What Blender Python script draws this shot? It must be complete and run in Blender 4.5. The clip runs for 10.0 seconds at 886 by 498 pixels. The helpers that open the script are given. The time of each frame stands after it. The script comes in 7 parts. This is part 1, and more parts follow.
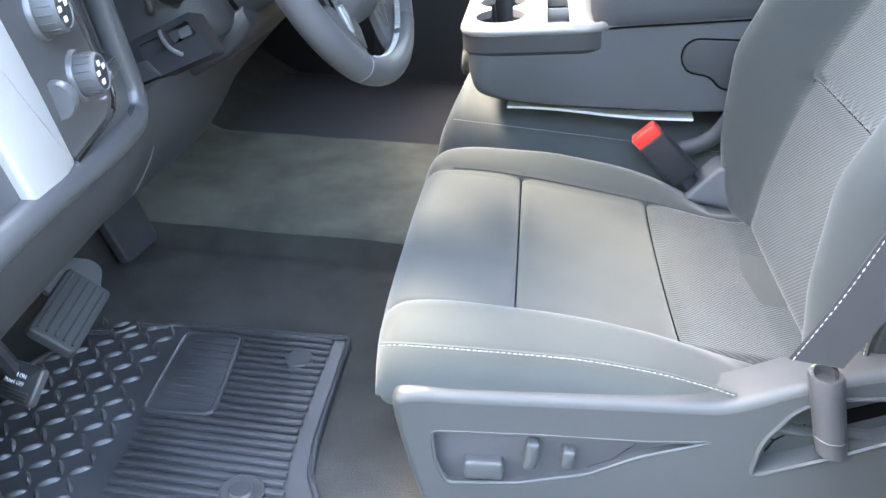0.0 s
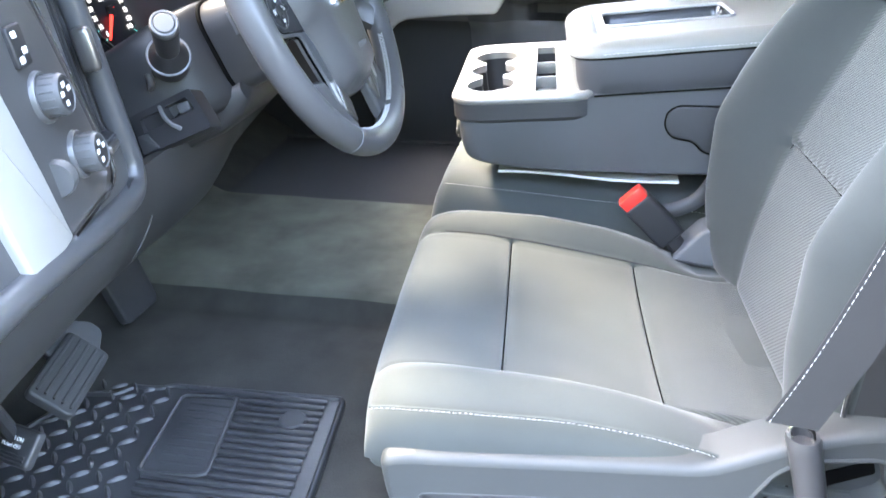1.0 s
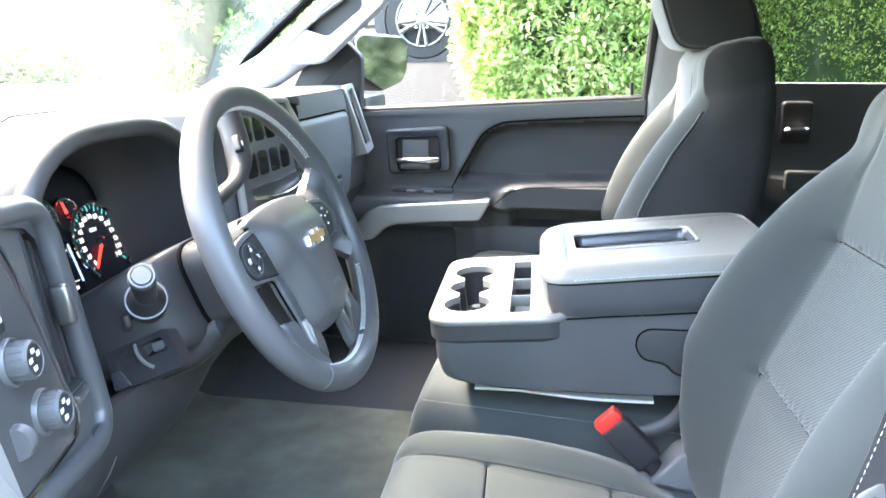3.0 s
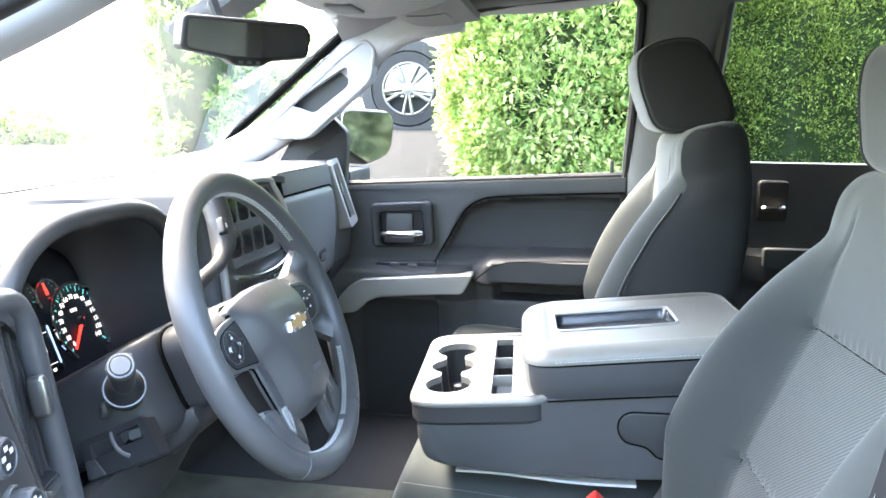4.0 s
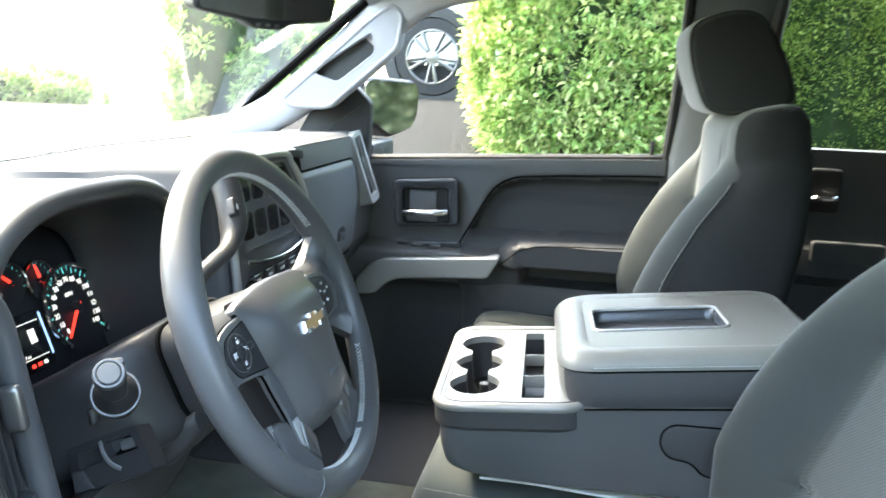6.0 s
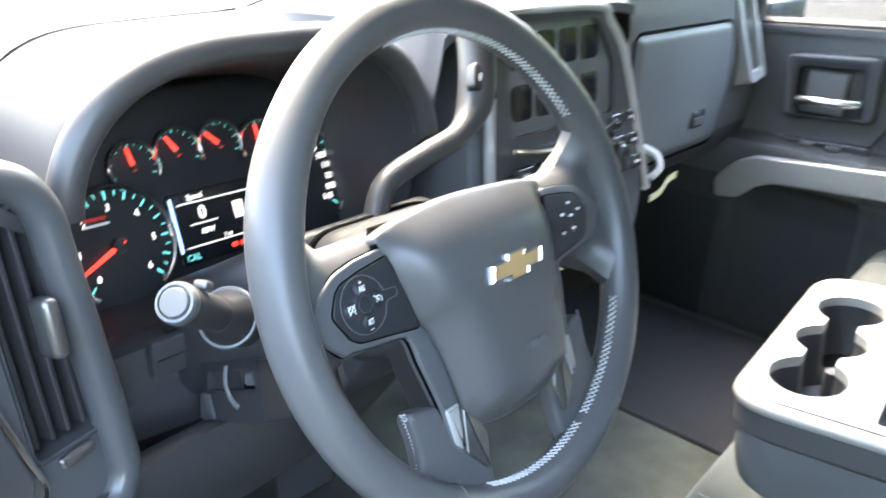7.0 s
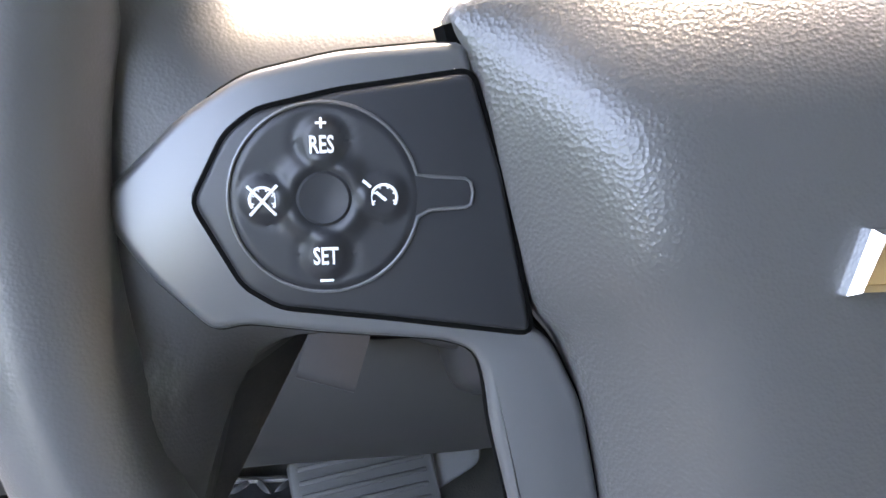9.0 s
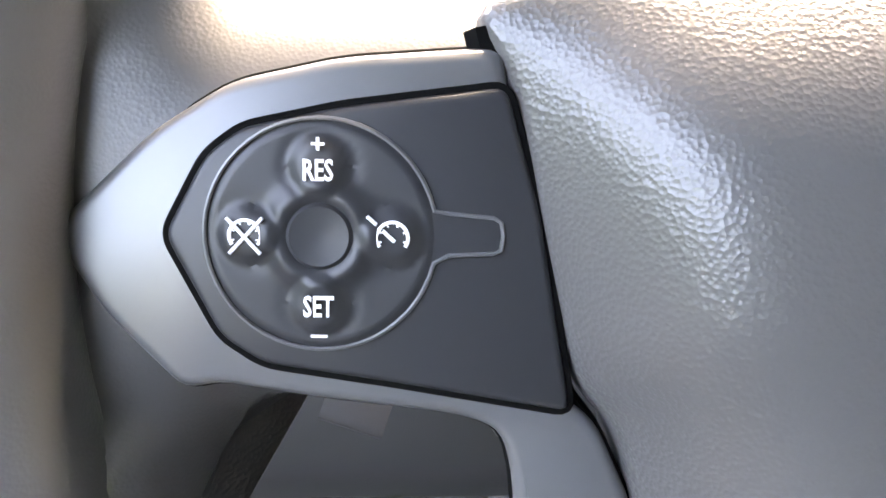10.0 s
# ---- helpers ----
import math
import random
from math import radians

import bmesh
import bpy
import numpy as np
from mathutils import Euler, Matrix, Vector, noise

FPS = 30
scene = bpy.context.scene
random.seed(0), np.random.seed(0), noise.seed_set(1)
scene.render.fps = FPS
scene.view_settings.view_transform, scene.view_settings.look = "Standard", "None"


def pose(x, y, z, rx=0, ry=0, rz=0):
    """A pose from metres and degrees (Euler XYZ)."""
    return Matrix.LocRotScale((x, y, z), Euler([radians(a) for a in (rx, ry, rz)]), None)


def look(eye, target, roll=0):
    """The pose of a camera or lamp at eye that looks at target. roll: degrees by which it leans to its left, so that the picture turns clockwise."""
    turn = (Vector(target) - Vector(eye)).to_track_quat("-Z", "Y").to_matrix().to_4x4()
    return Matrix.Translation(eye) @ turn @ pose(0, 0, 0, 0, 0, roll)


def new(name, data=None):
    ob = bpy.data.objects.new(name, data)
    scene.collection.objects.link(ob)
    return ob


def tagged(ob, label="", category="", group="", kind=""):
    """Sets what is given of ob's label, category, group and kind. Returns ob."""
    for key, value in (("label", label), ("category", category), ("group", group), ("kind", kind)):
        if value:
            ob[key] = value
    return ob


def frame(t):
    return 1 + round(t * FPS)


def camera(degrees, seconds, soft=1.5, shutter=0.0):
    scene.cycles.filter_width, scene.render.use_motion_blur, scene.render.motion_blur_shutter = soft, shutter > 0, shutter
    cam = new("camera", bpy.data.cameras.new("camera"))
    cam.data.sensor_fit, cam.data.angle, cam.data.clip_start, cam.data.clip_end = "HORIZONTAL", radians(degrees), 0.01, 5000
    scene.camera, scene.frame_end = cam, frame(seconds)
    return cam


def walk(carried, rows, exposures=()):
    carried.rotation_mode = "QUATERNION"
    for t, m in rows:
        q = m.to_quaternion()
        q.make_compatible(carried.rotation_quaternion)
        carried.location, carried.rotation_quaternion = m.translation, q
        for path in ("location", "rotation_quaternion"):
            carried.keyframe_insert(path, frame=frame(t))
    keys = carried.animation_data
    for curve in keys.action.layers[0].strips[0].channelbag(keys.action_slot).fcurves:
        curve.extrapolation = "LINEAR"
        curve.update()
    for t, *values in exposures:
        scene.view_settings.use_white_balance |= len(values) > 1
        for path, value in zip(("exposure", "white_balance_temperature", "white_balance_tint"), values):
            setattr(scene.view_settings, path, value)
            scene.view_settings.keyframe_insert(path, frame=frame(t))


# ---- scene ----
cam = camera(58.7, 10.0, shutter=0.35)
PATH = [
    (0, (0.276, -1.324, 0.7), (-0.027, 0.38, -0.302), 0.1),
    (0.5, (0.29, -1.341, 0.702), (-0.021, 0.392, -0.246), -0.1),
    (1, (0.299, -1.338, 0.724), (-0.029, 0.426, -0.159), -0.4),
    (1.5, (0.307, -1.333, 0.741), (-0.037, 0.478, -0.035), -0.6),
    (2, (0.313, -1.328, 0.762), (-0.035, 0.524, 0.091), -0.3),
    (2.5, (0.325, -1.324, 0.782), (-0.029, 0.56, 0.212), -0.2),
    (3, (0.33, -1.324, 0.801), (-0.015, 0.587, 0.325), -0.0),
    (4.5, (0.335, -1.326, 0.838), (0.039, 0.634, 0.569), 0.9),
    (5, (0.337, -1.323, 0.839), (0.059, 0.642, 0.597), 1.0),
    (5.2, (0.338, -1.322, 0.839), (0.067, 0.645, 0.6), 1.0),
    (6.3, (0.284, -1.122, 0.839), (-0.193, 0.76, 0.359), 4.6),
    (6.5, (0.287, -1.044, 0.825), (-0.408, 0.753, 0.288), 5.1),
    (6.8, (0.307, -0.92, 0.811), (-0.736, 0.651, 0.146), 2.1),
    (7, (0.305, -0.86, 0.815), (-0.88, 0.554, 0.042), 2.9),
    (7.5, (0.242, -0.726, 0.777), (-1.229, 0.211, -0.201), 0.4),
    (8, (0.185, -0.615, 0.72), (-1.45, -0.082, -0.301), 1.1),
    (8.5, (0.139, -0.56, 0.687), (-1.511, -0.248, -0.399), 2.0),
    (9, (0.12, -0.538, 0.664), (-1.552, -0.385, -0.422), 1.1),
    (9.5, (0.102, -0.53, 0.656), (-1.582, -0.473, -0.421), 1.0),
    (10, (0.091, -0.528, 0.653), (-1.607, -0.548, -0.405), 0.6),
]
walk(cam, [(t, look(eye, target, roll)) for t, eye, target, roll in PATH], [(0, 5.4, 7500, 13), (1.5, 5.65, 7400, 12), (3, 5.45, 7200, 10), (5, 4.95, 7400, 9), (6.5, 4.66, 7500, 2), (7, 5.35, 7500, 9), (7.5, 5.9, 8000, 16), (8, 5.68, 8000, 14), (9, 5.52, 8500, 18), (9.5, 5.85, 8850, 19), (10, 5.86, 9200, 20)])

# ---- daylight: clear sky, sun high ahead of the truck ----
TO_SUN = Vector((-0.50, 0.22, 0.84)).normalized()
world = bpy.data.worlds.new("sky")
scene.world = world
world.use_nodes = True
wn = world.node_tree.nodes
sky = wn.new("ShaderNodeTexSky")
sky.sky_type, sky.sun_disc = "NISHITA", False
sky.dust_density, sky.air_density = 2.5, 1.0
sky.sun_elevation = math.asin(TO_SUN.z)
sky.sun_rotation = math.atan2(TO_SUN.x, TO_SUN.y)
wn["Background"].inputs["Strength"].default_value = 0.15
world.node_tree.links.new(sky.outputs[0], wn["Background"].inputs["Color"])
sun_data = bpy.data.lights.new("sun", "SUN")
sun_data.energy, sun_data.angle, sun_data.color = 1.0, radians(18.0), (1.0, 0.95, 0.86)
sun = new("sun", sun_data)
sun.matrix_world = look(TO_SUN * 30, (0, 0, 0))

# ---- materials ----
def shader(name, color, rough=0.6, metal=0.0, grain=0.0, bump=0.0, var=0.12, big=2.0, spec=0.5, coat=0.0, kind="noise", sheen=0.0, across=(0, 1, 0)):
    """A principled material with a fine grain (cells per metre) as relief and a broad unevenness in colour and gloss."""
    m = bpy.data.materials.new(name)
    m.use_nodes = True
    nt = m.node_tree
    p = nt.nodes["Principled BSDF"]
    p.inputs["Metallic"].default_value = metal
    p.inputs["Specular IOR Level"].default_value = spec if metal > 0.2 or coat or rough < 0.42 else min(spec, 0.34)
    p.inputs["Coat Weight"].default_value = coat
    p.inputs["Coat Roughness"].default_value = 0.15
    p.inputs["Sheen Weight"].default_value = sheen
    tc = nt.nodes.new("ShaderNodeTexCoord")
    n1 = nt.nodes.new("ShaderNodeTexNoise")
    n1.inputs["Scale"].default_value, n1.inputs["Detail"].default_value = big, 6
    nt.links.new(tc.outputs["Object"], n1.inputs["Vector"])
    ramp = nt.nodes.new("ShaderNodeMapRange")
    ramp.inputs["From Min"].default_value, ramp.inputs["From Max"].default_value = 0.3, 0.7
    ramp.inputs["To Min"].default_value, ramp.inputs["To Max"].default_value = 1 - var, 1 + var
    nt.links.new(n1.outputs["Fac"], ramp.inputs["Value"])
    mul = nt.nodes.new("ShaderNodeVectorMath")
    mul.operation = "SCALE"
    mul.inputs[0].default_value = color
    nt.links.new(ramp.outputs["Result"], mul.inputs["Scale"])
    nt.links.new(mul.outputs["Vector"], p.inputs["Base Color"])
    r2 = nt.nodes.new("ShaderNodeMapRange")
    r2.inputs["To Min"].default_value, r2.inputs["To Max"].default_value = max(rough - 0.08, 0.02), min(rough + 0.08, 1.0)
    nt.links.new(n1.outputs["Fac"], r2.inputs["Value"])
    nt.links.new(r2.outputs["Result"], p.inputs["Roughness"])
    if grain:
        if kind == "leather":
            g = nt.nodes.new("ShaderNodeTexVoronoi")
            g.feature, out = "SMOOTH_F1", "Distance"
            g.inputs["Smoothness"].default_value = 0.35
        elif kind == "rib":
            g = nt.nodes.new("ShaderNodeTexWave")
            g.wave_type, g.bands_direction, out = "BANDS", "X", "Fac"
            g.inputs["Distortion"].default_value, g.inputs["Detail Scale"].default_value = 0.5, 0.4
        else:
            g = nt.nodes.new("ShaderNodeTexNoise")
            g.inputs["Detail"].default_value, out = 3, "Fac"
        g.inputs["Scale"].default_value = grain
        if kind == "rib":
            # ribs across the given direction, fading out in patches, with darker grooves
            along, line = nt.nodes.new("ShaderNodeVectorMath"), nt.nodes.new("ShaderNodeCombineXYZ")
            along.operation = "DOT_PRODUCT"
            along.inputs[1].default_value = Vector(across).normalized()
            nt.links.new(tc.outputs["Object"], along.inputs[0])
            nt.links.new(along.outputs["Value"], line.inputs["X"])
            nt.links.new(line.outputs["Vector"], g.inputs["Vector"])
            groove = nt.nodes.new("ShaderNodeMapRange")
            groove.inputs["To Min"].default_value, groove.inputs["To Max"].default_value = 0.84, 1.05
            nt.links.new(g.outputs["Fac"], groove.inputs["Value"])
            deep = nt.nodes.new("ShaderNodeVectorMath")
            deep.operation = "SCALE"
            nt.links.new(mul.outputs["Vector"], deep.inputs[0])
            nt.links.new(groove.outputs["Result"], deep.inputs["Scale"])
            nt.links.new(deep.outputs["Vector"], p.inputs["Base Color"])
        else:
            nt.links.new(tc.outputs["Object"], g.inputs["Vector"])
        b = nt.nodes.new("ShaderNodeBump")
        b.inputs["Strength"].default_value, b.inputs["Distance"].default_value = bump, 0.35 / grain
        nt.links.new(g.outputs[out], b.inputs["Height"])
        nt.links.new(b.outputs["Normal"], p.inputs["Normal"])
    return m


def glow(name, color, strength):
    m = bpy.data.materials.new(name)
    m.use_nodes = True
    p = m.node_tree.nodes["Principled BSDF"]
    p.inputs["Base Color"].default_value = (*color, 1)
    p.inputs["Emission Color"].default_value = (*color, 1)
    p.inputs["Emission Strength"].default_value = strength
    return m


def pane(name, tint=(0.96, 0.98, 0.97), gloss=1.0):
    """Thin clear glass: see-through, with a Fresnel reflection."""
    m = bpy.data.materials.new(name)
    m.use_nodes = True
    nt = m.node_tree
    clear, shine = nt.nodes.new("ShaderNodeBsdfTransparent"), nt.nodes.new("ShaderNodeBsdfGlossy")
    clear.inputs["Color"].default_value = (*tint, 1)
    shine.inputs["Roughness"].default_value = 0.02
    f, mix = nt.nodes.new("ShaderNodeLayerWeight"), nt.nodes.new("ShaderNodeMixShader")
    f.inputs["Blend"].default_value = 0.5
    power, gain = nt.nodes.new("ShaderNodeMath"), nt.nodes.new("ShaderNodeMath")
    power.operation, gain.operation = "POWER", "MULTIPLY_ADD"
    power.inputs[1].default_value, gain.inputs[1].default_value, gain.inputs[2].default_value = 4.0, 0.8 * gloss, 0.04 * gloss
    nt.links.new(f.outputs["Facing"], power.inputs[0])
    nt.links.new(power.outputs[0], gain.inputs[0])
    nt.links.new(gain.outputs[0], mix.inputs[0])
    nt.links.new(clear.outputs[0], mix.inputs[1])
    nt.links.new(shine.outputs[0], mix.inputs[2])
    nt.links.new(mix.outputs[0], nt.nodes["Material Output"].inputs["Surface"])
    return m


M = {
    "dash": shader("dark soft plastic", (0.100, 0.102, 0.107), 0.55, grain=900, bump=0.25, big=3),
    "lower": shader("grey hard plastic", (0.108, 0.110, 0.113), 0.46, grain=1100, bump=0.2, big=3),
    "shell": shader("pale grey seat plastic", (0.049, 0.053, 0.053), 0.45, grain=1100, bump=0.2, big=3),
    "body": shader("mid grey plastic", (0.084, 0.086, 0.089), 0.5, grain=1100, bump=0.25, big=3),
    "glove": shader("grey glovebox plastic", (0.135, 0.140, 0.144), 0.42, grain=1000, bump=0.2, big=3),
    "toppad": shader("dark soft top pad", (0.054, 0.056, 0.060), 0.70, grain=900, bump=0.25, big=3, spec=0.25),
    "bezel": shader("dark satin bezel plastic", (0.060, 0.062, 0.066), 0.30, grain=1300, bump=0.08),
    "latch": shader("dark latch plastic", (0.050, 0.051, 0.053), 0.5, grain=1100, bump=0.2),
    "column": shader("black column plastic", (0.036, 0.036, 0.038), 0.42, grain=1100, bump=0.15),
    "stalk": shader("dark stalk plastic", (0.050, 0.050, 0.052), 0.40, grain=1100, bump=0.1),
    "keys": shader("matt dark switch plastic", (0.024, 0.025, 0.028), 0.42, grain=3000, bump=0.05, var=0.04),
    "palecarpet": shader("pale greenish tunnel carpet", (0.105, 0.110, 0.088), 0.97, grain=420, bump=1.0, var=0.30, big=11),
    "black": shader("black plastic", (0.025, 0.025, 0.027), 0.45, grain=900, bump=0.15),
    "gloss": shader("glossy dark grey", (0.042, 0.044, 0.050), 0.22, coat=0.4, var=0.06),
    "satin": shader("satin silver paint", (0.42, 0.42, 0.41), 0.34, metal=0.35, grain=2500, bump=0.03, var=0.05),
    "steel": shader("brushed grey metal paint", (0.20, 0.195, 0.19), 0.32, metal=0.8, var=0.06),
    "spoke": shader("satin dark trim", (0.112, 0.114, 0.117), 0.34, metal=0.25, var=0.06),
    "cup": shader("silver cup panel", (0.30, 0.295, 0.28), 0.38, metal=0.3, grain=2200, bump=0.04, var=0.05),
    "chrome": shader("chrome", (0.80, 0.80, 0.80), 0.08, metal=1.0, var=0.03),
    "gold": shader("gold enamel", (0.62, 0.39, 0.17), 0.34, metal=0.35, var=0.05),
    "fabric": shader("grey cloth", (0.047, 0.054, 0.051), 0.85, grain=1500, bump=0.35, var=0.10, big=9, sheen=0.22),
    "backcloth": shader("grey backrest cloth", (0.037, 0.043, 0.042), 0.88, grain=1500, bump=0.35, var=0.10, big=9, sheen=0.2),
    "knee": shader("grey knee panel plastic", (0.036, 0.037, 0.039), 0.50, grain=1100, bump=0.2, big=3),
    "rib": shader("ribbed grey cloth", (0.043, 0.050, 0.047), 0.85, grain=72, bump=0.22, var=0.10, big=9, kind="rib", sheen=0.25, across=(0.30, 0.95, 0)),
    "ribback": shader("ribbed grey backrest cloth", (0.043, 0.050, 0.049), 0.85, grain=70, bump=0.20, var=0.10, big=9, kind="rib", sheen=0.25, across=(0.20, 0.66, 0.66)),
    "darkcloth": shader("charcoal cloth", (0.031, 0.032, 0.033), 0.9, grain=1500, bump=0.35, big=9),
    "vinyl": shader("grey vinyl", (0.205, 0.203, 0.186), 0.36, grain=700, bump=0.22, kind="leather"),
    "thread": shader("pale thread", (0.50, 0.50, 0.48), 0.8, var=0.15, big=300),
    "leather": shader("dark wheel leather", (0.084, 0.083, 0.084), 0.35, spec=0.4, grain=1300, bump=0.18, kind="leather"),
    "pad": shader("grained airbag cover", (0.084, 0.081, 0.080), 0.30, grain=1150, bump=0.42, kind="leather", var=0.06),
    "carpet": shader("grey carpet", (0.046, 0.045, 0.040), 0.97, grain=420, bump=1.0, var=0.25, big=14),
    "bolster": shader("dark padded door vinyl", (0.054, 0.055, 0.058), 0.46, grain=700, bump=0.25, kind="leather"),
    "gap": shader("deep shut line", (0.004, 0.004, 0.004), 0.95, spec=0.05),
    # carries shade below the dash and in the door pocket; also the passenger mat
    "underside": shader("matt black for shade and mat", (0.064, 0.064, 0.066), 0.92, grain=900, bump=0.2, spec=0.12),
    "rubber": shader("black rubber", (0.046, 0.047, 0.050), 0.40, grain=600, bump=0.2, var=0.2, big=12),
    "liner": shader("grey headliner", (0.25, 0.25, 0.255), 0.95, grain=1200, bump=0.3),
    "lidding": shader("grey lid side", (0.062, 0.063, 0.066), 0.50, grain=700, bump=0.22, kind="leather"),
    "pillar": shader("light grey trim", (0.36, 0.365, 0.38), 0.6, grain=900, bump=0.2),
    "red": shader("red button", (0.75, 0.04, 0.03), 0.4),
    "yellow": shader("pale yellow paper", (0.62, 0.58, 0.34), 0.7, var=0.05),
    "white": shader("white paper", (0.82, 0.82, 0.80), 0.7, var=0.04),
    "print": shader("white print", (0.80, 0.80, 0.80), 0.6, var=0.02),
    "knob": shader("pale grey knob", (0.105, 0.108, 0.112), 0.42),
    "needle": glow("red needle", (0.9, 0.04, 0.03), 0.10),
    "teal": glow("teal scale", (0.10, 0.55, 0.55), 0.05),
    "lit": glow("lit print", (0.8, 0.82, 0.85), 0.06),
    "blue": glow("blue screen edge", (0.25, 0.45, 0.9), 0.10),
    "dial": shader("dial face", (0.022, 0.023, 0.026), 0.5),
    "screen": shader("dark screen", (0.015, 0.016, 0.018), 0.12),
    "touch": shader("grey touch screen", (0.13, 0.135, 0.14), 0.16, var=0.05),
    "mirror": shader("mirror glass", (0.75, 0.76, 0.76), 0.01, metal=1.0, var=0.0),
    "glass": pane("window glass"),
    "gravel": shader("grey gravel", (0.018, 0.0185, 0.019), 0.95, grain=70, bump=1.0, var=0.65, big=38, spec=0.1),
    "lawn": shader("dry lawn", (0.058, 0.066, 0.040), 0.95, grain=80, bump=0.8, var=0.3, big=3, spec=0.2),
    "bark": shader("bark", (0.10, 0.075, 0.05), 0.9, grain=60, bump=0.8),
    "car": shader("silver car paint", (0.42, 0.43, 0.44), 0.25, metal=0.3, coat=0.8, var=0.03),
    "tyre": shader("tyre rubber", (0.022, 0.022, 0.023), 0.75, grain=90, bump=0.4),
}


def leafy(name, a, b, c):
    """Leaf colour that differs from leaf to leaf, a little light passing through."""
    m = bpy.data.materials.new(name)
    m.use_nodes = True
    nt = m.node_tree
    p = nt.nodes["Principled BSDF"]
    geo, ramp = nt.nodes.new("ShaderNodeNewGeometry"), nt.nodes.new("ShaderNodeValToRGB")
    e = ramp.color_ramp.elements
    e[0].color, e[1].color = (*a, 1), (*c, 1)
    e.new(0.55).color = (*b, 1)
    nt.links.new(geo.outputs["Random Per Island"], ramp.inputs["Fac"])
    nt.links.new(ramp.outputs["Color"], p.inputs["Base Color"])
    p.inputs["Roughness"].default_value = 0.45
    tr, mix = nt.nodes.new("ShaderNodeBsdfTranslucent"), nt.nodes.new("ShaderNodeMixShader")
    nt.links.new(ramp.outputs["Color"], tr.inputs["Color"])
    mix.inputs[0].default_value = 0.42
    nt.links.new(p.outputs[0], mix.inputs[1])
    nt.links.new(tr.outputs[0], mix.inputs[2])
    nt.links.new(mix.outputs[0], nt.nodes["Material Output"].inputs["Surface"])
    return m


M["leaf"] = leafy("broad leaves", (0.11, 0.21, 0.05), (0.36, 0.52, 0.15), (0.76, 0.74, 0.36))
M["yew"] = leafy("dark mixed leaves", (0.016, 0.026, 0.010), (0.065, 0.095, 0.035), (0.40, 0.44, 0.26))
M["fine"] = leafy("fine conifer leaves", (0.060, 0.105, 0.022), (0.22, 0.31, 0.060), (0.58, 0.64, 0.20))


# ---- mesh helpers ----
def thing(name, label, category, at=(0, 0, 0), group="", kind=""):
    ob = new(name)
    ob.empty_display_size = 0.05
    ob.location = at
    return tagged(ob, label, category, group, kind)


def finish(ob, mats, sharp=38):
    for m in mats if isinstance(mats, (list, tuple)) else [mats]:
        ob.data.materials.append(m)
    for p in ob.data.polygons:
        p.use_smooth = True
    ob.data.set_sharp_from_angle(angle=radians(sharp))


def part(name, bm, mats, parent=None, label="", sharp=38):
    """Links a bmesh, in world coordinates, as one mesh under a thing or under a part."""
    me = bpy.data.meshes.new(name)
    bmesh.ops.recalc_face_normals(bm, faces=bm.faces)
    bm.to_mesh(me)
    bm.free()
    ob = new(name, me)
    finish(ob, mats, sharp)
    if parent:
        ob.parent = parent
        if parent.type == "EMPTY":
            ob.matrix_parent_inverse = parent.matrix_basis.inverted()
    return tagged(ob, label)


def solid(name, bm, mats, label, category, kind="", sharp=38):
    return tagged(part(name, bm, mats, sharp=sharp), label, category, "", kind)


def put(bm, m):
    bmesh.ops.transform(bm, matrix=m, verts=bm.verts)
    return bm


def add(*bms):
    """Joins several bmeshes into the first."""
    first = bms[0]
    for b in bms[1:]:
        tmp = bpy.data.meshes.new("tmp")
        b.to_mesh(tmp)
        b.free()
        first.from_mesh(tmp)
        bpy.data.meshes.remove(tmp)
    return first


def box(c, s, bevel=0.004, seg=2, m=None):
    bm = bmesh.new()
    bmesh.ops.create_cube(bm, size=1)
    bmesh.ops.transform(bm, matrix=Matrix.Translation(c) @ Matrix.Diagonal((*s, 1)), verts=bm.verts)
    if bevel:
        bmesh.ops.bevel(bm, geom=bm.edges[:], offset=bevel, segments=seg, affect="EDGES", profile=0.5)
    return put(bm, m) if m else bm


def loft(rings, cap=True, loop=True, closed=False):
    """Skin over rings of equal length. loop: each ring is closed. closed: last ring joins the first."""
    bm = bmesh.new()
    vs = [[bm.verts.new(p) for p in r] for r in rings]
    n = len(vs[0])
    pairs = list(zip(vs, vs[1:])) + ([(vs[-1], vs[0])] if closed else [])
    for a, b in pairs:
        for i in range(n if loop else n - 1):
            j = (i + 1) % n
            bm.faces.new((a[i], a[j], b[j], b[i]))
    if cap and loop and not closed:
        bm.faces.new(vs[0][::-1])
        bm.faces.new(vs[-1])
    return bm


def sheet(f, us, vs, thick=0.0, push=(0, 0, 1)):
    """A surface f(u, v) over two lists; with a thickness along push it gets a back and edges."""
    d = Vector(push) * thick
    if not thick:
        return loft([[f(u, v) for u in us] for v in vs], loop=False)
    return loft([[f(u, v) for u in us] + [Vector(f(u, v)) + d for u in reversed(us)] for v in vs])


def lin(a, b, n):
    return [a + (b - a) * i / (n - 1) for i in range(n)]


def ease(a, b, x):
    t = min(max((x - a) / (b - a), 0.0), 1.0)
    return t * t * (3 - 2 * t)


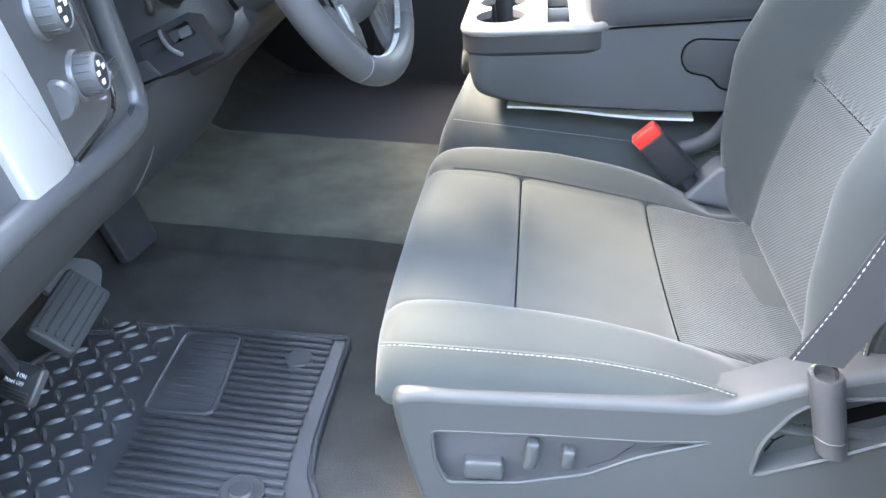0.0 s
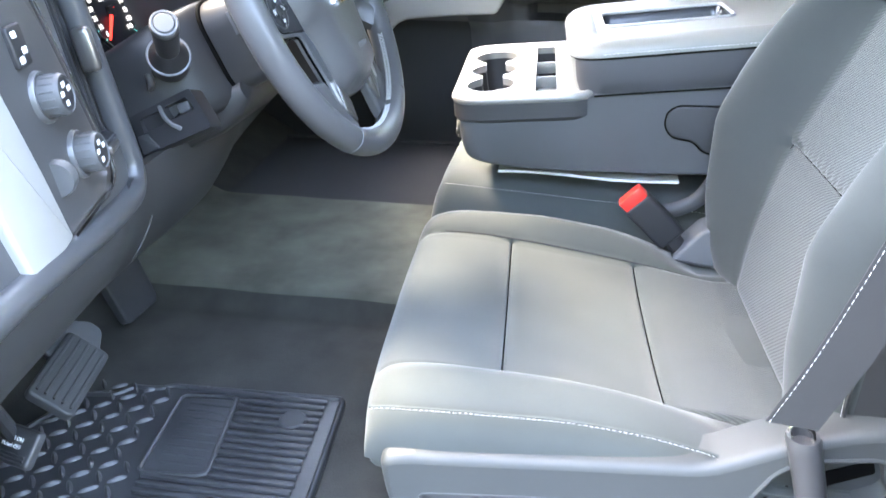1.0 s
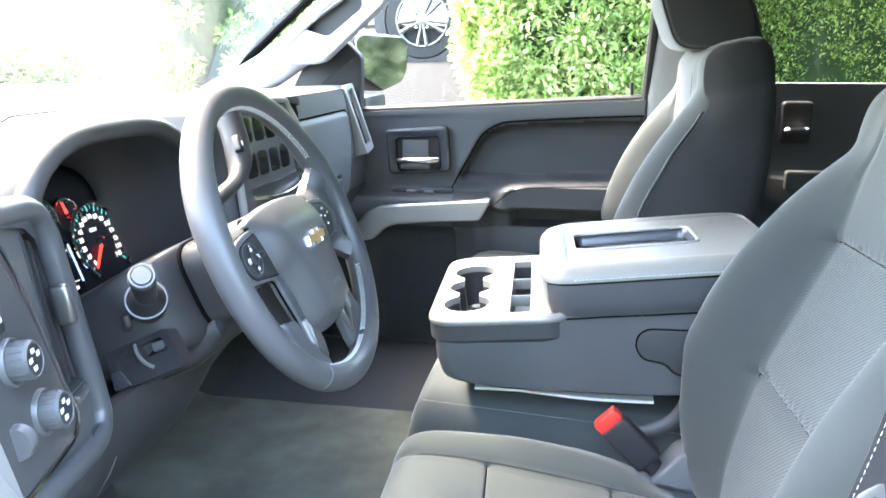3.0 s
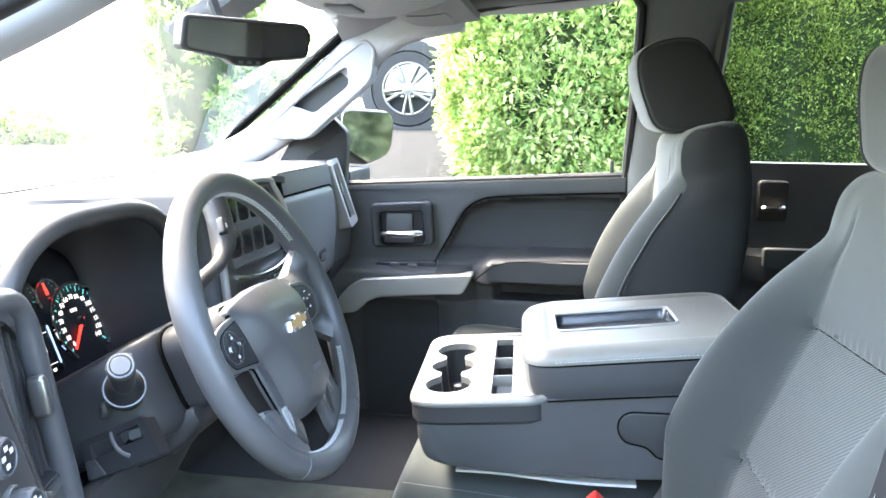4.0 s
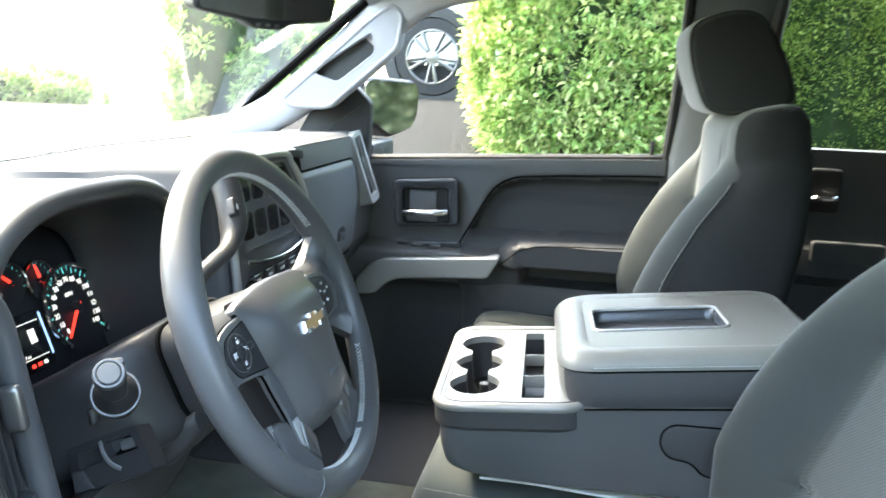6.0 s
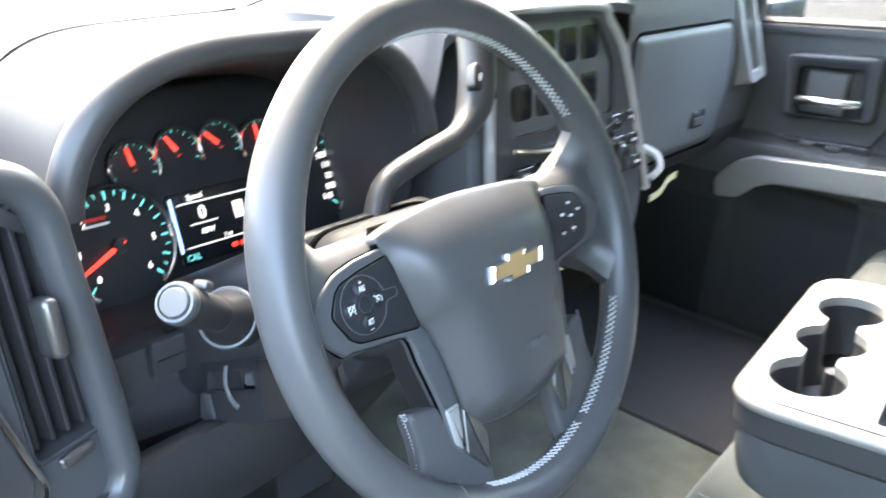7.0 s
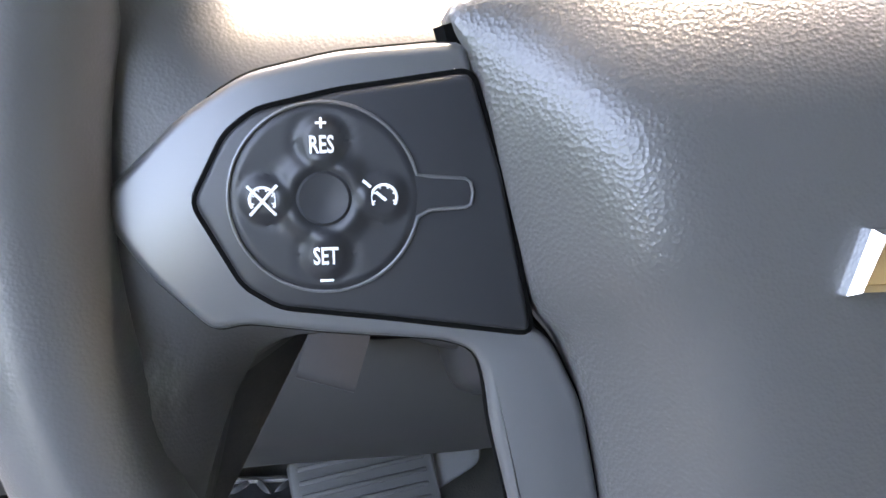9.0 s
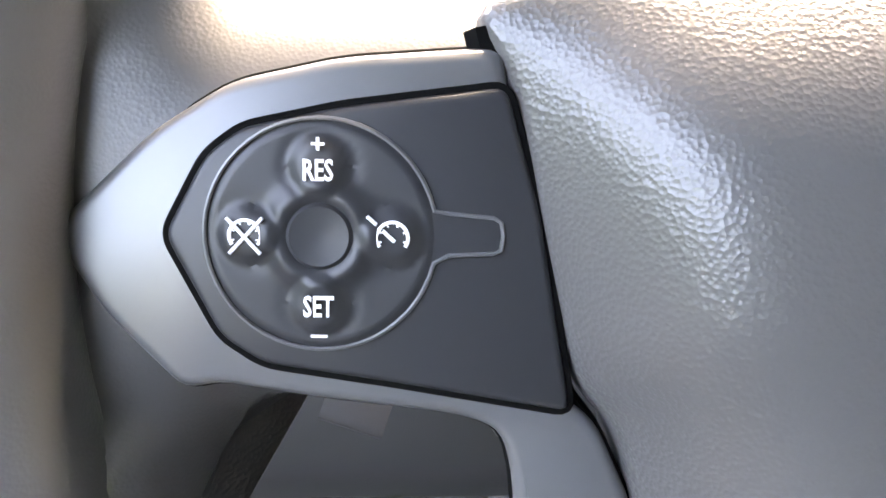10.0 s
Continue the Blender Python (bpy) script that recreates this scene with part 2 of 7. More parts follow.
def curve(points, x):
    """Smooth interpolation of (x, value) pairs, without overshoot."""
    if x <= points[0][0]:
        return points[0][1]
    if x >= points[-1][0]:
        return points[-1][1]
    i = 0
    while x > points[i + 1][0]:
        i += 1

    def slope(k):
        if k <= 0 or k >= len(points) - 1:
            a, b = (points[0], points[1]) if k <= 0 else (points[-2], points[-1])
            return (b[1] - a[1]) / (b[0] - a[0])
        (x0, y0), (x1, y1), (x2, y2) = points[k - 1], points[k], points[k + 1]
        a, b = (y1 - y0) / (x1 - x0), (y2 - y1) / (x2 - x1)
        return 0.0 if a * b <= 0 else 2 * a * b / (a + b)
    (x0, y0), (x1, y1) = points[i], points[i + 1]
    h, t = x1 - x0, (x - x0) / (x1 - x0)
    return (2 * t ** 3 - 3 * t ** 2 + 1) * y0 + (t ** 3 - 2 * t ** 2 + t) * h * slope(i) + (3 * t ** 2 - 2 * t ** 3) * y1 + (t ** 3 - t ** 2) * h * slope(i + 1)


def spline(pts, n=6, closed=True):
    """Catmull-Rom through the points."""
    out, k = [], len(pts)
    pts = [Vector(p) for p in pts]
    for i in range(k if closed else k - 1):
        if closed:
            p0, p1, p2, p3 = (pts[(i + j - 1) % k] for j in range(4))
        else:
            p0, p1, p2, p3 = (pts[min(max(i + j - 1, 0), k - 1)] for j in range(4))
        for s in range(n):
            t = s / n
            out.append(0.5 * ((2 * p1) + (p2 - p0) * t + (2 * p0 - 5 * p1 + 4 * p2 - p3) * t * t + (3 * p1 - p0 - 3 * p2 + p3) * t ** 3))
    if not closed:
        out.append(pts[-1])
    return out


def rounded(pts, r=0.01, n=5):
    """A polygon with its corners rounded."""
    out, k = [], len(pts)
    pts = [Vector(p) for p in pts]
    for i in range(k):
        a, b, c = pts[i - 1], pts[i], pts[(i + 1) % k]
        d1, d2 = (a - b), (c - b)
        q = min(r, d1.length * 0.48, d2.length * 0.48)
        s, e = b + d1.normalized() * q, b + d2.normalized() * q
        for j in range(n + 1):
            t = j / n
            out.append((1 - t) ** 2 * s + 2 * t * (1 - t) * b + t * t * e)
    return out


def rrect(w, h, r, c=(0, 0), n=5):
    x, y = w / 2, h / 2
    return rounded([(c[0] - x, c[1] - y), (c[0] + x, c[1] - y), (c[0] + x, c[1] + y), (c[0] - x, c[1] + y)], r, n)


def disc(r, c=(0, 0), n=28):
    return [Vector((c[0] + r * math.cos(2 * math.pi * i / n), c[1] + r * math.sin(2 * math.pi * i / n))) for i in range(n)]


def shrink(poly, d):
    """Moves a closed outline inwards by d."""
    k = len(poly)
    area = sum(poly[i - 1][0] * poly[i][1] - poly[i][0] * poly[i - 1][1] for i in range(k))
    sgn = 1 if area > 0 else -1
    out = []
    for i in range(k):
        t = (poly[(i + 1) % k] - poly[i - 1])
        t = t.normalized() if t.length > 1e-9 else Vector((1, 0))
        out.append(poly[i] + Vector((-t.y, t.x)) * sgn * d)
    return out


def slab(poly, depth, bevel, m, dome=0.0):
    """A plate with a rounded front edge: outline in the plane of m, front at z = 0, body behind it."""
    poly = [Vector((p[0], p[1])) for p in poly]
    steps = [(0, -depth), (0, -bevel)] + [(bevel * (1 - math.cos(a)), -bevel * (1 - math.sin(a))) for a in (0.5, 1.0, math.pi / 2)]
    rings = [[m @ Vector((p.x, p.y, z)) for p in (shrink(poly, d) if d else poly)] for d, z in steps]
    if dome:
        inner = shrink(poly, bevel)
        c = sum(inner, Vector((0, 0))) / len(inner)
        for f in (0.75, 0.5, 0.25, 0.06):
            rings.append([m @ Vector((*(c + (p - c) * f), dome * (1 - f * f))) for p in inner])
    return loft(rings)


def plate(outer, holes, depth, m, lip=0.0015):
    """A flat plate with openings through it, front at z = 0."""
    bm = bmesh.new()
    loops = []
    for poly in [outer, *holes]:
        vs = [bm.verts.new((p[0], p[1], 0)) for p in poly]
        es = [bm.edges.new((vs[i - 1], vs[i])) for i in range(len(vs))]
        loops.append((vs, es))
    bmesh.ops.triangle_fill(bm, edges=[e for _, es in loops for e in es], use_beauty=True)
    for vs, es in loops:
        low = [bm.verts.new((v.co.x, v.co.y, -depth)) for v in vs]
        for i in range(len(vs)):
            bm.faces.new((vs[i - 1], vs[i], low[i], low[i - 1]))
    return put(bm, m)


def tube(path, r, seg=10, closed=False, flat=1.0):
    """A round bar along a path; r is a number or a function of the share of the way."""
    pts = [Vector(p) for p in path]
    k = len(pts)
    rings, up = [], Vector((0.13, 0.31, 0.94)).normalized()
    for i, p in enumerate(pts):
        if closed:
            t = (pts[(i + 1) % k] - pts[i - 1]).normalized()
        else:
            t = (pts[min(i + 1, k - 1)] - pts[max(i - 1, 0)]).normalized()
        up = (up - t * up.dot(t)).normalized()
        side = t.cross(up)
        rad = r(i / max(k - 1, 1)) if callable(r) else r
        rings.append([p + (up * math.cos(a) + side * math.sin(a) * flat) * rad for a in (2 * math.pi * j / seg for j in range(seg))])
    return loft(rings, closed=closed)


def turned(profile, m, seg=32):
    """A body of revolution about z of m: profile of (radius, z)."""
    rings = [[m @ Vector((r * math.cos(2 * math.pi * j / seg), r * math.sin(2 * math.pi * j / seg), z)) for j in range(seg)] for r, z in profile]
    return loft(rings)


def lettering(name, text, size, m, mat, parent, label="", thin=0.0002):
    cu = bpy.data.curves.new("letters", "FONT")
    cu.body, cu.size, cu.extrude, cu.offset = text, size, thin, size * 0.018
    cu.align_x, cu.align_y, cu.resolution_u = "CENTER", "CENTER", 2
    tmp = bpy.data.objects.new("letters", cu)
    scene.collection.objects.link(tmp)
    me = bpy.data.meshes.new_from_object(tmp.evaluated_get(bpy.context.evaluated_depsgraph_get()))
    bpy.data.objects.remove(tmp)
    bpy.data.curves.remove(cu)
    bm = bmesh.new()
    bm.from_mesh(me)
    bpy.data.meshes.remove(me)
    return part(name, put(bm, m), mat, parent, label)


def basis(o, x, y, z):
    """A pose from an origin and three axes."""
    m = Matrix((x, y, z)).transposed().to_4x4()
    m.translation = o
    return m

# ---- the cab: floor, walls, roof, glass ----
def floor_z(x, y):
    tunnel = 0.042 * ease(-0.215, -0.175, y) * (1 - ease(0.235, 0.275, y))
    toe = 0.75 * max(0.0, -0.50 - x) ** 1.15
    return tunnel * (1 - ease(0.45, 0.6, x)) + toe + 0.0025 * noise.noise((x * 9, y * 9, 0.3))


floor = sheet(lambda u, v: (u, v, floor_z(u, v)), lin(-0.95, 1.25, 110), lin(-0.80, 0.80, 160), 0.03, (0, 0, -1))
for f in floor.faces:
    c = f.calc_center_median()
    # carpet is paler and greener along the tunnel
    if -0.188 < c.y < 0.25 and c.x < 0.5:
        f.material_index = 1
solid("floor", floor, [M["carpet"], M["palecarpet"]],
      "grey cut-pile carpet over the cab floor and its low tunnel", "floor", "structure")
solid("trim_sill", add(box((0.15, -0.845, -0.03), (1.5, 0.09, 0.07), 0.015), box((0.15, -0.90, -0.18), (2.4, 0.05, 0.26), 0.02)), M["lower"],
      "grey plastic sill below the open driver door", "sill", "structure")

# roof lining: a shallow vault that drops to the screen header and the door tops
def roof_z(x, y):
    return 1.225 - (0.16 - 0.11 * ease(0.2, 0.8, x)) * abs(y / 0.80) ** 3.2 - 0.11 * ease(0.15, -0.30, x) - 0.04 * ease(0.9, 1.35, x)


solid("ceiling", sheet(lambda u, v: (u, v, roof_z(u, v)), lin(-0.25, 1.35, 40), lin(-0.74, 0.74, 40), 0.04, (0, 0, 1)), M["liner"],
      "grey woven headliner of the cab roof", "headliner", "structure")
solid("wall_back", box((1.37, 0, 0.55), (0.05, 1.66, 1.25), 0.01), M["darkcloth"], "dark rear wall of the cab", "wall", "structure")
solid("wall_front", sheet(lambda u, v: (-0.97, v, u), lin(-0.1, 0.66, 12), lin(-0.92, 0.86, 12), 0.03, (-1, 0, 0)), M["black"],
      "black firewall behind the dashboard", "wall", "structure")
solid("wall_kick_panel", box((-0.62, 0.80, 0.30), (0.66, 0.04, 0.72), 0.01), M["black"], "black kick panel of the passenger footwell", "panel", "structure")
solid("wall_cowl_side", box((-0.60, -0.88, 0.30), (0.72, 0.04, 0.72), 0.01), M["black"], "black cowl side of the driver footwell", "panel", "structure")

# windscreen
WS0, WS1 = Vector((-0.80, 0, 0.645)), Vector((-0.185, 0, 1.115))
def screen_point(u, v, out=0.0):
    p = WS0.lerp(WS1, v)
    half = 0.80 - 0.13 * v
    return Vector((p.x - 0.10 * (1 - u * u) * (1 - 0.5 * v) + 0.03 + out * -0.6, u * half - 0.02, p.z + out * 0.75))


window_1 = thing("window_1", "raked laminated windscreen of the truck cab", "windscreen", (-0.5, 0, 0.85), kind="structure")
part("pane", sheet(lambda u, v: screen_point(u, v), lin(-1, 1, 25), lin(0, 1, 9)), pane("windscreen glass", (0.90, 0.92, 0.91), 1.8), window_1)
part("screen_seal", tube([screen_point(u, 0, 0.004) for u in lin(-1, 1, 21)] + [screen_point(1, v, 0.004) for v in lin(0.05, 1, 12)]
     + [screen_point(u, 1, 0.004) for u in lin(0.95, -1, 20)] + [screen_point(-1, v, 0.004) for v in lin(0.95, 0.05, 12)], 0.013, 8, True), M["gap"], window_1, "black rubber seal")
solid("trim_header", sheet(lambda u, v: screen_point(v, 1.0) + Vector((u * 0.12 - 0.015, 0, 0.012 * (1 - u) + u * 0.015 - 0.035)), lin(0, 1, 6), lin(-1, 1, 20), 0.03, (0, 0, 1)), M["liner"],
      "grey header above the windscreen", "header", "structure")

# pillars
def pillar(name, pts, width, label, mat="pillar", deep=0.05):
    """A trim post along pts, wide in x, with a rounded section."""
    rings = []
    path = spline(pts, 8, False)
    for i, p in enumerate(path):
        t = (path[min(i + 1, len(path) - 1)] - path[max(i - 1, 0)]).normalized()
        side = Vector((0, 1, 0)).cross(t).normalized()
        out = t.cross(side)
        w = width(i / (len(path) - 1)) / 2
        rings.append([p + side * (math.copysign(abs(math.cos(a)) ** 0.6, math.cos(a)) * w) + out * (math.copysign(abs(math.sin(a)) ** 0.6, math.sin(a)) * deep / 2)
                      for a in (2 * math.pi * j / 20 for j in range(20))])
    return solid(name, loft(rings), M[mat], label, "pillar", "structure")


pillar("trim_pillar_passenger", [(-0.70, 0.745, 0.68), (-0.50, 0.735, 0.775), (-0.30, 0.71, 0.925), (-0.13, 0.67, 1.065), (0.05, 0.65, 1.115)], lambda s: 0.085 + 0.05 * s,
       "pale grey windscreen pillar trim on the passenger side")
pillar("trim_pillar_driver", [(-0.72, -0.77, 0.66), (-0.42, -0.77, 0.795), (-0.12, -0.755, 0.925), (0.10, -0.74, 1.03), (0.35, -0.72, 1.10)], lambda s: 0.085 + 0.02 * s,
       "pale grey windscreen pillar trim beside the open driver door", "pillar", 0.06)
pillar("trim_door_seal", [(-0.60, -0.83, 0.66), (-0.30, -0.83, 0.80), (-0.08, -0.82, 0.898), (0.12, -0.80, 0.985), (0.35, -0.77, 1.06), (0.62, -0.76, 1.09)], lambda s: 0.016,
       "black rubber seal round the open driver door frame", "black", 0.02)
pillar("trim_pillar_middle", [(0.545, 0.80, 0.20), (0.545, 0.79, 0.62), (0.565, 0.745, 0.88), (0.585, 0.69, 1.12), (0.59, 0.62, 1.20)], lambda s: 0.142 + 0.08 * ease(0.45, 0.8, s),
       "grey centre pillar between the passenger doors", "liner")
pillar("trim_pillar_driver_rear", [(0.62, -0.86, -0.05), (0.62, -0.84, 0.62), (0.64, -0.78, 0.88), (0.66, -0.72, 1.10), (0.66, -0.62, 1.17)], lambda s: 0.11,
       "pale grey centre pillar on the driver side")
solid("trim_rail_passenger", tube(spline([(-0.10, 0.675, 1.10), (0.15, 0.66, 1.135), (0.45, 0.66, 1.160), (0.62, 0.66, 1.168), (0.80, 0.66, 1.174), (1.0, 0.66, 1.177), (1.30, 0.67, 1.155)], 8, False), 0.032, 10), M["liner"],
      "grey roof rail above the passenger doors", "rail", "structure")
solid("trim_rail_driver", tube(spline([(0.30, -0.735, 1.10), (0.6, -0.72, 1.125), (0.9, -0.71, 1.135), (1.30, -0.70, 1.11)], 8, False), 0.04, 10), M["liner"],
      "grey roof rail above the driver door opening", "rail", "structure")
pillar("trim_pillar_rear", [(1.28, 0.80, 0.60), (1.28, 0.76, 0.85), (1.27, 0.69, 1.12)], lambda s: 0.16, "grey rear corner pillar trim", "liner")


# passenger door: one moulded skin with a sunk upper bolster, an armrest and a map pocket
def door_y(x, z):
    y = 0.785 - 0.02 * ease(0.55, 0.70, z)
    top = curve([(-0.05, 0.43), (0.00, 0.50), (0.065, 0.605), (0.14, 0.635), (0.48, 0.652)], x)
    inside = ease(-0.035, 0.02, x) * ease(top + 0.006, top - 0.03, z) * (1 - ease(0.49, 0.47, z))
    y += 0.035 * inside
    arm_top = curve([(0.05, 0.40), (0.09, 0.445), (0.15, 0.475), (0.48, 0.492)], x)
    arm = ease(0.05, 0.13, x) * ease(arm_top + 0.012, arm_top - 0.012, z) * ease(0.385, 0.41, z)
    shelf = (1 - ease(0.04, 0.10, x)) * ease(0.445, 0.425, z) * ease(0.25, 0.40, z)
    y -= 0.075 * max(arm, 0.75 * shelf)
    low = ease(0.36, 0.32, z)
    y += 0.035 * low * (1 - ease(-0.02, 0.05, x)) * ease(-0.27, -0.23, x)
    pull = ease(0.13, 0.155, x) * (1 - ease(0.395, 0.42, x)) * ease(0.345, 0.36, z) * ease(0.412, 0.400, z)
    y += 0.05 * pull
    return y


door_1 = thing("door_1", "closed passenger door with grey moulded panel and satin trim", "door", (0.0, 0.8, 0.35), kind="structure")
def sill_drop(x):
    return curve([(-0.46, 0.060), (-0.27, 0.051), (0.1, 0.031), (0.475, 0.012)], x)


door_skin = sheet(lambda u, v: (u, door_y(u, v), v - sill_drop(u) * ease(0.63, 0.705, v)), lin(-0.42, 0.475, 130), lin(-0.03, 0.705, 110), 0.09, (0, 1, 0))
for f in door_skin.faces:
    c = f.calc_center_median()
    edge = curve([(-0.05, 0.43), (0.00, 0.50), (0.065, 0.605), (0.14, 0.635), (0.48, 0.652)], c.x) - 0.012
    # shade put in as colour: pocket recess below the strip, and outer sill top
    if (c.z < 0.345 and c.x < -0.015) or c.y > 0.790 and c.z > 0.60:
        f.material_index = 1
    elif c.z < 0.345:
        f.material_index = 0
    elif c.x > -0.02 and c.z < edge:
        f.material_index = 2
part("door_panel", door_skin, [M["lower"], M["underside"], M["bolster"]], door_1)
seam_xz = spline([(-0.045, 0.425, 0), (-0.028, 0.445, 0), (-0.010, 0.478, 0), (0.042, 0.572, 0), (0.066, 0.604, 0), (0.098, 0.624, 0), (0.14, 0.633, 0), (0.30, 0.644, 0), (0.474, 0.652, 0)], 8, False)
part("bolster_seam", tube([(p.x, 0.7705 - 0.006 * ease(0.55, 0.70, p.y), p.y) for p in seam_xz], 0.0026, 6), M["gap"], door_1, "dark joint round the padded insert")
arm_xz = spline([(0.062, 0.372, 0), (0.085, 0.408, 0), (0.123, 0.446, 0), (0.155, 0.464, 0), (0.223, 0.474, 0), (0.474, 0.484, 0)], 8, False)
part("arm_seam", tube([(p.x, door_y(p.x + 0.012, p.y - 0.012) - 0.001, p.y - 0.004) for p in arm_xz], 0.0016, 6), M["gap"], door_1)
part("belt_rail", tube([(x, 0.784, 0.708 - sill_drop(x)) for x in lin(-0.45, 0.475, 12)], 0.010, 8), M["black"], door_1, "black sill of the side window")
MD = basis((0, 0, 0), (1, 0, 0), (0, 0, 1), (0, -1, 0))
MD.translation = (0, 0.765, 0)
strip = rounded([(-0.287, 0.345), (-0.25, 0.388), (-0.213, 0.406), (-0.076, 0.418), (0.09, 0.431), (0.06, 0.374), (-0.075, 0.365), (-0.172, 0.356), (-0.205, 0.341), (-0.232, 0.312), (-0.280, 0.305)], 0.012)
MS = MD.copy()
MS.translation = (0, 0.712, 0)
part("trim_strip", slab(strip, 0.05, 0.006, MS), M["satin"], door_1, "satin silver trim strip")
part("switch_plate", slab(rounded([(-0.19, 0.425), (-0.02, 0.432), (-0.02, 0.452), (-0.19, 0.445)], 0.008), 0.02, 0.003, MD), M["gloss"], door_1, "glossy black switch plate")
for k in (-0.135, -0.085):
    part("window_switch", box((k, 0.758, 0.44), (0.026, 0.014, 0.010), 0.003), M["steel"], door_1)
HB = MD @ Matrix.Translation((0, 0, -0.008)) @ Matrix.Translation((-0.115, 0.553, 0)) @ pose(0, 0, 0, 0, 0, 4) @ Matrix.Translation((0.115, -0.553, 0))
h_out = [Vector(p) for p in rrect(0.174, 0.126, 0.020, (-0.115, 0.553), 6)]
h_in = [Vector(p) for p in rrect(0.118, 0.088, 0.012, (-0.117, 0.543), 6)]
part("handle_bezel", loft([[HB @ Vector((p.x, p.y, z)) for p in ring] for ring, z in ((h_out, 0.0), (shrink(h_out, 0.001), 0.012), (shrink(h_out, 0.004), 0.018), (shrink(h_out, 0.009), 0.020), (shrink(h_in, -0.006), 0.016), (shrink(h_in, -0.002), 0.011), (h_in, 0.004), (h_in, -0.018))], cap=False), M["gloss"], door_1, "glossy dark handle surround")
part("handle_cup", box((-0.118, 0.794, 0.543), (0.130, 0.03, 0.100), 0.008), M["black"], door_1)
part("handle_plate", box((-0.124, 0.772, 0.552), (0.072, 0.010, 0.058), 0.003), M["lower"], door_1)
part("handle_scoop", box((-0.124, 0.768, 0.508), (0.080, 0.012, 0.014), 0.003), M["lower"], door_1)
part("door_lever", tube([(-0.172, 0.755, 0.524), (-0.16, 0.742, 0.526), (-0.12, 0.738, 0.528), (-0.075, 0.740, 0.530), (-0.060, 0.755, 0.530)], 0.008, 10, flat=0.8), M["chrome"], door_1, "chrome door lever")
part("door_edge", tube([(0.478, 0.80, 0.05), (0.478, 0.79, 0.40), (0.476, 0.78, 0.70), (0.486, 0.72, 0.95), (0.487, 0.665, 1.105), (0.46, 0.655, 1.138), (0.20, 0.655, 1.120), (-0.06, 0.665, 1.08)], 0.012, 8), M["black"], door_1, "black door seal")
part("lock_pin", tube([(0.44, 0.785, 0.70), (0.44, 0.785, 0.735)], 0.005, 8), M["black"], door_1)
window_2 = thing("window_2", "clear passenger side window above the door panel", "window", (0.1, 0.75, 0.9), kind="structure")
g = part("pane", sheet(lambda u, v: (u, 0.80 - 0.13 * (max(0, v - 0.69) / 0.43) ** 1.3, v), lin(-0.42, 0.49, 10), lin(0.640, 1.145, 10)), M["glass"], window_2)
g.visible_shadow = False
solid("trim_mirror_corner", slab(rounded([(-0.50, 0.640), (-0.265, 0.655), (-0.26, 0.80), (-0.30, 0.84), (-0.42, 0.775)], 0.012), 0.03, 0.006, MD @ Matrix.Translation((0, 0, 0.03))), M["black"],
      "dark corner trim behind the outside mirror", "trim", "structure")

door_3 = thing("door_3", "closed rear door behind the driver seat", "door", (0.95, -0.82, 0.35), kind="structure")
part("door_panel", sheet(lambda u, v: (u, -0.82, v), lin(0.66, 1.32, 6), lin(-0.05, 0.735, 6), 0.06, (0, -1, 0)), M["lower"], door_3)
part("window_frame", add(box((0.70, -0.79, 0.92), (0.05, 0.05, 0.42), 0.01), box((1.0, -0.76, 1.12), (0.62, 0.08, 0.06), 0.01), box((1.29, -0.78, 0.92), (0.06, 0.05, 0.42), 0.01)), M["lower"], door_3)
window_4 = thing("window_4", "tinted rear window behind the driver seat", "window", (0.95, -0.8, 0.9), kind="structure")
g = part("pane", sheet(lambda u, v: (u, -0.82 + 0.06 * (v - 0.72) / 0.4, v), lin(0.70, 1.30, 4), lin(0.72, 1.12, 4)), pane("dark tinted glass", (0.22, 0.25, 0.23)), window_4)
# rear passenger door
door_2 = thing("door_2", "closed rear passenger door with dark moulded panel", "door", (0.95, 0.8, 0.35), kind="structure")
part("door_panel", sheet(lambda u, v: (u, 0.79 - 0.05 * ease(0.40, 0.44, v) * ease(0.52, 0.50, v) * ease(0.72, 0.85, u), v), lin(0.60, 1.30, 40), lin(-0.03, 0.735, 50), 0.08, (0, 1, 0)), M["dash"], door_2)
part("trim_strip", slab(rrect(0.16, 0.05, 0.01, (0.90, 0.50)), 0.02, 0.004, MD @ Matrix.Translation((0, 0, 0.035))), M["lower"], door_2)
part("handle_bezel", slab(rrect(0.075, 0.105, 0.014, (0.842, 0.640)), 0.02, 0.006, MD @ Matrix.Translation((0, 0, -0.005))), M["black"], door_2)
part("door_lever", tube([(0.816, 0.755, 0.622), (0.824, 0.745, 0.623), (0.856, 0.745, 0.625), (0.866, 0.755, 0.625)], 0.007, 8), M["chrome"], door_2, "chrome door lever")
part("window_frame", tube([(0.665, 0.765, 0.735), (0.672, 0.725, 0.90), (0.69, 0.69, 1.12), (0.715, 0.675, 1.128), (0.765, 0.669, 1.146), (0.95, 0.666, 1.154), (1.25, 0.670, 1.136)], 0.016, 8), M["lower"], door_2)
window_3 = thing("window_3", "tinted rear side window", "window", (0.95, 0.75, 0.9), kind="structure")
g = part("pane", sheet(lambda u, v: (u, 0.80 - 0.12 * ((v - 0.72) / 0.43) ** 1.3, v), lin(0.62, 1.30, 10), lin(0.72, 1.21, 10)), pane("tinted glass", (0.55, 0.60, 0.56)), window_3)
g.visible_shadow = False

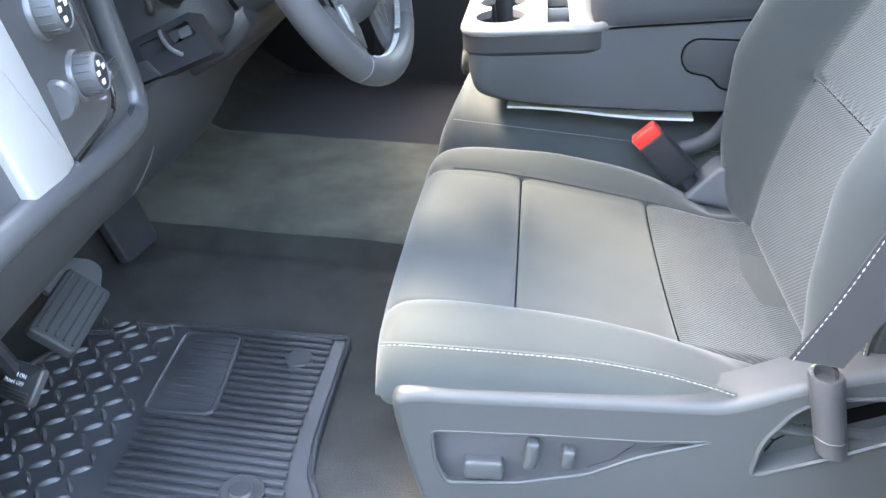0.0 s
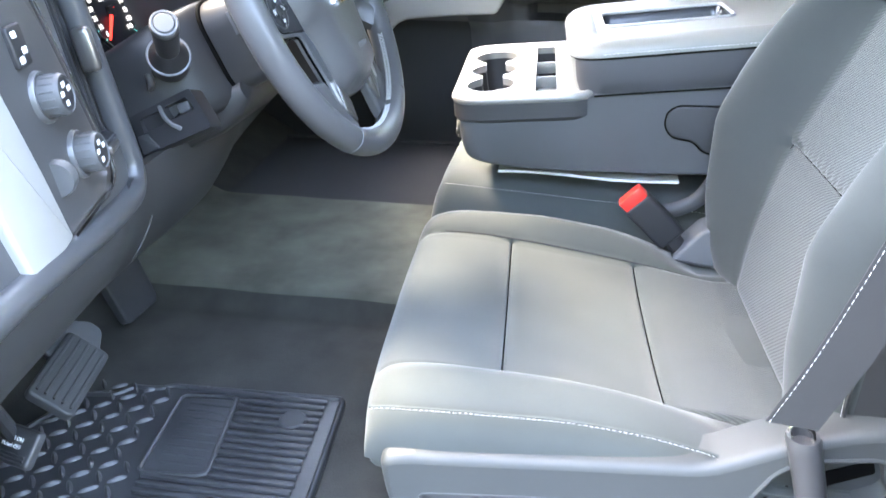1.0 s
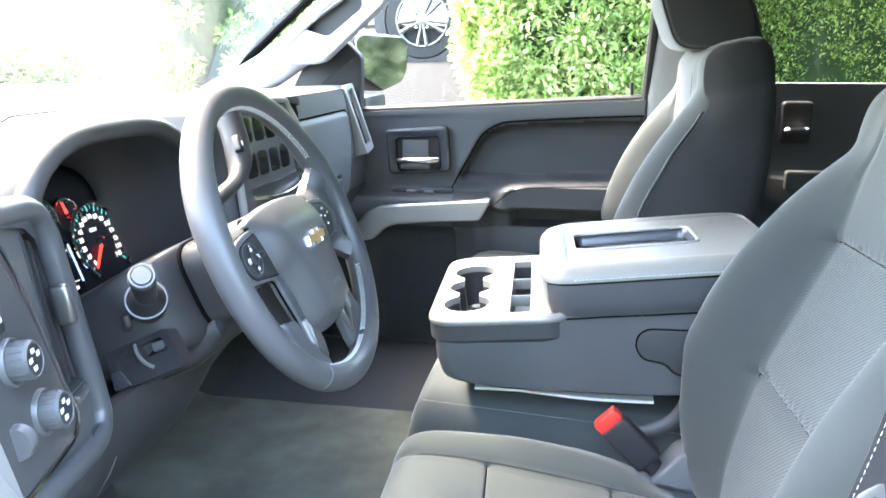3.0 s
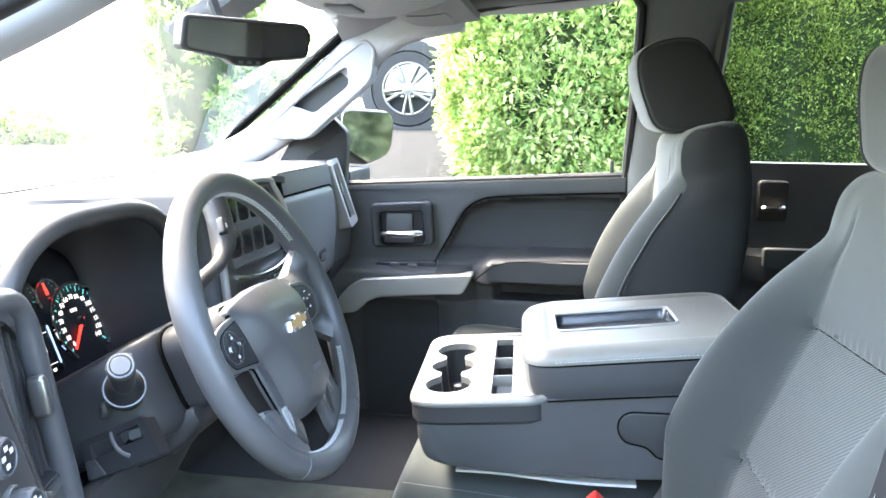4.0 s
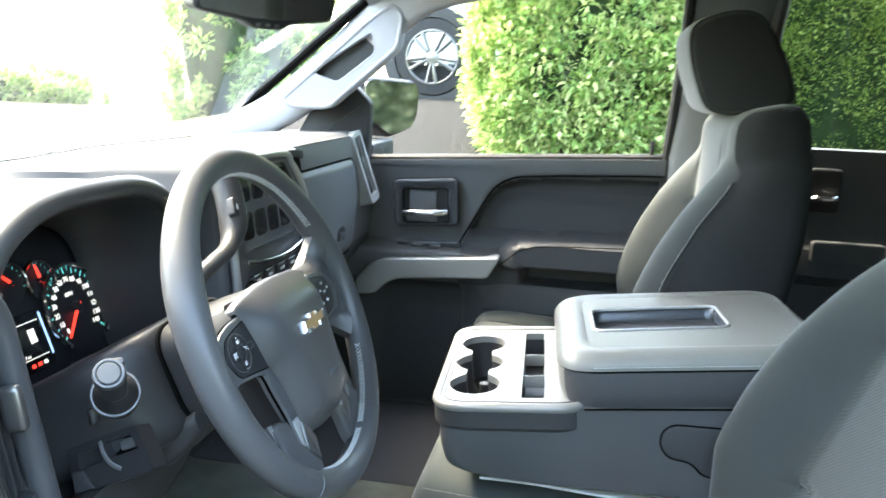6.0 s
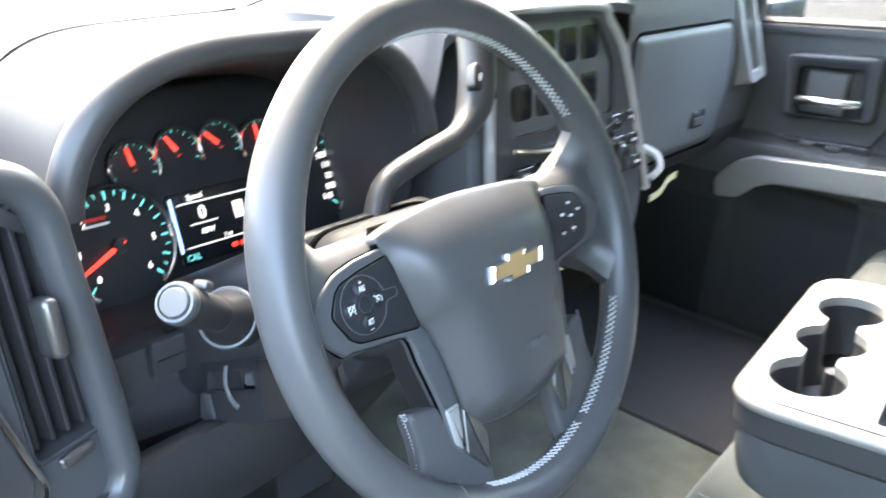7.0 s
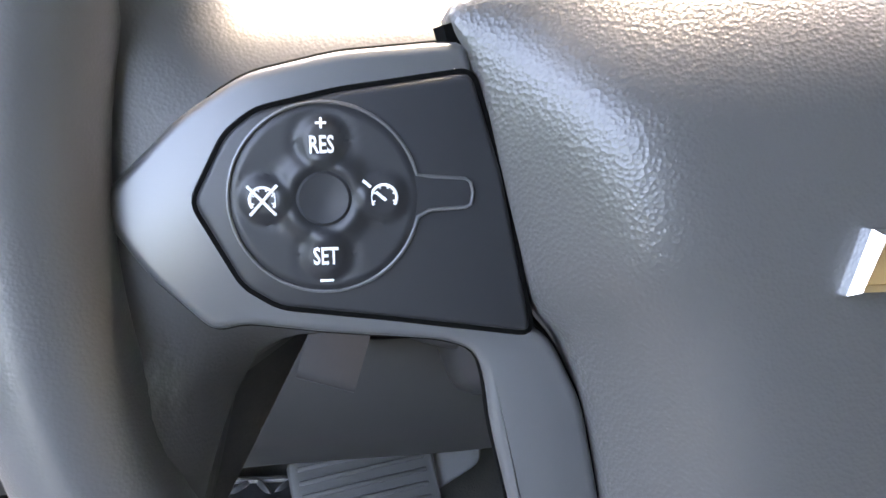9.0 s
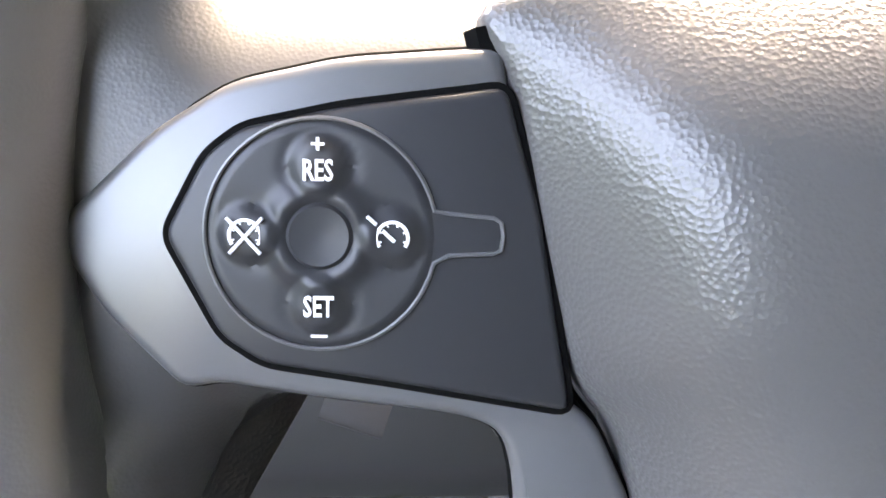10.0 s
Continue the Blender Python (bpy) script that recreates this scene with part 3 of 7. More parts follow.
# ---- seats ----
def stitch_line(points, step=0.0057, length=0.0041, r=0.0003, lift=(0, 0, 0)):
    """Separate thread stitches along a path."""
    path = [Vector(p) for p in points]
    rings, bm = [], None
    d, cum = 0.0, [0.0]
    for a, b in zip(path, path[1:]):
        cum.append(cum[-1] + (b - a).length)

    def at(s):
        for i in range(len(path) - 1):
            if s <= cum[i + 1]:
                return path[i].lerp(path[i + 1], (s - cum[i]) / max(cum[i + 1] - cum[i], 1e-9))
        return path[-1]
    out = bmesh.new()
    s = 0.0
    while s + length < cum[-1]:
        a, b = at(s) + Vector(lift), at(s + length) + Vector(lift)
        t = (b - a).normalized()
        side = t.orthogonal().normalized()
        up = t.cross(side)
        ring = []
        for e, q in ((a, 0.5), ((a + b) / 2, 1.0), (b, 0.5)):
            ring.append([out.verts.new(e + (side * math.cos(w) + up * math.sin(w)) * r * q) for w in (0, 1.57, 3.14, 4.71)])
        for r0, r1 in zip(ring, ring[1:]):
            for i in range(4):
                out.faces.new((r0[i], r0[(i + 1) % 4], r1[(i + 1) % 4], r1[i]))
        s += step
    return out


BOL = [(0.06, 0.240), (0.15, 0.246), (0.25, 0.241), (0.34, 0.226), (0.41, 0.203), (0.50, 0.150)]
INS = [(0.06, 0.222), (0.14, 0.220), (0.216, 0.211), (0.30, 0.197), (0.40, 0.180), (0.52, 0.160)]


FRONT = [(0.135, 0.545), (0.243, 0.560), (0.374, 0.592), (0.48, 0.637), (0.563, 0.672), (0.65, 0.690), (0.72, 0.703), (0.775, 0.715)]
CREST = [(0.135, 0.535), (0.22, 0.510), (0.30, 0.500), (0.38, 0.500), (0.45, 0.522), (0.525, 0.562), (0.60, 0.617), (0.655, 0.668), (0.68, 0.692), (0.70, 0.703), (0.775, 0.715)]
EDGE = [(0.135, 0.580), (0.25, 0.556), (0.436, 0.566), (0.572, 0.639), (0.650, 0.703), (0.668, 0.712), (0.690, 0.709), (0.748, 0.717), (0.775, 0.722)]
REAR = [(0.135, 0.700), (0.396, 0.759), (0.543, 0.802), (0.713, 0.832), (0.775, 0.835)]
HALF = [(0.135, 0.235), (0.25, 0.262), (0.50, 0.264), (0.62, 0.254), (0.660, 0.240), (0.685, 0.226), (0.775, 0.210)]
SEAMS = (0.372, 0.563)


def back_front(y, z):
    """Front face of the backrest at y from its middle and height z."""
    half = curve(HALF, z)
    q = min(abs(y) / half, 1.0)
    x = curve(FRONT, z) + (curve(CREST, z) - curve(FRONT, z)) * ease(0.56, 0.82, q)
    if q > 0.82:
        x += (curve(EDGE, z) - curve(CREST, z)) * ((q - 0.82) / 0.18) ** 2
    if q < 0.62:
        for seam in SEAMS:
            x += 0.004 * math.exp(-((z - seam) / 0.010) ** 2) + 0.005 * math.exp(-((z - seam) / 0.0024) ** 2)
            if z > seam:
                x += 0.0016 * math.sin(y * 520) * math.exp(-((z - seam - 0.008) / 0.010) ** 2)
    return x + 0.005 * math.exp(-((q - 0.60) / 0.014) ** 2) * (1 - ease(0.70, 0.74, z))


def cushion_top(x, y):
    """Height of the cushion at x, y (y from the seat's middle line, outer side negative)."""
    b = ease(0.165, 0.215, abs(y + 0.012))
    h = curve(INS, x) * (1 - b) + curve(BOL, x) * b
    h -= 0.010 * (1 - (y / 0.18) ** 2 if abs(y) < 0.18 else 0)
    if abs(y + 0.012) < 0.178:
        for sx in (0.216, 0.400):
            h -= 0.004 * math.exp(-((x - sx) / 0.010) ** 2) + 0.005 * math.exp(-((x - sx) / 0.0022) ** 2)
    if x > 0.075:
        h -= 0.004 * math.exp(-((abs(y + 0.012) - 0.178) / 0.0045) ** 2)
    return h + 0.0012 * noise.noise((x * 14, y * 14, 2.0))


def seat(outer_name, label, raise_head=0.0, head_forward=0.0):
    """A bucket seat in place of the driver, outer side towards negative y; returns its Empty and its side plane."""
    seat_thing = thing(outer_name, label, "car seat", (0.3, 0, 0), "front seats")
    ZB, X0, X1, YL, YR = 0.150, 0.062, 0.610, -0.282, 0.252

    def cush(u, v):
        s = math.sin(u * math.pi / 2)
        y = (YL + YR) / 2 + s * (YR - YL) / 2
        k = max(0.0, (0.173 - v) / 0.173)
        x = X0 + (X1 - X0) * v
        yy = y * (1 - 0.05 * k * k)
        h = cushion_top(x, yy)
        f = (1 - abs(s) ** 7) ** (1 / 3.2) * (1 - k ** 5) ** (1 / 2.6) if v > 0 else 0.0
        return Vector((x + 0.012 * k * abs(s) ** 3, yy, ZB + (h - ZB) * f))
    vs = sorted([0.0, 0.001, 0.003, 0.006, 0.01, 0.015] + lin(0.02, 1, 130) + [(sx - X0 + d) / (X1 - X0) for sx in (0.216, 0.400) for d in (-0.0045, -0.0028, -0.0017, -0.0008, 0.0, 0.0008, 0.0017, 0.0028, 0.0045)])
    bm = sheet(cush, lin(-1, 1, 150), vs)
    ribs = [f for f in bm.faces if f.calc_center_median().x > 0.402 and abs(f.calc_center_median().y + 0.012) < 0.178]
    for f in ribs:
        f.material_index = 1
    part("cushion", bm, [M["fabric"], M["rib"]], seat_thing)
    for sx in (0.216, 0.400):
        part("seam", tube([Vector((sx, y, cushion_top(sx, y) + 0.0006)) for y in lin(-0.186, 0.162, 24)], 0.0010, 5), M["gap"], seat_thing)
    for sy in (-0.190, 0.166):
        part("seam", tube([Vector((x, sy, cushion_top(x, sy) + 0.0002)) for x in lin(0.115, 0.50, 30)], 0.0009, 5), M["darkcloth"], seat_thing)
    part("cushion_base", slab(rounded([(X0 + 0.012, YL + 0.01), (X1, YL + 0.01), (X1, YR - 0.01), (X0 + 0.012, YR - 0.01)], 0.03), 0.012, 0.003, Matrix.Translation((0, 0, ZB + 0.001))), M["fabric"], seat_thing)
    edge = [Vector((x, YL + 0.0045, curve([(0.07, 0.222), (0.11, 0.226), (0.26, 0.2235), (0.34, 0.215), (0.42, 0.196), (0.47, 0.176)], x))) for x in lin(0.085, 0.47, 60)]
    part("welt", tube(edge, 0.0022, 6), M["fabric"], seat_thing)
    part("stitching", stitch_line(edge, lift=(0, -0.0025, 0.0005)), M["thread"], seat_thing, "white thread along the cushion edge")

    # backrest: level rings, front face with bolsters, flat sides and back
    n = 110
    rings = []
    for z in sorted(lin(0.135, 0.775, 151) + [q + d for q in SEAMS for d in (-0.0030, -0.0018, -0.0009, 0.0, 0.0009, 0.0018, 0.0030)]):
        half, rear = curve(HALF, z), curve(REAR, z)
        top_in = max(0.0, (z - 0.722) / 0.053)
        low_in = max(0.0, (0.165 - z) / 0.030)
        ease_in = 1 - (1 - max(0.0, 1 - max(top_in, low_in) ** 2.4) ** (1 / 2.2))
        mid_x = (curve(FRONT, z) + rear) / 2 + 0.01
        ring = []
        for j in range(n + 1):
            y = half * math.sin(math.pi / 2 * (2 * j / n - 1) * 0.998)
            ring.append((back_front(y, z), y))
        edge = curve(EDGE, z)
        side = [(edge + (rear - 0.03 - edge) * s, half + 0.010 * math.sin(math.pi * s)) for s in (0.02, 0.08, 0.25, 0.45, 0.65, 0.85, 0.97)]
        side += [(rear - 0.016, half - 0.004), (rear - 0.004, half - 0.016), (rear, half - 0.04), (rear + 0.004, half * 0.4)]
        ring += side + [(x, -y) for x, y in reversed(side)]
        rings.append([Vector((mid_x + (x - mid_x) * (0.35 + 0.65 * ease_in), y * (0.88 + 0.12 * ease_in), z)) for x, y in ring])
    bm = loft(rings)
    bmesh.ops.recalc_face_normals(bm, faces=bm.faces)
    for f in bm.faces:
        p = f.calc_center_median()
        if (p.x > curve(EDGE, p.z) + 0.003 and abs(p.y) > 0.96 * curve(HALF, p.z)) or f.normal.x > 0.5:
            f.material_index = 2
        elif abs(p.y) < 0.60 * curve(HALF, p.z) and p.z < SEAMS[1] and f.normal.x < 0:
            f.material_index = 1
    part("backrest", bm, [M["backcloth"], M["ribback"], M["darkcloth"]], seat_thing)
    for seam in SEAMS:
        part("seam", tube([Vector((back_front(y, seam) - 0.0006, y, seam)) for y in lin(-0.15, 0.15, 24)], 0.0009, 5), M["gap"], seat_thing)
    for sgn in (-1, 1):
        line = [Vector((back_front(sgn * curve(HALF, z) * 0.985, z) - 0.0010, sgn * (curve(HALF, z) + 0.0012), z)) for z in lin(0.22, 0.652, 50)]
        part("stitching", stitch_line(line, 0.0058, 0.0042, 0.00032), M["thread"], seat_thing, "white thread along the backrest edge")
        part("welt", tube([p + Vector((0.003, sgn * 0.0002, 0)) for p in line], 0.0022, 6), M["darkcloth"], seat_thing)
        part("seam", tube([Vector((back_front(sgn * curve(HALF, z) * 0.60, z) - 0.0004, sgn * curve(HALF, z) * 0.60, z)) for z in lin(0.20, 0.69, 40)], 0.0009, 5), M["gap"], seat_thing)

    # headrest: flat cheeks, cushioned front
    prof = spline([(0.700, 0.795), (0.684, 0.845), (0.680, 0.905), (0.692, 0.939), (0.735, 0.951), (0.782, 0.944), (0.806, 0.918), (0.825, 0.862), (0.834, 0.812), (0.826, 0.782), (0.760, 0.778)], 6)
    rings = []
    for y, k in ((-0.130, 0.84), (-0.129, 0.89), (-0.124, 0.945), (-0.114, 0.985), (-0.095, 1.0), (-0.05, 1.01), (0.0, 1.012), (0.05, 1.01), (0.095, 1.0), (0.114, 0.985), (0.124, 0.945), (0.129, 0.89), (0.130, 0.84)):
        c = Vector((0.752, 0.862))
        rings.append([Vector((c.x + (p.x - c.x) * k - head_forward, y, c.y + (p.y - c.y) * k + raise_head)) for p in prof])
    bm = loft(rings)
    for f in bm.faces:
        if abs(f.calc_center_median().y) > 0.1265 or f.calc_center_median().x + head_forward > 0.800:
            f.material_index = 1
    part("headrest", bm, [M["backcloth"], M["darkcloth"]], seat_thing)
    for y in (-0.122, 0.122):
        c = Vector((0.752, 0.862))
        part("head_seam", tube([Vector((c.x + (p.x - c.x) * 0.957 - head_forward, y * 1.03, c.y + (p.y - c.y) * 0.957 + raise_head)) for p in prof], 0.0016, 5, True), M["darkcloth"], seat_thing)
    for y in (-0.06, 0.06):
        part("headrest_post", tube([(0.765, y, 0.73), (0.767 - head_forward, y, 0.81 + raise_head)], 0.006, 8), M["chrome"], seat_thing)

    # side shell with switches
    shell = rounded([(0.094, 0.170), (0.096, 0.136), (0.114, 0.055), (0.135, -0.02), (0.62, -0.02), (0.66, 0.10), (0.655, 0.20), (0.62, 0.246), (0.557, 0.241), (0.490, 0.218), (0.425, 0.186), (0.30, 0.182), (0.197, 0.178), (0.12, 0.176)], 0.020, 6)
    recess = rounded([(0.136, 0.127), (0.24, 0.132), (0.352, 0.134), (0.420, 0.140), (0.350, 0.112), (0.300, 0.082), (0.226, 0.061), (0.152, 0.054), (0.140, 0.082)], 0.008, 5)
    pocket = rounded([(0.462, 0.098), (0.466, 0.146), (0.490, 0.190), (0.52, 0.205), (0.585, 0.212), (0.60, 0.165), (0.53, 0.128)], 0.012, 5)
    ms = basis((0, -0.292, 0), (1, 0, 0), (0, 0, 1), (0, -1, 0))
    outer = [Vector(p) for p in shell]
    part("side_shell", plate(shrink(outer, 0.010), [recess, pocket], 0.03, ms), M["shell"], seat_thing, "grey plastic side shell")
    part("shell_edge", loft([[ms @ Vector((p.x, p.y, z)) for p in shrink(outer, d)] for d, z in ((0.0105, 0.0), (0.006, -0.0012), (0.002, -0.005), (0.0, -0.011), (0.0, -0.05))], cap=False), M["shell"], seat_thing)
    part("shell_lip", tube([ms @ Vector((p.x, p.y, -0.0015)) for p in recess], 0.0025, 6, True), M["shell"], seat_thing)
    part("switch_panel", slab(shrink([Vector(p) for p in recess], -0.002), 0.004, 0.001, ms @ Matrix.Translation((0, 0, -0.010))), M["bolster"], seat_thing, "mid grey recessed switch panel")
    part("pocket_floor", slab(shrink([Vector(p) for p in pocket], -0.003), 0.004, 0.001, ms @ Matrix.Translation((0, 0, -0.024))), M["shell"], seat_thing)
    part("pocket_lip", tube([ms @ Vector((p.x, p.y, -0.001)) for p in pocket], 0.003, 6, True), M["shell"], seat_thing)
    return seat_thing, ms


driver, ms = seat("bucket_seat", "grey cloth driver seat with ribbed middle and pale stitching", -0.014, -0.008)
for x, z, w, h, lean in ((0.192, 0.077, 0.042, 0.025, 2), (0.241, 0.102, 0.014, 0.038, -6), (0.279, 0.102, 0.015, 0.024, -4)):
    sm = ms @ Matrix.Translation((x, z, 0.003)) @ pose(0, 0, 0, 0, 0, lean)
    part("seat_switch", slab(rrect(w, h, 0.006), 0.014, 0.004, sm, 0.001), M["shell"], driver, "grey power switch")
part("panel_crease", tube([ms @ Vector((x, z, -0.0094)) for x, z in ((0.300, 0.084), (0.325, 0.098), (0.345, 0.120), (0.352, 0.133))], 0.0008, 5), M["black"], driver)
part("pocket_slot", slab(rounded([(0.516, 0.140), (0.524, 0.165), (0.586, 0.192), (0.592, 0.176)], 0.004, 3), 0.003, 0.0008, ms @ Matrix.Translation((0, 0, -0.0225))), M["gap"], driver)
part("pocket_mark", tube([ms @ Vector((x, z, -0.0235)) for x, z in ((0.512, 0.152), (0.486, 0.128), (0.474, 0.134))], 0.0009, 5), M["gap"], driver)
part("pocket_mark", tube([ms @ Vector((x, z, -0.0235)) for x, z in ((0.486, 0.128), (0.480, 0.112))], 0.0009, 5), M["gap"], driver)
SV = basis((0.527, -0.302, 0.150), (1, 0, 0), (0, 1, 0), Vector((-0.28, 0.03, 1)).normalized())
sleeve = part("belt_sleeve", turned([(0.004, 0.0), (0.0145, 0.0), (0.0150, 0.018), (0.0158, 0.0185), (0.0158, 0.021), (0.0152, 0.0215), (0.0160, 0.075), (0.0166, 0.090), (0.0150, 0.0945), (0.0115, 0.0945), (0.0105, 0.086), (0.002, 0.085)], SV, 36), M["stalk"], driver, "dark plastic belt anchor sleeve")
part("anchor_loop", tube(spline([SV @ Vector(q) for q in ((-0.009, 0, 0.084), (-0.012, 0, 0.100), (-0.002, 0, 0.108), (0.009, 0, 0.100), (0.009, 0, 0.084))], 5, False), 0.0022, 8), M["chrome"], sleeve, "steel anchor loop")
driver.matrix_basis = pose(0.30, -0.42, 0, 0, 0, 4.0)

belt = thing("seat_belt", "dark grey driver seat belt with black latch plate", "seat belt", (0.55, -0.72, 0.27))
web = spline([(0.505, -0.716, 0.262), (0.530, -0.722, 0.34), (0.556, -0.728, 0.44), (0.580, -0.735, 0.55), (0.606, -0.745, 0.72), (0.625, -0.752, 0.92)], 8, False)
part("webbing", loft([[p + Vector((dx, dy, 0)) for dx, dy in ((-0.022, 0.0), (0.022, -0.006), (0.022, -0.0075), (-0.022, -0.0015))] for p in web]), M["darkcloth"], belt, "dark woven webbing")
part("webbing_edge", stitch_line([p + Vector((-0.019, -0.0022, 0)) for p in web[:26]], 0.0070, 0.0045, 0.0004), M["thread"], belt, "white edge thread")
LP = basis((0.570, -0.735, 0.476), Vector((0.93, 0.0, 0.36)).normalized(), Vector((-0.36, 0, 0.93)).normalized(), (0, -1, 0))
plate_out = rounded([(-0.030, -0.012), (-0.026, 0.004), (0.0, 0.016), (0.034, 0.020), (0.040, -0.010), (0.0, -0.018)], 0.008, 5)
latch = part("latch_plate", slab(plate_out, 0.010, 0.003, LP), M["lower"], belt, "grey plastic latch plate")
part("latch_hole", slab(disc(0.0038, (-0.012, -0.002), 16), 0.001, 0.0003, LP @ Matrix.Translation((0, 0, 0.0006))), M["gap"], latch)
part("latch_tongue", slab(rrect(0.024, 0.018, 0.003, (0.018, -0.026)), 0.003, 0.001, LP @ Matrix.Translation((0, 0, -0.003))), M["chrome"], latch, "steel tongue")
part("belt_label", slab(rrect(0.034, 0.026, 0.002, (0.018, -0.052)), 0.001, 0.0003, LP @ Matrix.Translation((0, 0, 0.004))), M["white"], belt, "small white label")
for k in (-0.046, -0.052, -0.058):
    part("label_line", slab(rrect(0.024, 0.0018, 0.0004, (0.018, k)), 0.0006, 0.0002, LP @ Matrix.Translation((0, 0, 0.0046))), M["body"], belt)

passenger, ms = seat("bucket_seat", "grey cloth passenger seat with charcoal side and raised headrest", 0.006, 0.012)
hinge = Matrix.Translation((0.57, 0, 0.15)) @ pose(0, 0, 0, 0, -12, 0) @ Matrix.Translation((-0.57, 0, -0.15))
for ob in passenger.children:
    if max(v.co.z for v in ob.data.vertices) > 0.32:
        if ob.name.startswith("head"):
            grow = Matrix.Translation((0.770, 0, 0.775)) @ Matrix.Diagonal((1.16, 1.05, 1.14, 1)) @ Matrix.Translation((-0.770, 0, -0.775))
            ob.data.transform(Matrix.Translation((0, 0, -0.050)) @ grow)
        else:
            ob.data.transform(Matrix.Translation((0.80, 0, 0.15)) @ Matrix.Diagonal((1.13, 1, 0.955, 1)) @ Matrix.Translation((-0.80, 0, -0.15)))
        ob.data.transform(hinge)
    ob.data.transform(Matrix.Diagonal((1, -1, 1, 1)))
    ob.data.flip_normals()
passenger.matrix_basis = Matrix.Translation((0.26, 0.49, 0.055))
solid("seat_plinth", box((0.28, 0.50, 0.06), (0.42, 0.44, 0.16), 0.02), M["black"], "black plinth below the passenger seat", "seat base")
solid("seat_plinth", box((0.36, -0.42, 0.05), (0.40, 0.40, 0.12), 0.02), M["black"], "black slide rails below the driver seat", "seat base")

# middle seat base under the console
mid = thing("middle_seat", "grey cloth middle seat base under the folded console", "car seat", (0.3, 0.05, 0))
def mid_top(u, v):
    s = math.sin(u * math.pi / 2)
    x = 0.045 + 0.50 * v
    k = max(0.0, (0.12 - v) / 0.12)
    f = (1 - abs(s) ** 8) ** (1 / 3) * ((1 - k ** 4) ** (1 / 2.4) if v > 0 else 0)
    return Vector((x, 0.045 + 0.19 * s, 0.06 + (0.252 - 0.03 * v - 0.06) * f))
part("cushion", sheet(mid_top, lin(-1, 1, 60), [0, 0.002, 0.006, 0.012] + lin(0.02, 1, 40)), M["fabric"], mid)
part("stitching", stitch_line([(x, -0.128, 0.244 - 0.03 * (x - 0.045) / 0.5) for x in lin(0.08, 0.5, 20)]), M["thread"], mid)
part("seat_foot", box((0.32, 0.045, 0.05), (0.40, 0.30, 0.10), 0.01), M["black"], mid)

# ---- folding centre console ----
console = thing("centre_console", "grey fold-down centre console with silver cup panel and padded lid", "console", (0.3, 0.045, 0.28))
YN, YF = -0.145, 0.235                      # driver side and passenger side faces
CM = Matrix.Translation((0.3, 0.045, 0)) @ pose(0, 0, 0, 0, 0, 3.5) @ Matrix.Translation((-0.3, -0.045, 0))
side = spline([(0.093, 0.352), (0.098, 0.315), (0.118, 0.290), (0.20, 0.279), (0.33, 0.277), (0.45, 0.277), (0.53, 0.285), (0.60, 0.31), (0.62, 0.40), (0.56, 0.437), (0.45, 0.428), (0.31, 0.412), (0.20, 0.385), (0.105, 0.372)], 5)
rings = []
for i in range(25):
    a = -math.pi / 2 + math.pi * i / 24
    k = 1 - 0.10 * abs(math.sin(a)) ** 14
    y = 0.045 + 0.19 * math.copysign(abs(math.sin(a)) ** 0.5, math.sin(a))
    rings.append([CM @ Vector((0.34 + (p.x - 0.34) * k, y, 0.345 + (p.y - 0.345) * k)) for p in side])
body = loft(rings)
body.normal_update()
cut = [f for f in body.faces if f.calc_center_median().x < 0.31 and f.calc_center_median().z > 0.362 and abs(f.normal.z) > 0.5]
bmesh.ops.delete(body, geom=cut, context="FACES")
part("body", body, M["body"], console)

TOP = basis((0, 0, 0.386), Vector((1, 0, 0.075)).normalized(), (0, 1, 0), Vector((-0.075, 0, 1)).normalized())
TOP = CM @ TOP
outline = rounded([(0.086, YN), (0.305, YN - 0.002), (0.318, YF), (0.086, YF)], 0.045, 8)
def lobe_half(y):
    """Half the width of the three-lobed opening at y."""
    w = [r * max(0.0, 1 - ((y - cy) / h) ** 2) ** 0.5 for cy, r, h in ((-0.060, 0.0385, 0.044), (0.040, 0.0385, 0.041), (0.140, 0.0385, 0.044))]
    neck = 0.0175 if -0.07 < y < 0.15 else 0.0
    return sum(q ** 8 for q in w + [neck]) ** 0.125
lobe_ys = [-0.060 - 0.044 * math.cos(a) for a in lin(0.0, 1.2, 10)] + lin(-0.07, 0.15, 44)[2:-2] + [0.140 + 0.044 * math.cos(a) for a in lin(1.2, 0.0, 10)]
lobes = [Vector((0.138 + lobe_half(y), y)) for y in lobe_ys] + [Vector((0.138 - lobe_half(y), y)) for y in lobe_ys[-2:0:-1]]
bin_hole = rrect(0.034, 0.320, 0.006, (0.228, 0.042))
part("cup_panel", plate(outline, [lobes, bin_hole], 0.012, TOP), M["cup"], console, "silver panel with cup holders and a divided tray")
part("panel_edge", tube([TOP @ Vector((p.x, p.y, -0.004)) for p in outline], 0.0075, 10, True), M["cup"], console)
part("panel_line", tube([TOP @ Vector((p.x, p.y, 0.0)) for p in shrink([Vector(q) for q in outline], 0.011)], 0.0014, 6, True), M["lower"], console, "fine groove round the panel")
low = [TOP @ Vector((p.x, p.y, -0.046)) for p in shrink(outline, 0.006)]
part("panel_skirt", loft([[TOP @ Vector((p.x, p.y, -0.006)) for p in shrink(outline, -0.005)], [TOP @ Vector((p.x, p.y, -0.034)) for p in shrink(outline, -0.005)], low], cap=False), M["stalk"], console, "dark grey skirt")
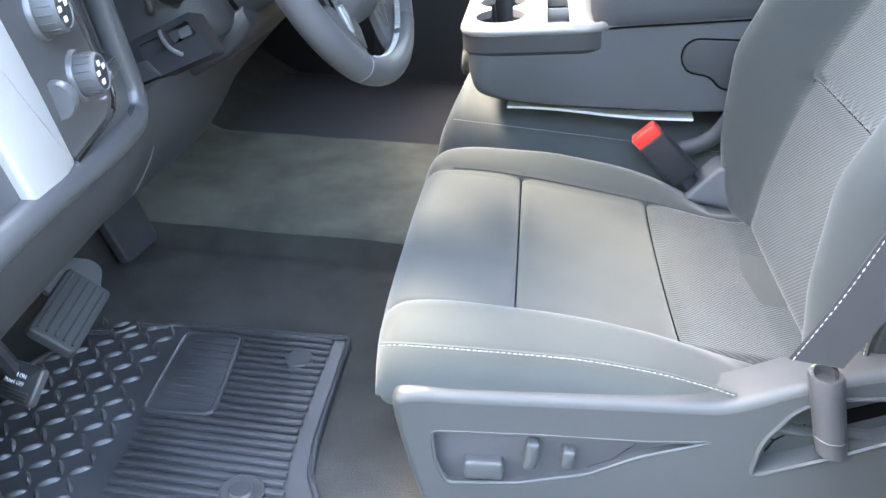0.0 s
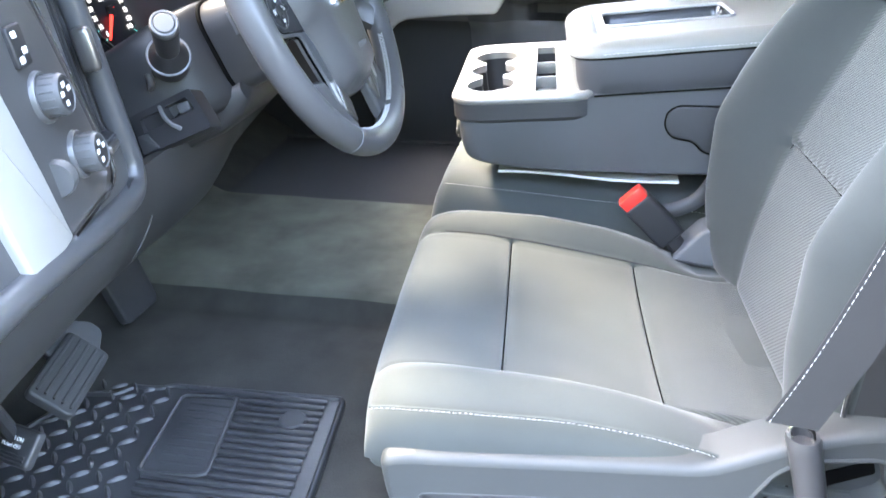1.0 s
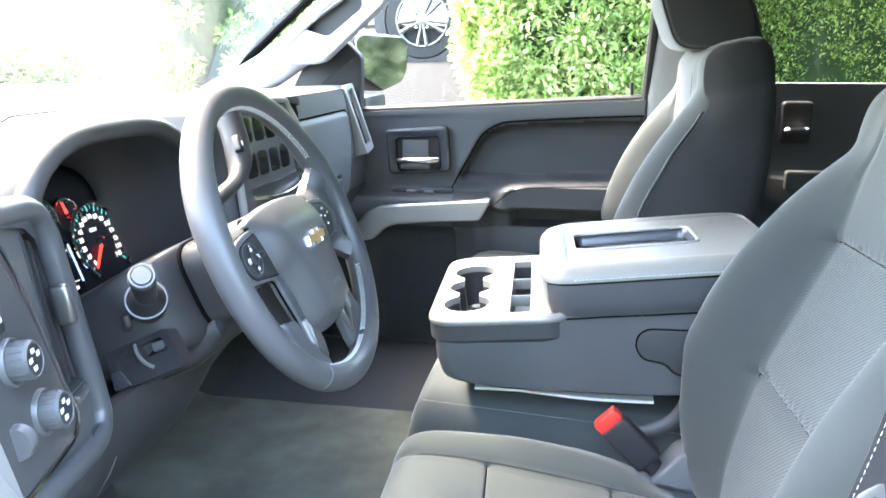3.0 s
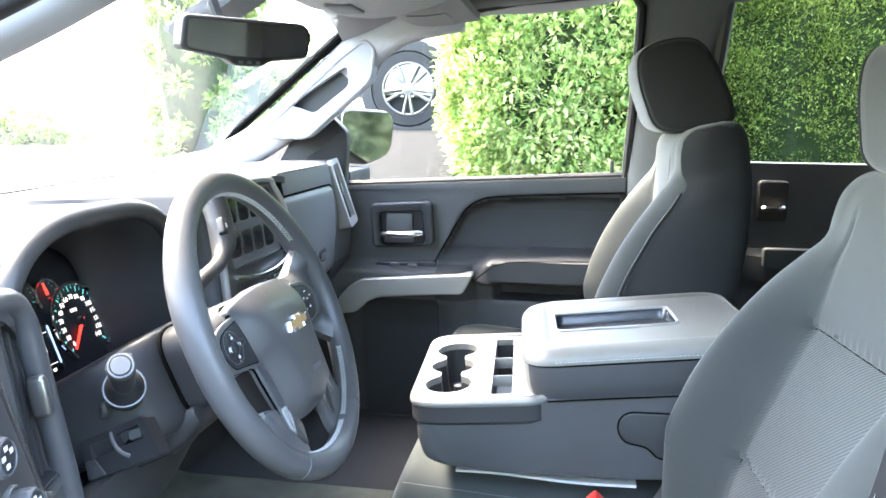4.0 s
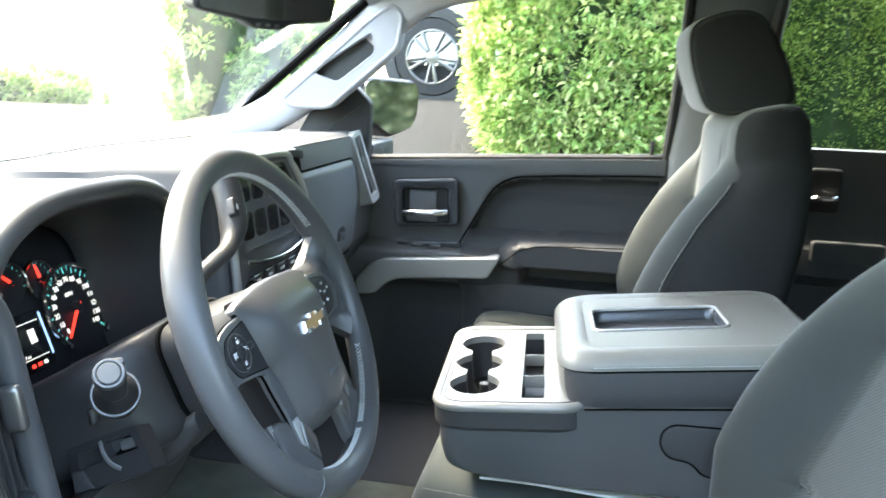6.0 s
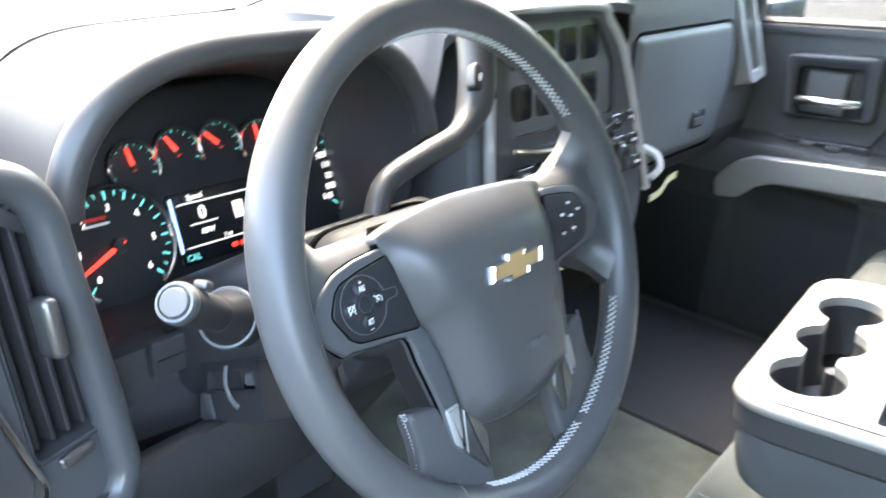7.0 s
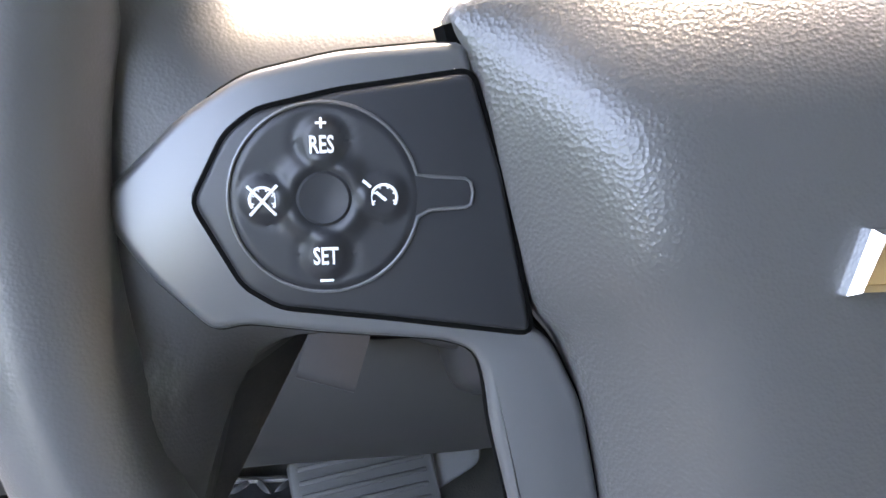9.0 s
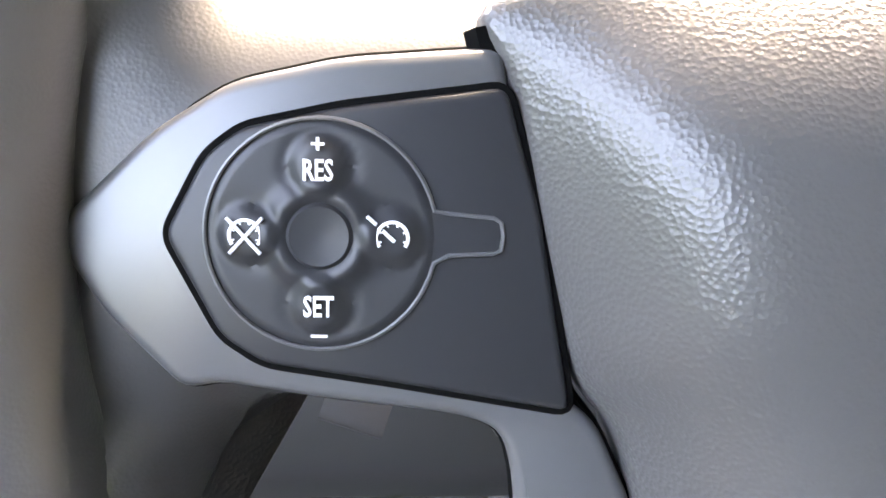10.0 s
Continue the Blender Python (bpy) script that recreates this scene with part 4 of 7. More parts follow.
wells = loft([[TOP @ Vector((p.x, p.y, z)) for p in shrink(lobes, -0.001 + d)] for z, d in ((-0.002, 0), (-0.06, 0.003), (-0.075, 0.012))])
for f in [f for f in wells.faces if len(f.verts) > 40 and f.calc_center_median().z > 0.37]:
    wells.faces.remove(f)
part("cup_well", wells, M["black"], console)
part("cup_insert", turned([(0.001, -0.005), (0.010, -0.007), (0.011, -0.04)], TOP @ Matrix.Translation((0.146, 0.04, -0.03)), 16), M["black"], console)
tray = loft([[TOP @ Vector((p.x, p.y, z)) for p in shrink(bin_hole, -0.001 + d)] for z, d in ((-0.002, 0), (-0.055, 0.002))])
for f in [f for f in tray.faces if len(f.verts) > 20 and f.calc_center_median().z > 0.37]:
    tray.faces.remove(f)
part("tray", tray, M["column"], console)
for y in (-0.018, 0.085):
    part("tray_divider", box((0.230, y, -0.012), (0.040, 0.0025, 0.020), 0.0008, m=TOP), M["cup"], console)

# padded lid
LM = CM @ basis((0.264, 0.045, 0.417), Vector((1, 0, 0.10)).normalized(), (0, 1, 0), Vector((-0.10, 0, 1)).normalized())
def lid_ring(h, inset, front):
    return [LM @ Vector((p.x, p.y, h)) for p in rounded([(front, -0.192 + inset), (0.37, -0.192 + inset), (0.37, 0.168 - inset), (front, 0.168 - inset)], 0.06 - inset * 0.3, 8)]
lid = loft([lid_ring(-0.020, 0.006, 0.016), lid_ring(-0.014, 0.001, 0.006), lid_ring(0.004, -0.001, 0.001), lid_ring(0.032, 0.0, 0.0), lid_ring(0.040, 0.002, 0.002)])
bmesh.ops.recalc_face_normals(lid, faces=lid.faces)
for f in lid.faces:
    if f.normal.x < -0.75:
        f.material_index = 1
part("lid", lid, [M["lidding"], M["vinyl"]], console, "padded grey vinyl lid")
LT = LM @ Matrix.Translation((0, 0, 0.056))
lid_out = rounded([(0.046, -0.150), (0.372, -0.150), (0.372, 0.126), (0.046, 0.126)], 0.040, 8)
tray_hole = rounded([(0.058, -0.072), (0.262, -0.064), (0.262, 0.058), (0.058, 0.050)], 0.018, 6)
part("lid_top", plate(lid_out, [tray_hole], 0.006, LT @ Matrix.Translation((0, 0, 0.0045))), M["vinyl"], console)
part("lid_roll", loft([lid_ring(0.036, 0.003, 0.004), lid_ring(0.0395, -0.0012, -0.002), lid_ring(0.044, -0.001, -0.001), lid_ring(0.051, 0.002, 0.003), lid_ring(0.058, 0.008, 0.010), lid_ring(0.0625, 0.017, 0.021), lid_ring(0.0640, 0.027, 0.033), lid_ring(0.0632, 0.034, 0.040), lid_ring(0.0604, 0.040, 0.045), lid_ring(0.0590, 0.044, 0.049)], cap=False), M["vinyl"], console)
well = loft([[LT @ Vector((p.x, p.y, z)) for p in shrink(tray_hole, d)] for z, d in ((0.006, -0.002), (0.002, 0.002), (-0.020, 0.006))])
for f in [f for f in well.faces if len(f.verts) > 20 and f.calc_center_median().z > (LT @ Vector((0.17, 0, 0))).z]:
    well.faces.remove(f)
part("lid_tray", well, M["gloss"], console, "glossy grey pen tray in the lid")
part("lid_tray_rim", tube([LT @ Vector((p.x, p.y, 0.005)) for p in tray_hole], 0.003, 8, True), M["satin"], console)
part("stitching", stitch_line([LM @ Vector((x, -0.1938, 0.0450)) for x in lin(0.05, 0.35, 40)], 0.0062, 0.0045, 0.0007), M["thread"], console)
part("lid_joint", tube([LM @ Vector((p.x, p.y, 0.0385)) for p in rounded([(0.001, -0.1925), (0.368, -0.1925), (0.368, 0.1685), (0.001, 0.1685)], 0.06, 8)], 0.0016, 6, True), M["gap"], console)
part("body_joint", tube([CM @ Vector((x, YN - 0.0025, z)) for x, z in ((0.30, 0.404), (0.36, 0.410), (0.45, 0.418), (0.56, 0.428))], 0.0014, 6), M["gap"], console)
MC = CM @ basis((0, YN - 0.003, 0), (1, 0, 0), (0, 0, 1), (0, -1, 0))
part("latch_cover", slab(rounded([(0.408, 0.362), (0.420, 0.343), (0.455, 0.338), (0.470, 0.320), (0.54, 0.315), (0.54, 0.392), (0.425, 0.392), (0.411, 0.382)], 0.012, 5), 0.012, 0.003, MC), M["latch"], console, "side latch cover")
part("latch_gap", slab(rounded([(0.4062, 0.362), (0.4188, 0.3412), (0.454, 0.3362), (0.469, 0.3182), (0.542, 0.3132), (0.542, 0.3938), (0.4244, 0.3938), (0.4094, 0.383)], 0.012, 5), 0.010, 0.0006, MC @ Matrix.Translation((0, 0, -0.0012))), M["gap"], console)

paper = sheet(lambda u, v: (0.165 + 0.29 * u, -0.116 + 0.19 * v, 0.2660 - 0.004 * u + 0.002 * math.sin(u * 7.0)), lin(0, 1, 12), lin(0, 1, 6), 0.004, (0, 0, -1))
solid("paper", paper, M["white"], "white folded papers tucked under the centre console", "paper")

# buckle beside the driver seat
buckle = thing("seat_belt_buckle", "black seat belt buckle with red release button", "seat belt buckle", (0.46, -0.19, 0.17))
BM = basis((0.392, -0.185, 0.268), Vector((0.72, 0.0, -0.69)).normalized(), (0, 1, 0), Vector((0.69, 0, 0.72)).normalized())
part("housing", box((0.048, 0, -0.014), (0.085, 0.028, 0.046), 0.006, 3, BM), M["black"], buckle)
part("release_button", box((0.000, 0, -0.014), (0.022, 0.025, 0.042), 0.004, 2, BM), M["red"], buckle, "red release button")
part("stalk", tube([BM @ Vector((0.085, 0, -0.014)), BM @ Vector((0.12, 0.002, -0.018)), BM @ Vector((0.15, 0.004, -0.03))], 0.014, 10, flat=0.6), M["black"], buckle)
part("guide", tube(spline([(0.418, -0.158, 0.226), (0.450, -0.156, 0.232), (0.484, -0.154, 0.252), (0.508, -0.152, 0.296)], 6, False), 0.012, 10, flat=0.4), M["column"], buckle, "dark curved plastic guide")
solid("belt_guide", slab(rounded([(0.445, 0.165), (0.49, 0.222), (0.53, 0.225), (0.545, 0.15)], 0.012), 0.05, 0.006, basis((0, -0.205, 0), (1, 0, 0), (0, 0, 1), (0, -1, 0))), M["lower"], "grey plastic seat side cover behind the buckle", "cover")

# ---- dashboard ----
dash = thing("dashboard", "dark grey dashboard with hooded dials, vents and glovebox", "dashboard", (-0.45, 0, 0.4))


def arch(y):
    """Height of the hood's lip over the dials."""
    q = min(1.0, abs((y + 0.452) / 0.188))
    return 0.610 + 0.112 * (1 - q ** 3.2) ** 0.5


def lip(y):
    """The dashboard top's rear edge: x and z at y."""
    x = curve([(-0.93, -0.10), (-0.80, -0.135), (-0.69, -0.165), (-0.645, -0.225), (-0.28, -0.235), (-0.23, -0.20), (-0.20, -0.195), (0.10, -0.20), (0.16, -0.265), (0.80, -0.285)], y)
    z = curve([(-0.93, 0.672), (-0.79, 0.684), (-0.73, 0.676), (-0.685, 0.645), (-0.64, 0.610), (-0.264, 0.61), (-0.25, 0.720), (-0.20, 0.738), (0.05, 0.738), (0.14, 0.728), (0.55, 0.728), (0.80, 0.725)], y)
    if -0.64 < y < -0.264:
        z = arch(y)
    return x, z


def top(u, v):
    x1, z1 = lip(v)
    x0, z0 = -1.0, 0.672
    x = x0 + (x1 - x0) * u
    base = curve([(-0.93, 0.672), (-0.72, 0.690), (-0.25, 0.705), (-0.20, 0.715), (0.8, 0.715)], v)
    far = z0 + (base - z0) * ease(0, 0.75, u)
    z = far + (z1 - far) * ease(0.55, 0.97, u) - 0.008 * ease(0.965, 1.0, u)
    return Vector((x, v, z))


ys = lin(-0.93, -0.66, 14) + lin(-0.655, -0.245, 60) + lin(-0.23, 0.80, 50)
part("top_pad", sheet(top, lin(0, 0.9, 30) + lin(0.91, 1, 14), ys, 0.012, (0, 0, -1)), M["toppad"], dash, "dark soft top pad")
SLOT = [(-0.75, -0.335), (-0.61, -0.385), (-0.41, -0.50), (-0.21, -0.565), (-0.06, -0.605), (0.06, -0.655), (0.295, -0.690), (0.60, -0.665)]
def slot(u, v):
    x = curve(SLOT, v) - 0.016 * u
    x1 = lip(v)[0]
    return top((x + 1.0) / (x1 + 1.0), v) + Vector((0, 0, 0.003))
for a, b in ((-0.74, -0.26), (-0.24, 0.04), (0.07, 0.58)):
    part("defrost_slot", sheet(slot, lin(0, 1, 4), lin(a, b, 24), 0.004, (0, 0, -1)), M["black"], dash, "black defroster slot")
solid("dash_sensor", turned([(0.001, 0.006), (0.010, 0.005), (0.014, 0.0), (0.014, -0.02)], Matrix.Translation((-0.72, 0.12, 0.690)), 20), M["black"], "small black round light sensor on the dashboard", "sensor")

# hooded dial housing
GT = radians(20)
GM = basis((-0.355, -0.440, 0.535), (0, 1, 0), (-math.sin(GT), 0, math.cos(GT)), (math.cos(GT), 0, math.sin(GT)))
hood = []
for x, k, dz in ((-0.222, 1.0, 0.0), (-0.232, 0.965, -0.004), (-0.30, 0.93, -0.016), (-0.375, 0.90, -0.030)):
    ring = []
    for i in range(61):
        y = -0.452 + 0.188 * math.cos(math.pi * (1 - i / 60)) * 0.9999
        ring.append(Vector((x, -0.452 + (y + 0.452) * k, 0.47 + (arch(y) - 0.004 - 0.47) * (k if k < 1 else 1) + dz)))
    for y in lin(-0.264, -0.640, 14):
        ring.append(Vector((x - 0.05 * (1 if k == 1.0 else 0.4), -0.452 + (y + 0.452) * k, 0.468 + dz * 0.2)))
    hood.append(ring)
part("dial_hood", loft(hood, cap=False), M["stalk"], dash, "black hood round the dials", 60)
part("hood_lip", tube([Vector((lip(y)[0] + 0.002, y, arch(y) - 0.006)) for y in [-0.452 + 0.188 * math.cos(math.pi * (1 - i / 50)) * 0.999 for i in range(51)]], 0.013, 12), M["stalk"], dash)
part("dial_board", slab(rrect(0.42, 0.22, 0.02), 0.02, 0.002, GM @ Matrix.Translation((0.0, 0.015, -0.004))), M["dial"], dash, "black dial board")


def clock(c, r, parent, marks, nums, start, end, needle, red=0.0):
    """A dial: face, chrome ring, scale, figures and a red needle. Angles in degrees from the right."""
    m = GM @ Matrix.Translation((*c, 0))
    part("dial_face", turned([(r, 0.002), (r - 0.002, 0.0025), (0.001, 0.0015)], m, 40), M["dial"], parent)
    part("dial_ring", tube([m @ Vector((r * math.cos(a), r * math.sin(a), 0.006)) for a in lin(radians(end - 8), radians(start + 8), 48)], 0.0032 if r > 0.03 else 0.0022, 8), M["chrome"], parent, "chrome dial ring")
    ticks = bmesh.new()
    for i in range(marks):
        a = radians(start + (end - start) * i / (marks - 1))
        big = i % 2 == 0
        q = r * (0.80 if big else 0.86)
        d, s = Vector((math.cos(a), math.sin(a), 0)), Vector((-math.sin(a), math.cos(a), 0)) * r * (0.018 if big else 0.012)
        vs = [ticks.verts.new(m @ (d * x + s * y + Vector((0, 0, 0.0032)))) for x, y in ((q, -1), (r * 0.94, -1), (r * 0.94, 1), (q, 1))]
        ticks.faces.new(vs)
    part("scale", ticks, M["teal"], parent, "teal scale marks")
    for i, txt in enumerate(nums):
        a = radians(start + (end - start) * i / (len(nums) - 1))
        lettering("figure", txt, r * 0.165, m @ Matrix.Translation((r * 0.66 * math.cos(a), r * 0.66 * math.sin(a), 0.003)), M["lit"], parent)
    a = radians(needle)
    d = Vector((math.cos(a), math.sin(a), 0))
    part("needle", tube([m @ (d * -r * 0.12 + Vector((0, 0, 0.006))), m @ (d * r * 0.80 + Vector((0, 0, 0.006)))], lambda s: (0.0030 if r > 0.03 else 0.0026) * (1.0 - 0.45 * s), 6), M["needle"], parent, "red lit needle")
    part("needle_cap", turned([(0.0005, 0.009), (r * 0.12, 0.0085), (r * 0.14, 0.006), (r * 0.14, 0.003)], m, 16), M["black"], parent)


clock((-0.104, -0.012), 0.054, dash, 25, ("0", "1", "2", "3", "4", "5", "6"), 226, -46, 205)
clock((0.118, 0.005), 0.058, dash, 29, ("0", "10", "20", "30", "40", "50", "60", "70", "80", "90", "100", "110", "120", "130", "140"), 222, -42, 226)
lettering("figure", "MPH", 0.0075, GM @ Matrix.Translation((0.114, 0.024, 0.003)), M["lit"], dash)
for i, ang in enumerate((100, 120, 135, 95)):
    clock((-0.070 + 0.0475 * i, 0.054 + 0.006 * (1 if i in (1, 2) else 0)), 0.0245, dash, 13, (), 200, -20, ang)
part("dial_badge", slab(rrect(0.022, 0.0034, 0.001, (-0.119, 0.016)), 0.001, 0.0003, GM @ Matrix.Translation((0, 0, 0.0034))), M["red"], dash, "small red bar on the dial")
part("dial_badge", slab(rrect(0.024, 0.0022, 0.0008, (-0.118, 0.0105)), 0.001, 0.0003, GM @ Matrix.Translation((0, 0, 0.0034))), M["print"], dash, "small white bar on the dial")
SM = GM @ Matrix.Translation((0.004, -0.014, 0.002)) @ Matrix.Diagonal((1.04, 1.08, 1, 1))
scr = part("message_screen", slab(rrect(0.096, 0.066, 0.004), 0.004, 0.001, SM), M["screen"], dash, "lit message display")
for k in (-0.046, 0.046):
    part("screen_edge", box((k, 0.004, 0.0006), (0.003, 0.050, 0.0004), 0, m=SM), M["blue"], scr)
for y, w in ((0.022, 0.080), (-0.018, 0.080), (0.002, 0.030)):
    part("screen_line", box((0 if w > 0.05 else -0.016, y, 0.0006), (w, 0.0009, 0.0004), 0, m=SM), M["lit"], scr)
lettering("screen_text", "0", 0.017, SM @ Matrix.Translation((-0.016, 0.011, 0.0008)), M["lit"], scr)
lettering("screen_text", "MPH", 0.007, SM @ Matrix.Translation((-0.014, -0.006, 0.0008)), M["lit"], scr)
lettering("screen_text", "Speed", 0.007, SM @ Matrix.Translation((-0.020, 0.027, 0.0008)), M["lit"], scr)
lettering("screen_text", "CAL", 0.008, SM @ Matrix.Translation((-0.036, -0.027, 0.0008)), M["teal"], scr)
lettering("screen_text", "7 mi", 0.005, SM @ Matrix.Translation((0.006, -0.0145, 0.0008)), M["lit"], scr)
part("screen_icon", box((0.024, 0.006, 0.0006), (0.011, 0.016, 0.0006), 0.0002, m=SM), M["lit"], scr)
for k in (0.010, 0.020, 0.030):
    part("screen_mark", box((k, -0.026, 0.0006), (0.006, 0.004, 0.0004), 0, m=SM), M["needle"] if k < 0.025 else M["lit"], scr)
part("trip_stem", tube([GM @ Vector((0.075, -0.062, 0.0)), GM @ Vector((0.085, -0.058, 0.030))], 0.0025, 6), M["knob"], dash)

# panel between dials and column
part("lower_hood", sheet(lambda u, v: (-0.215 - 0.12 * u ** 1.4 - 0.02 * abs((v + 0.44) / 0.2) ** 2, v, 0.452 + 0.022 * u - 0.05 * (1 - u) ** 3), lin(0, 1, 12), lin(-0.655, -0.22, 24), 0.02, (-0.5, 0, -1)), M["column"], dash)
# this panel's colour stands for the shade below the dials
part("column_panel", sheet(lambda u, v: (-0.245 + 0.01 * u, v, 0.475 - 0.09 * u), lin(0, 1, 8), lin(-0.66, -0.20, 12), 0.02, (-1, 0, 0)), M["underside"], dash)


# knee panel: rolls under towards the firewall
def knee(u, v):
    """u runs down the face; v is y."""
    x0 = curve([(-0.93, -0.120), (-0.76, -0.112), (-0.66, -0.140), (-0.55, -0.160), (-0.40, -0.165), (-0.20, -0.19), (0.2, -0.20)], v)
    z0 = curve([(-0.93, 0.432), (-0.74, 0.436), (-0.66, 0.446), (-0.60, 0.440), (-0.52, 0.434), (-0.45, 0.434), (-0.36, 0.444), (-0.20, 0.47), (0.2, 0.47)], v)
    zb = curve([(-0.93, 0.300), (-0.80, 0.320), (-0.70, 0.332), (-0.60, 0.320), (-0.50, 0.307), (-0.39, 0.304), (-0.30, 0.330), (0.2, 0.380)], v)
    xb = curve([(-0.93, -0.175), (-0.70, -0.174), (-0.60, -0.192), (-0.50, -0.207), (-0.2, -0.230), (0.2, -0.245)], v)
    if u < 0.15:
        s = 1 - u / 0.15
        return Vector((x0 - 0.080 * s, v, z0 - 0.060 * s ** 1.6))
    if u < 0.7:
        t = (u - 0.15) / 0.55
        bulge = 0.012 * math.sin(math.pi * t)
        return Vector((x0 + (xb - x0) * t ** 1.3 + bulge, v, z0 + (zb - z0) * t))
    t = (u - 0.7) / 0.3
    return Vector((xb - 0.30 * t, v, zb - 0.022 * math.sin(math.pi * min(t * 1.6, 1)) + 0.12 * max(0, t - 0.3)))
knee_bm = sheet(knee, lin(0, 1, 40), lin(-0.93, 0.12, 60))
# roll-under faces take the underside colour that stands for footwell shade
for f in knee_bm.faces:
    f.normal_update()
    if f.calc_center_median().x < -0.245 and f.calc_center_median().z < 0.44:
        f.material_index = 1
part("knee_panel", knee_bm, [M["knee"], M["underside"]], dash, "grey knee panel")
part("knee_seam", tube(spline([knee(0.42, -0.635) + Vector((0.001, 0, 0)), knee(0.52, -0.640) + Vector((0.001, 0, 0)), knee(0.68, -0.640) + Vector((0.001, 0, 0))], 6, False), 0.0009, 5), M["lower"], dash)
part("blank_switch", slab(rrect(0.046, 0.034, 0.003), 0.008, 0.002, basis((-0.226, -0.563, 0.470), (0, 1, 0), (0, 0, 1), (1, 0, 0))), M["stalk"], dash)
part("blank_line", box((-0.2255, -0.563, 0.470), (0.002, 0.038, 0.0012), 0), M["black"], dash)
part("dash_end", slab(rounded([(-0.88, 0.10), (-0.20, 0.24), (-0.115, 0.43), (-0.10, 0.67), (-0.88, 0.66)], 0.02), 0.02, 0.004, basis((0, -0.925, 0), (1, 0, 0), (0, 0, 1), (0, -1, 0))), M["dash"], dash)

# outer vent and switch bezel at the driver's end, on one leaning plane
bez = thing("light_switch_panel", "dark bezel with light switches and tall air vent", "switch panel", (-0.1, -0.78, 0.45))
BN = Vector((1, 0.27, 0.15)).normalized()
BA = Vector((-0.27, 1, 0)).normalized()
BU = BN.cross(BA)
BO = Vector((-0.125, -0.76, 0.52))
BZ = basis(BO, BA, BU, BN)


def bz(y, z):
    """Plane coordinates of the bezel's point at world y, z."""
    p = Vector((BO.x - 0.27 * (y - BO.y) - 0.15 * (z - BO.z), y, z)) - BO
    return p.dot(BA), p.dot(BU)


def bzs(pts):
    return [bz(*q) for q in pts]


def on_bezel(a, b=0.0):
    return BZ @ Matrix.Translation((*a, b))


rim_2d = bzs([(-0.99, 0.660), (-0.84, 0.676), (-0.745, 0.672), (-0.696, 0.664), (-0.676, 0.642), (-0.671, 0.61), (-0.664, 0.55), (-0.657, 0.48), (-0.658, 0.447), (-0.678, 0.431), (-0.74, 0.433), (-0.82, 0.443), (-0.90, 0.454), (-0.99, 0.464)])
lip_path = [BZ @ Vector((p[0], p[1], -0.004)) for p in spline([Vector((*q, 0)) for q in rim_2d], 8, False)]
part("surround", tube(lip_path, 0.0125, 14), M["bezel"], bez, "dark grey rounded surround")
part("surround_skirt", loft([[p + Vector((-0.004, 0, 0)) for p in lip_path], [p + Vector((-0.09, 0.010, 0)) for p in lip_path]], loop=False), M["column"], bez)
vent_2d = rounded(bzs([(-0.722, 0.648), (-0.673, 0.648), (-0.664, 0.490), (-0.713, 0.490)]), 0.006, 4)
bezel_out = [Vector((p[0], p[1], 0)) for p in spline([Vector((*q, 0)) for q in rim_2d], 6, False)]
part("bezel_plate", plate([(p.x, p.y) for p in bezel_out], [vent_2d], 0.010, BZ @ Matrix.Translation((0, 0, -0.004))), M["bezel"], bez, "dark satin bezel")
mid = bz(-0.693, 0.569)
part("vent_box", loft([[BZ @ Vector((mid[0] + (p[0] - mid[0]) * k, mid[1] + (p[1] - mid[1]) * k2, z)) for p in vent_2d] for k, k2, z in ((0.86, 0.95, -0.05), (0.90, 0.97, -0.012), (1.0, 1.0, -0.005), (1.10, 1.03, -0.003), (1.12, 1.035, -0.010))], cap=False), M["black"], bez, "tall vent surround")
part("vent_back", slab([(mid[0] + (p[0] - mid[0]) * 0.98, mid[1] + (p[1] - mid[1]) * 0.99) for p in vent_2d], 0.004, 0.001, BZ @ Matrix.Translation((0, 0, -0.046))), M["black"], bez)
slant = (bz(-0.664, 0.49)[0] - bz(-0.673, 0.648)[0]) / 0.158
for i in range(4):
    c = mid[0] - 0.0175 + 0.0120 * i
    part("vent_slat", slab([(c - slant * 0.075 - 0.0020, mid[1] + 0.075), (c - slant * 0.075 + 0.0020, mid[1] + 0.075), (c + slant * 0.075 + 0.0020, mid[1] - 0.075), (c + slant * 0.075 - 0.0020, mid[1] - 0.075)], 0.024, 0.001, BZ @ Matrix.Translation((0, 0, -0.012))), M["black"], bez)
part("vent_tab", box((mid[0] + 0.002, mid[1] + 0.004, 0.004), (0.012, 0.040, 0.018), 0.005, 3, BZ), M["steel"], bez, "bright vent tab")
part("vent_dial", slab(rounded(bzs([(-0.702, 0.486), (-0.676, 0.487), (-0.675, 0.479), (-0.700, 0.477)]), 0.003, 3), 0.01, 0.003, BZ @ Matrix.Translation((0, 0, 0.001))), M["steel"], bez, "small vent shut-off wheel")
switch_2d = rounded(bzs([(-0.882, 0.655), (-0.785, 0.655), (-0.754, 0.600), (-0.735, 0.540), (-0.7185, 0.478), (-0.745, 0.460), (-0.832, 0.458), (-0.860, 0.565)]), 0.008, 5)
part("switch_plate", slab(switch_2d, 0.012, 0.002, BZ @ Matrix.Translation((0, 0, 0.001))), M["stalk"], bez, "dark switch plate")
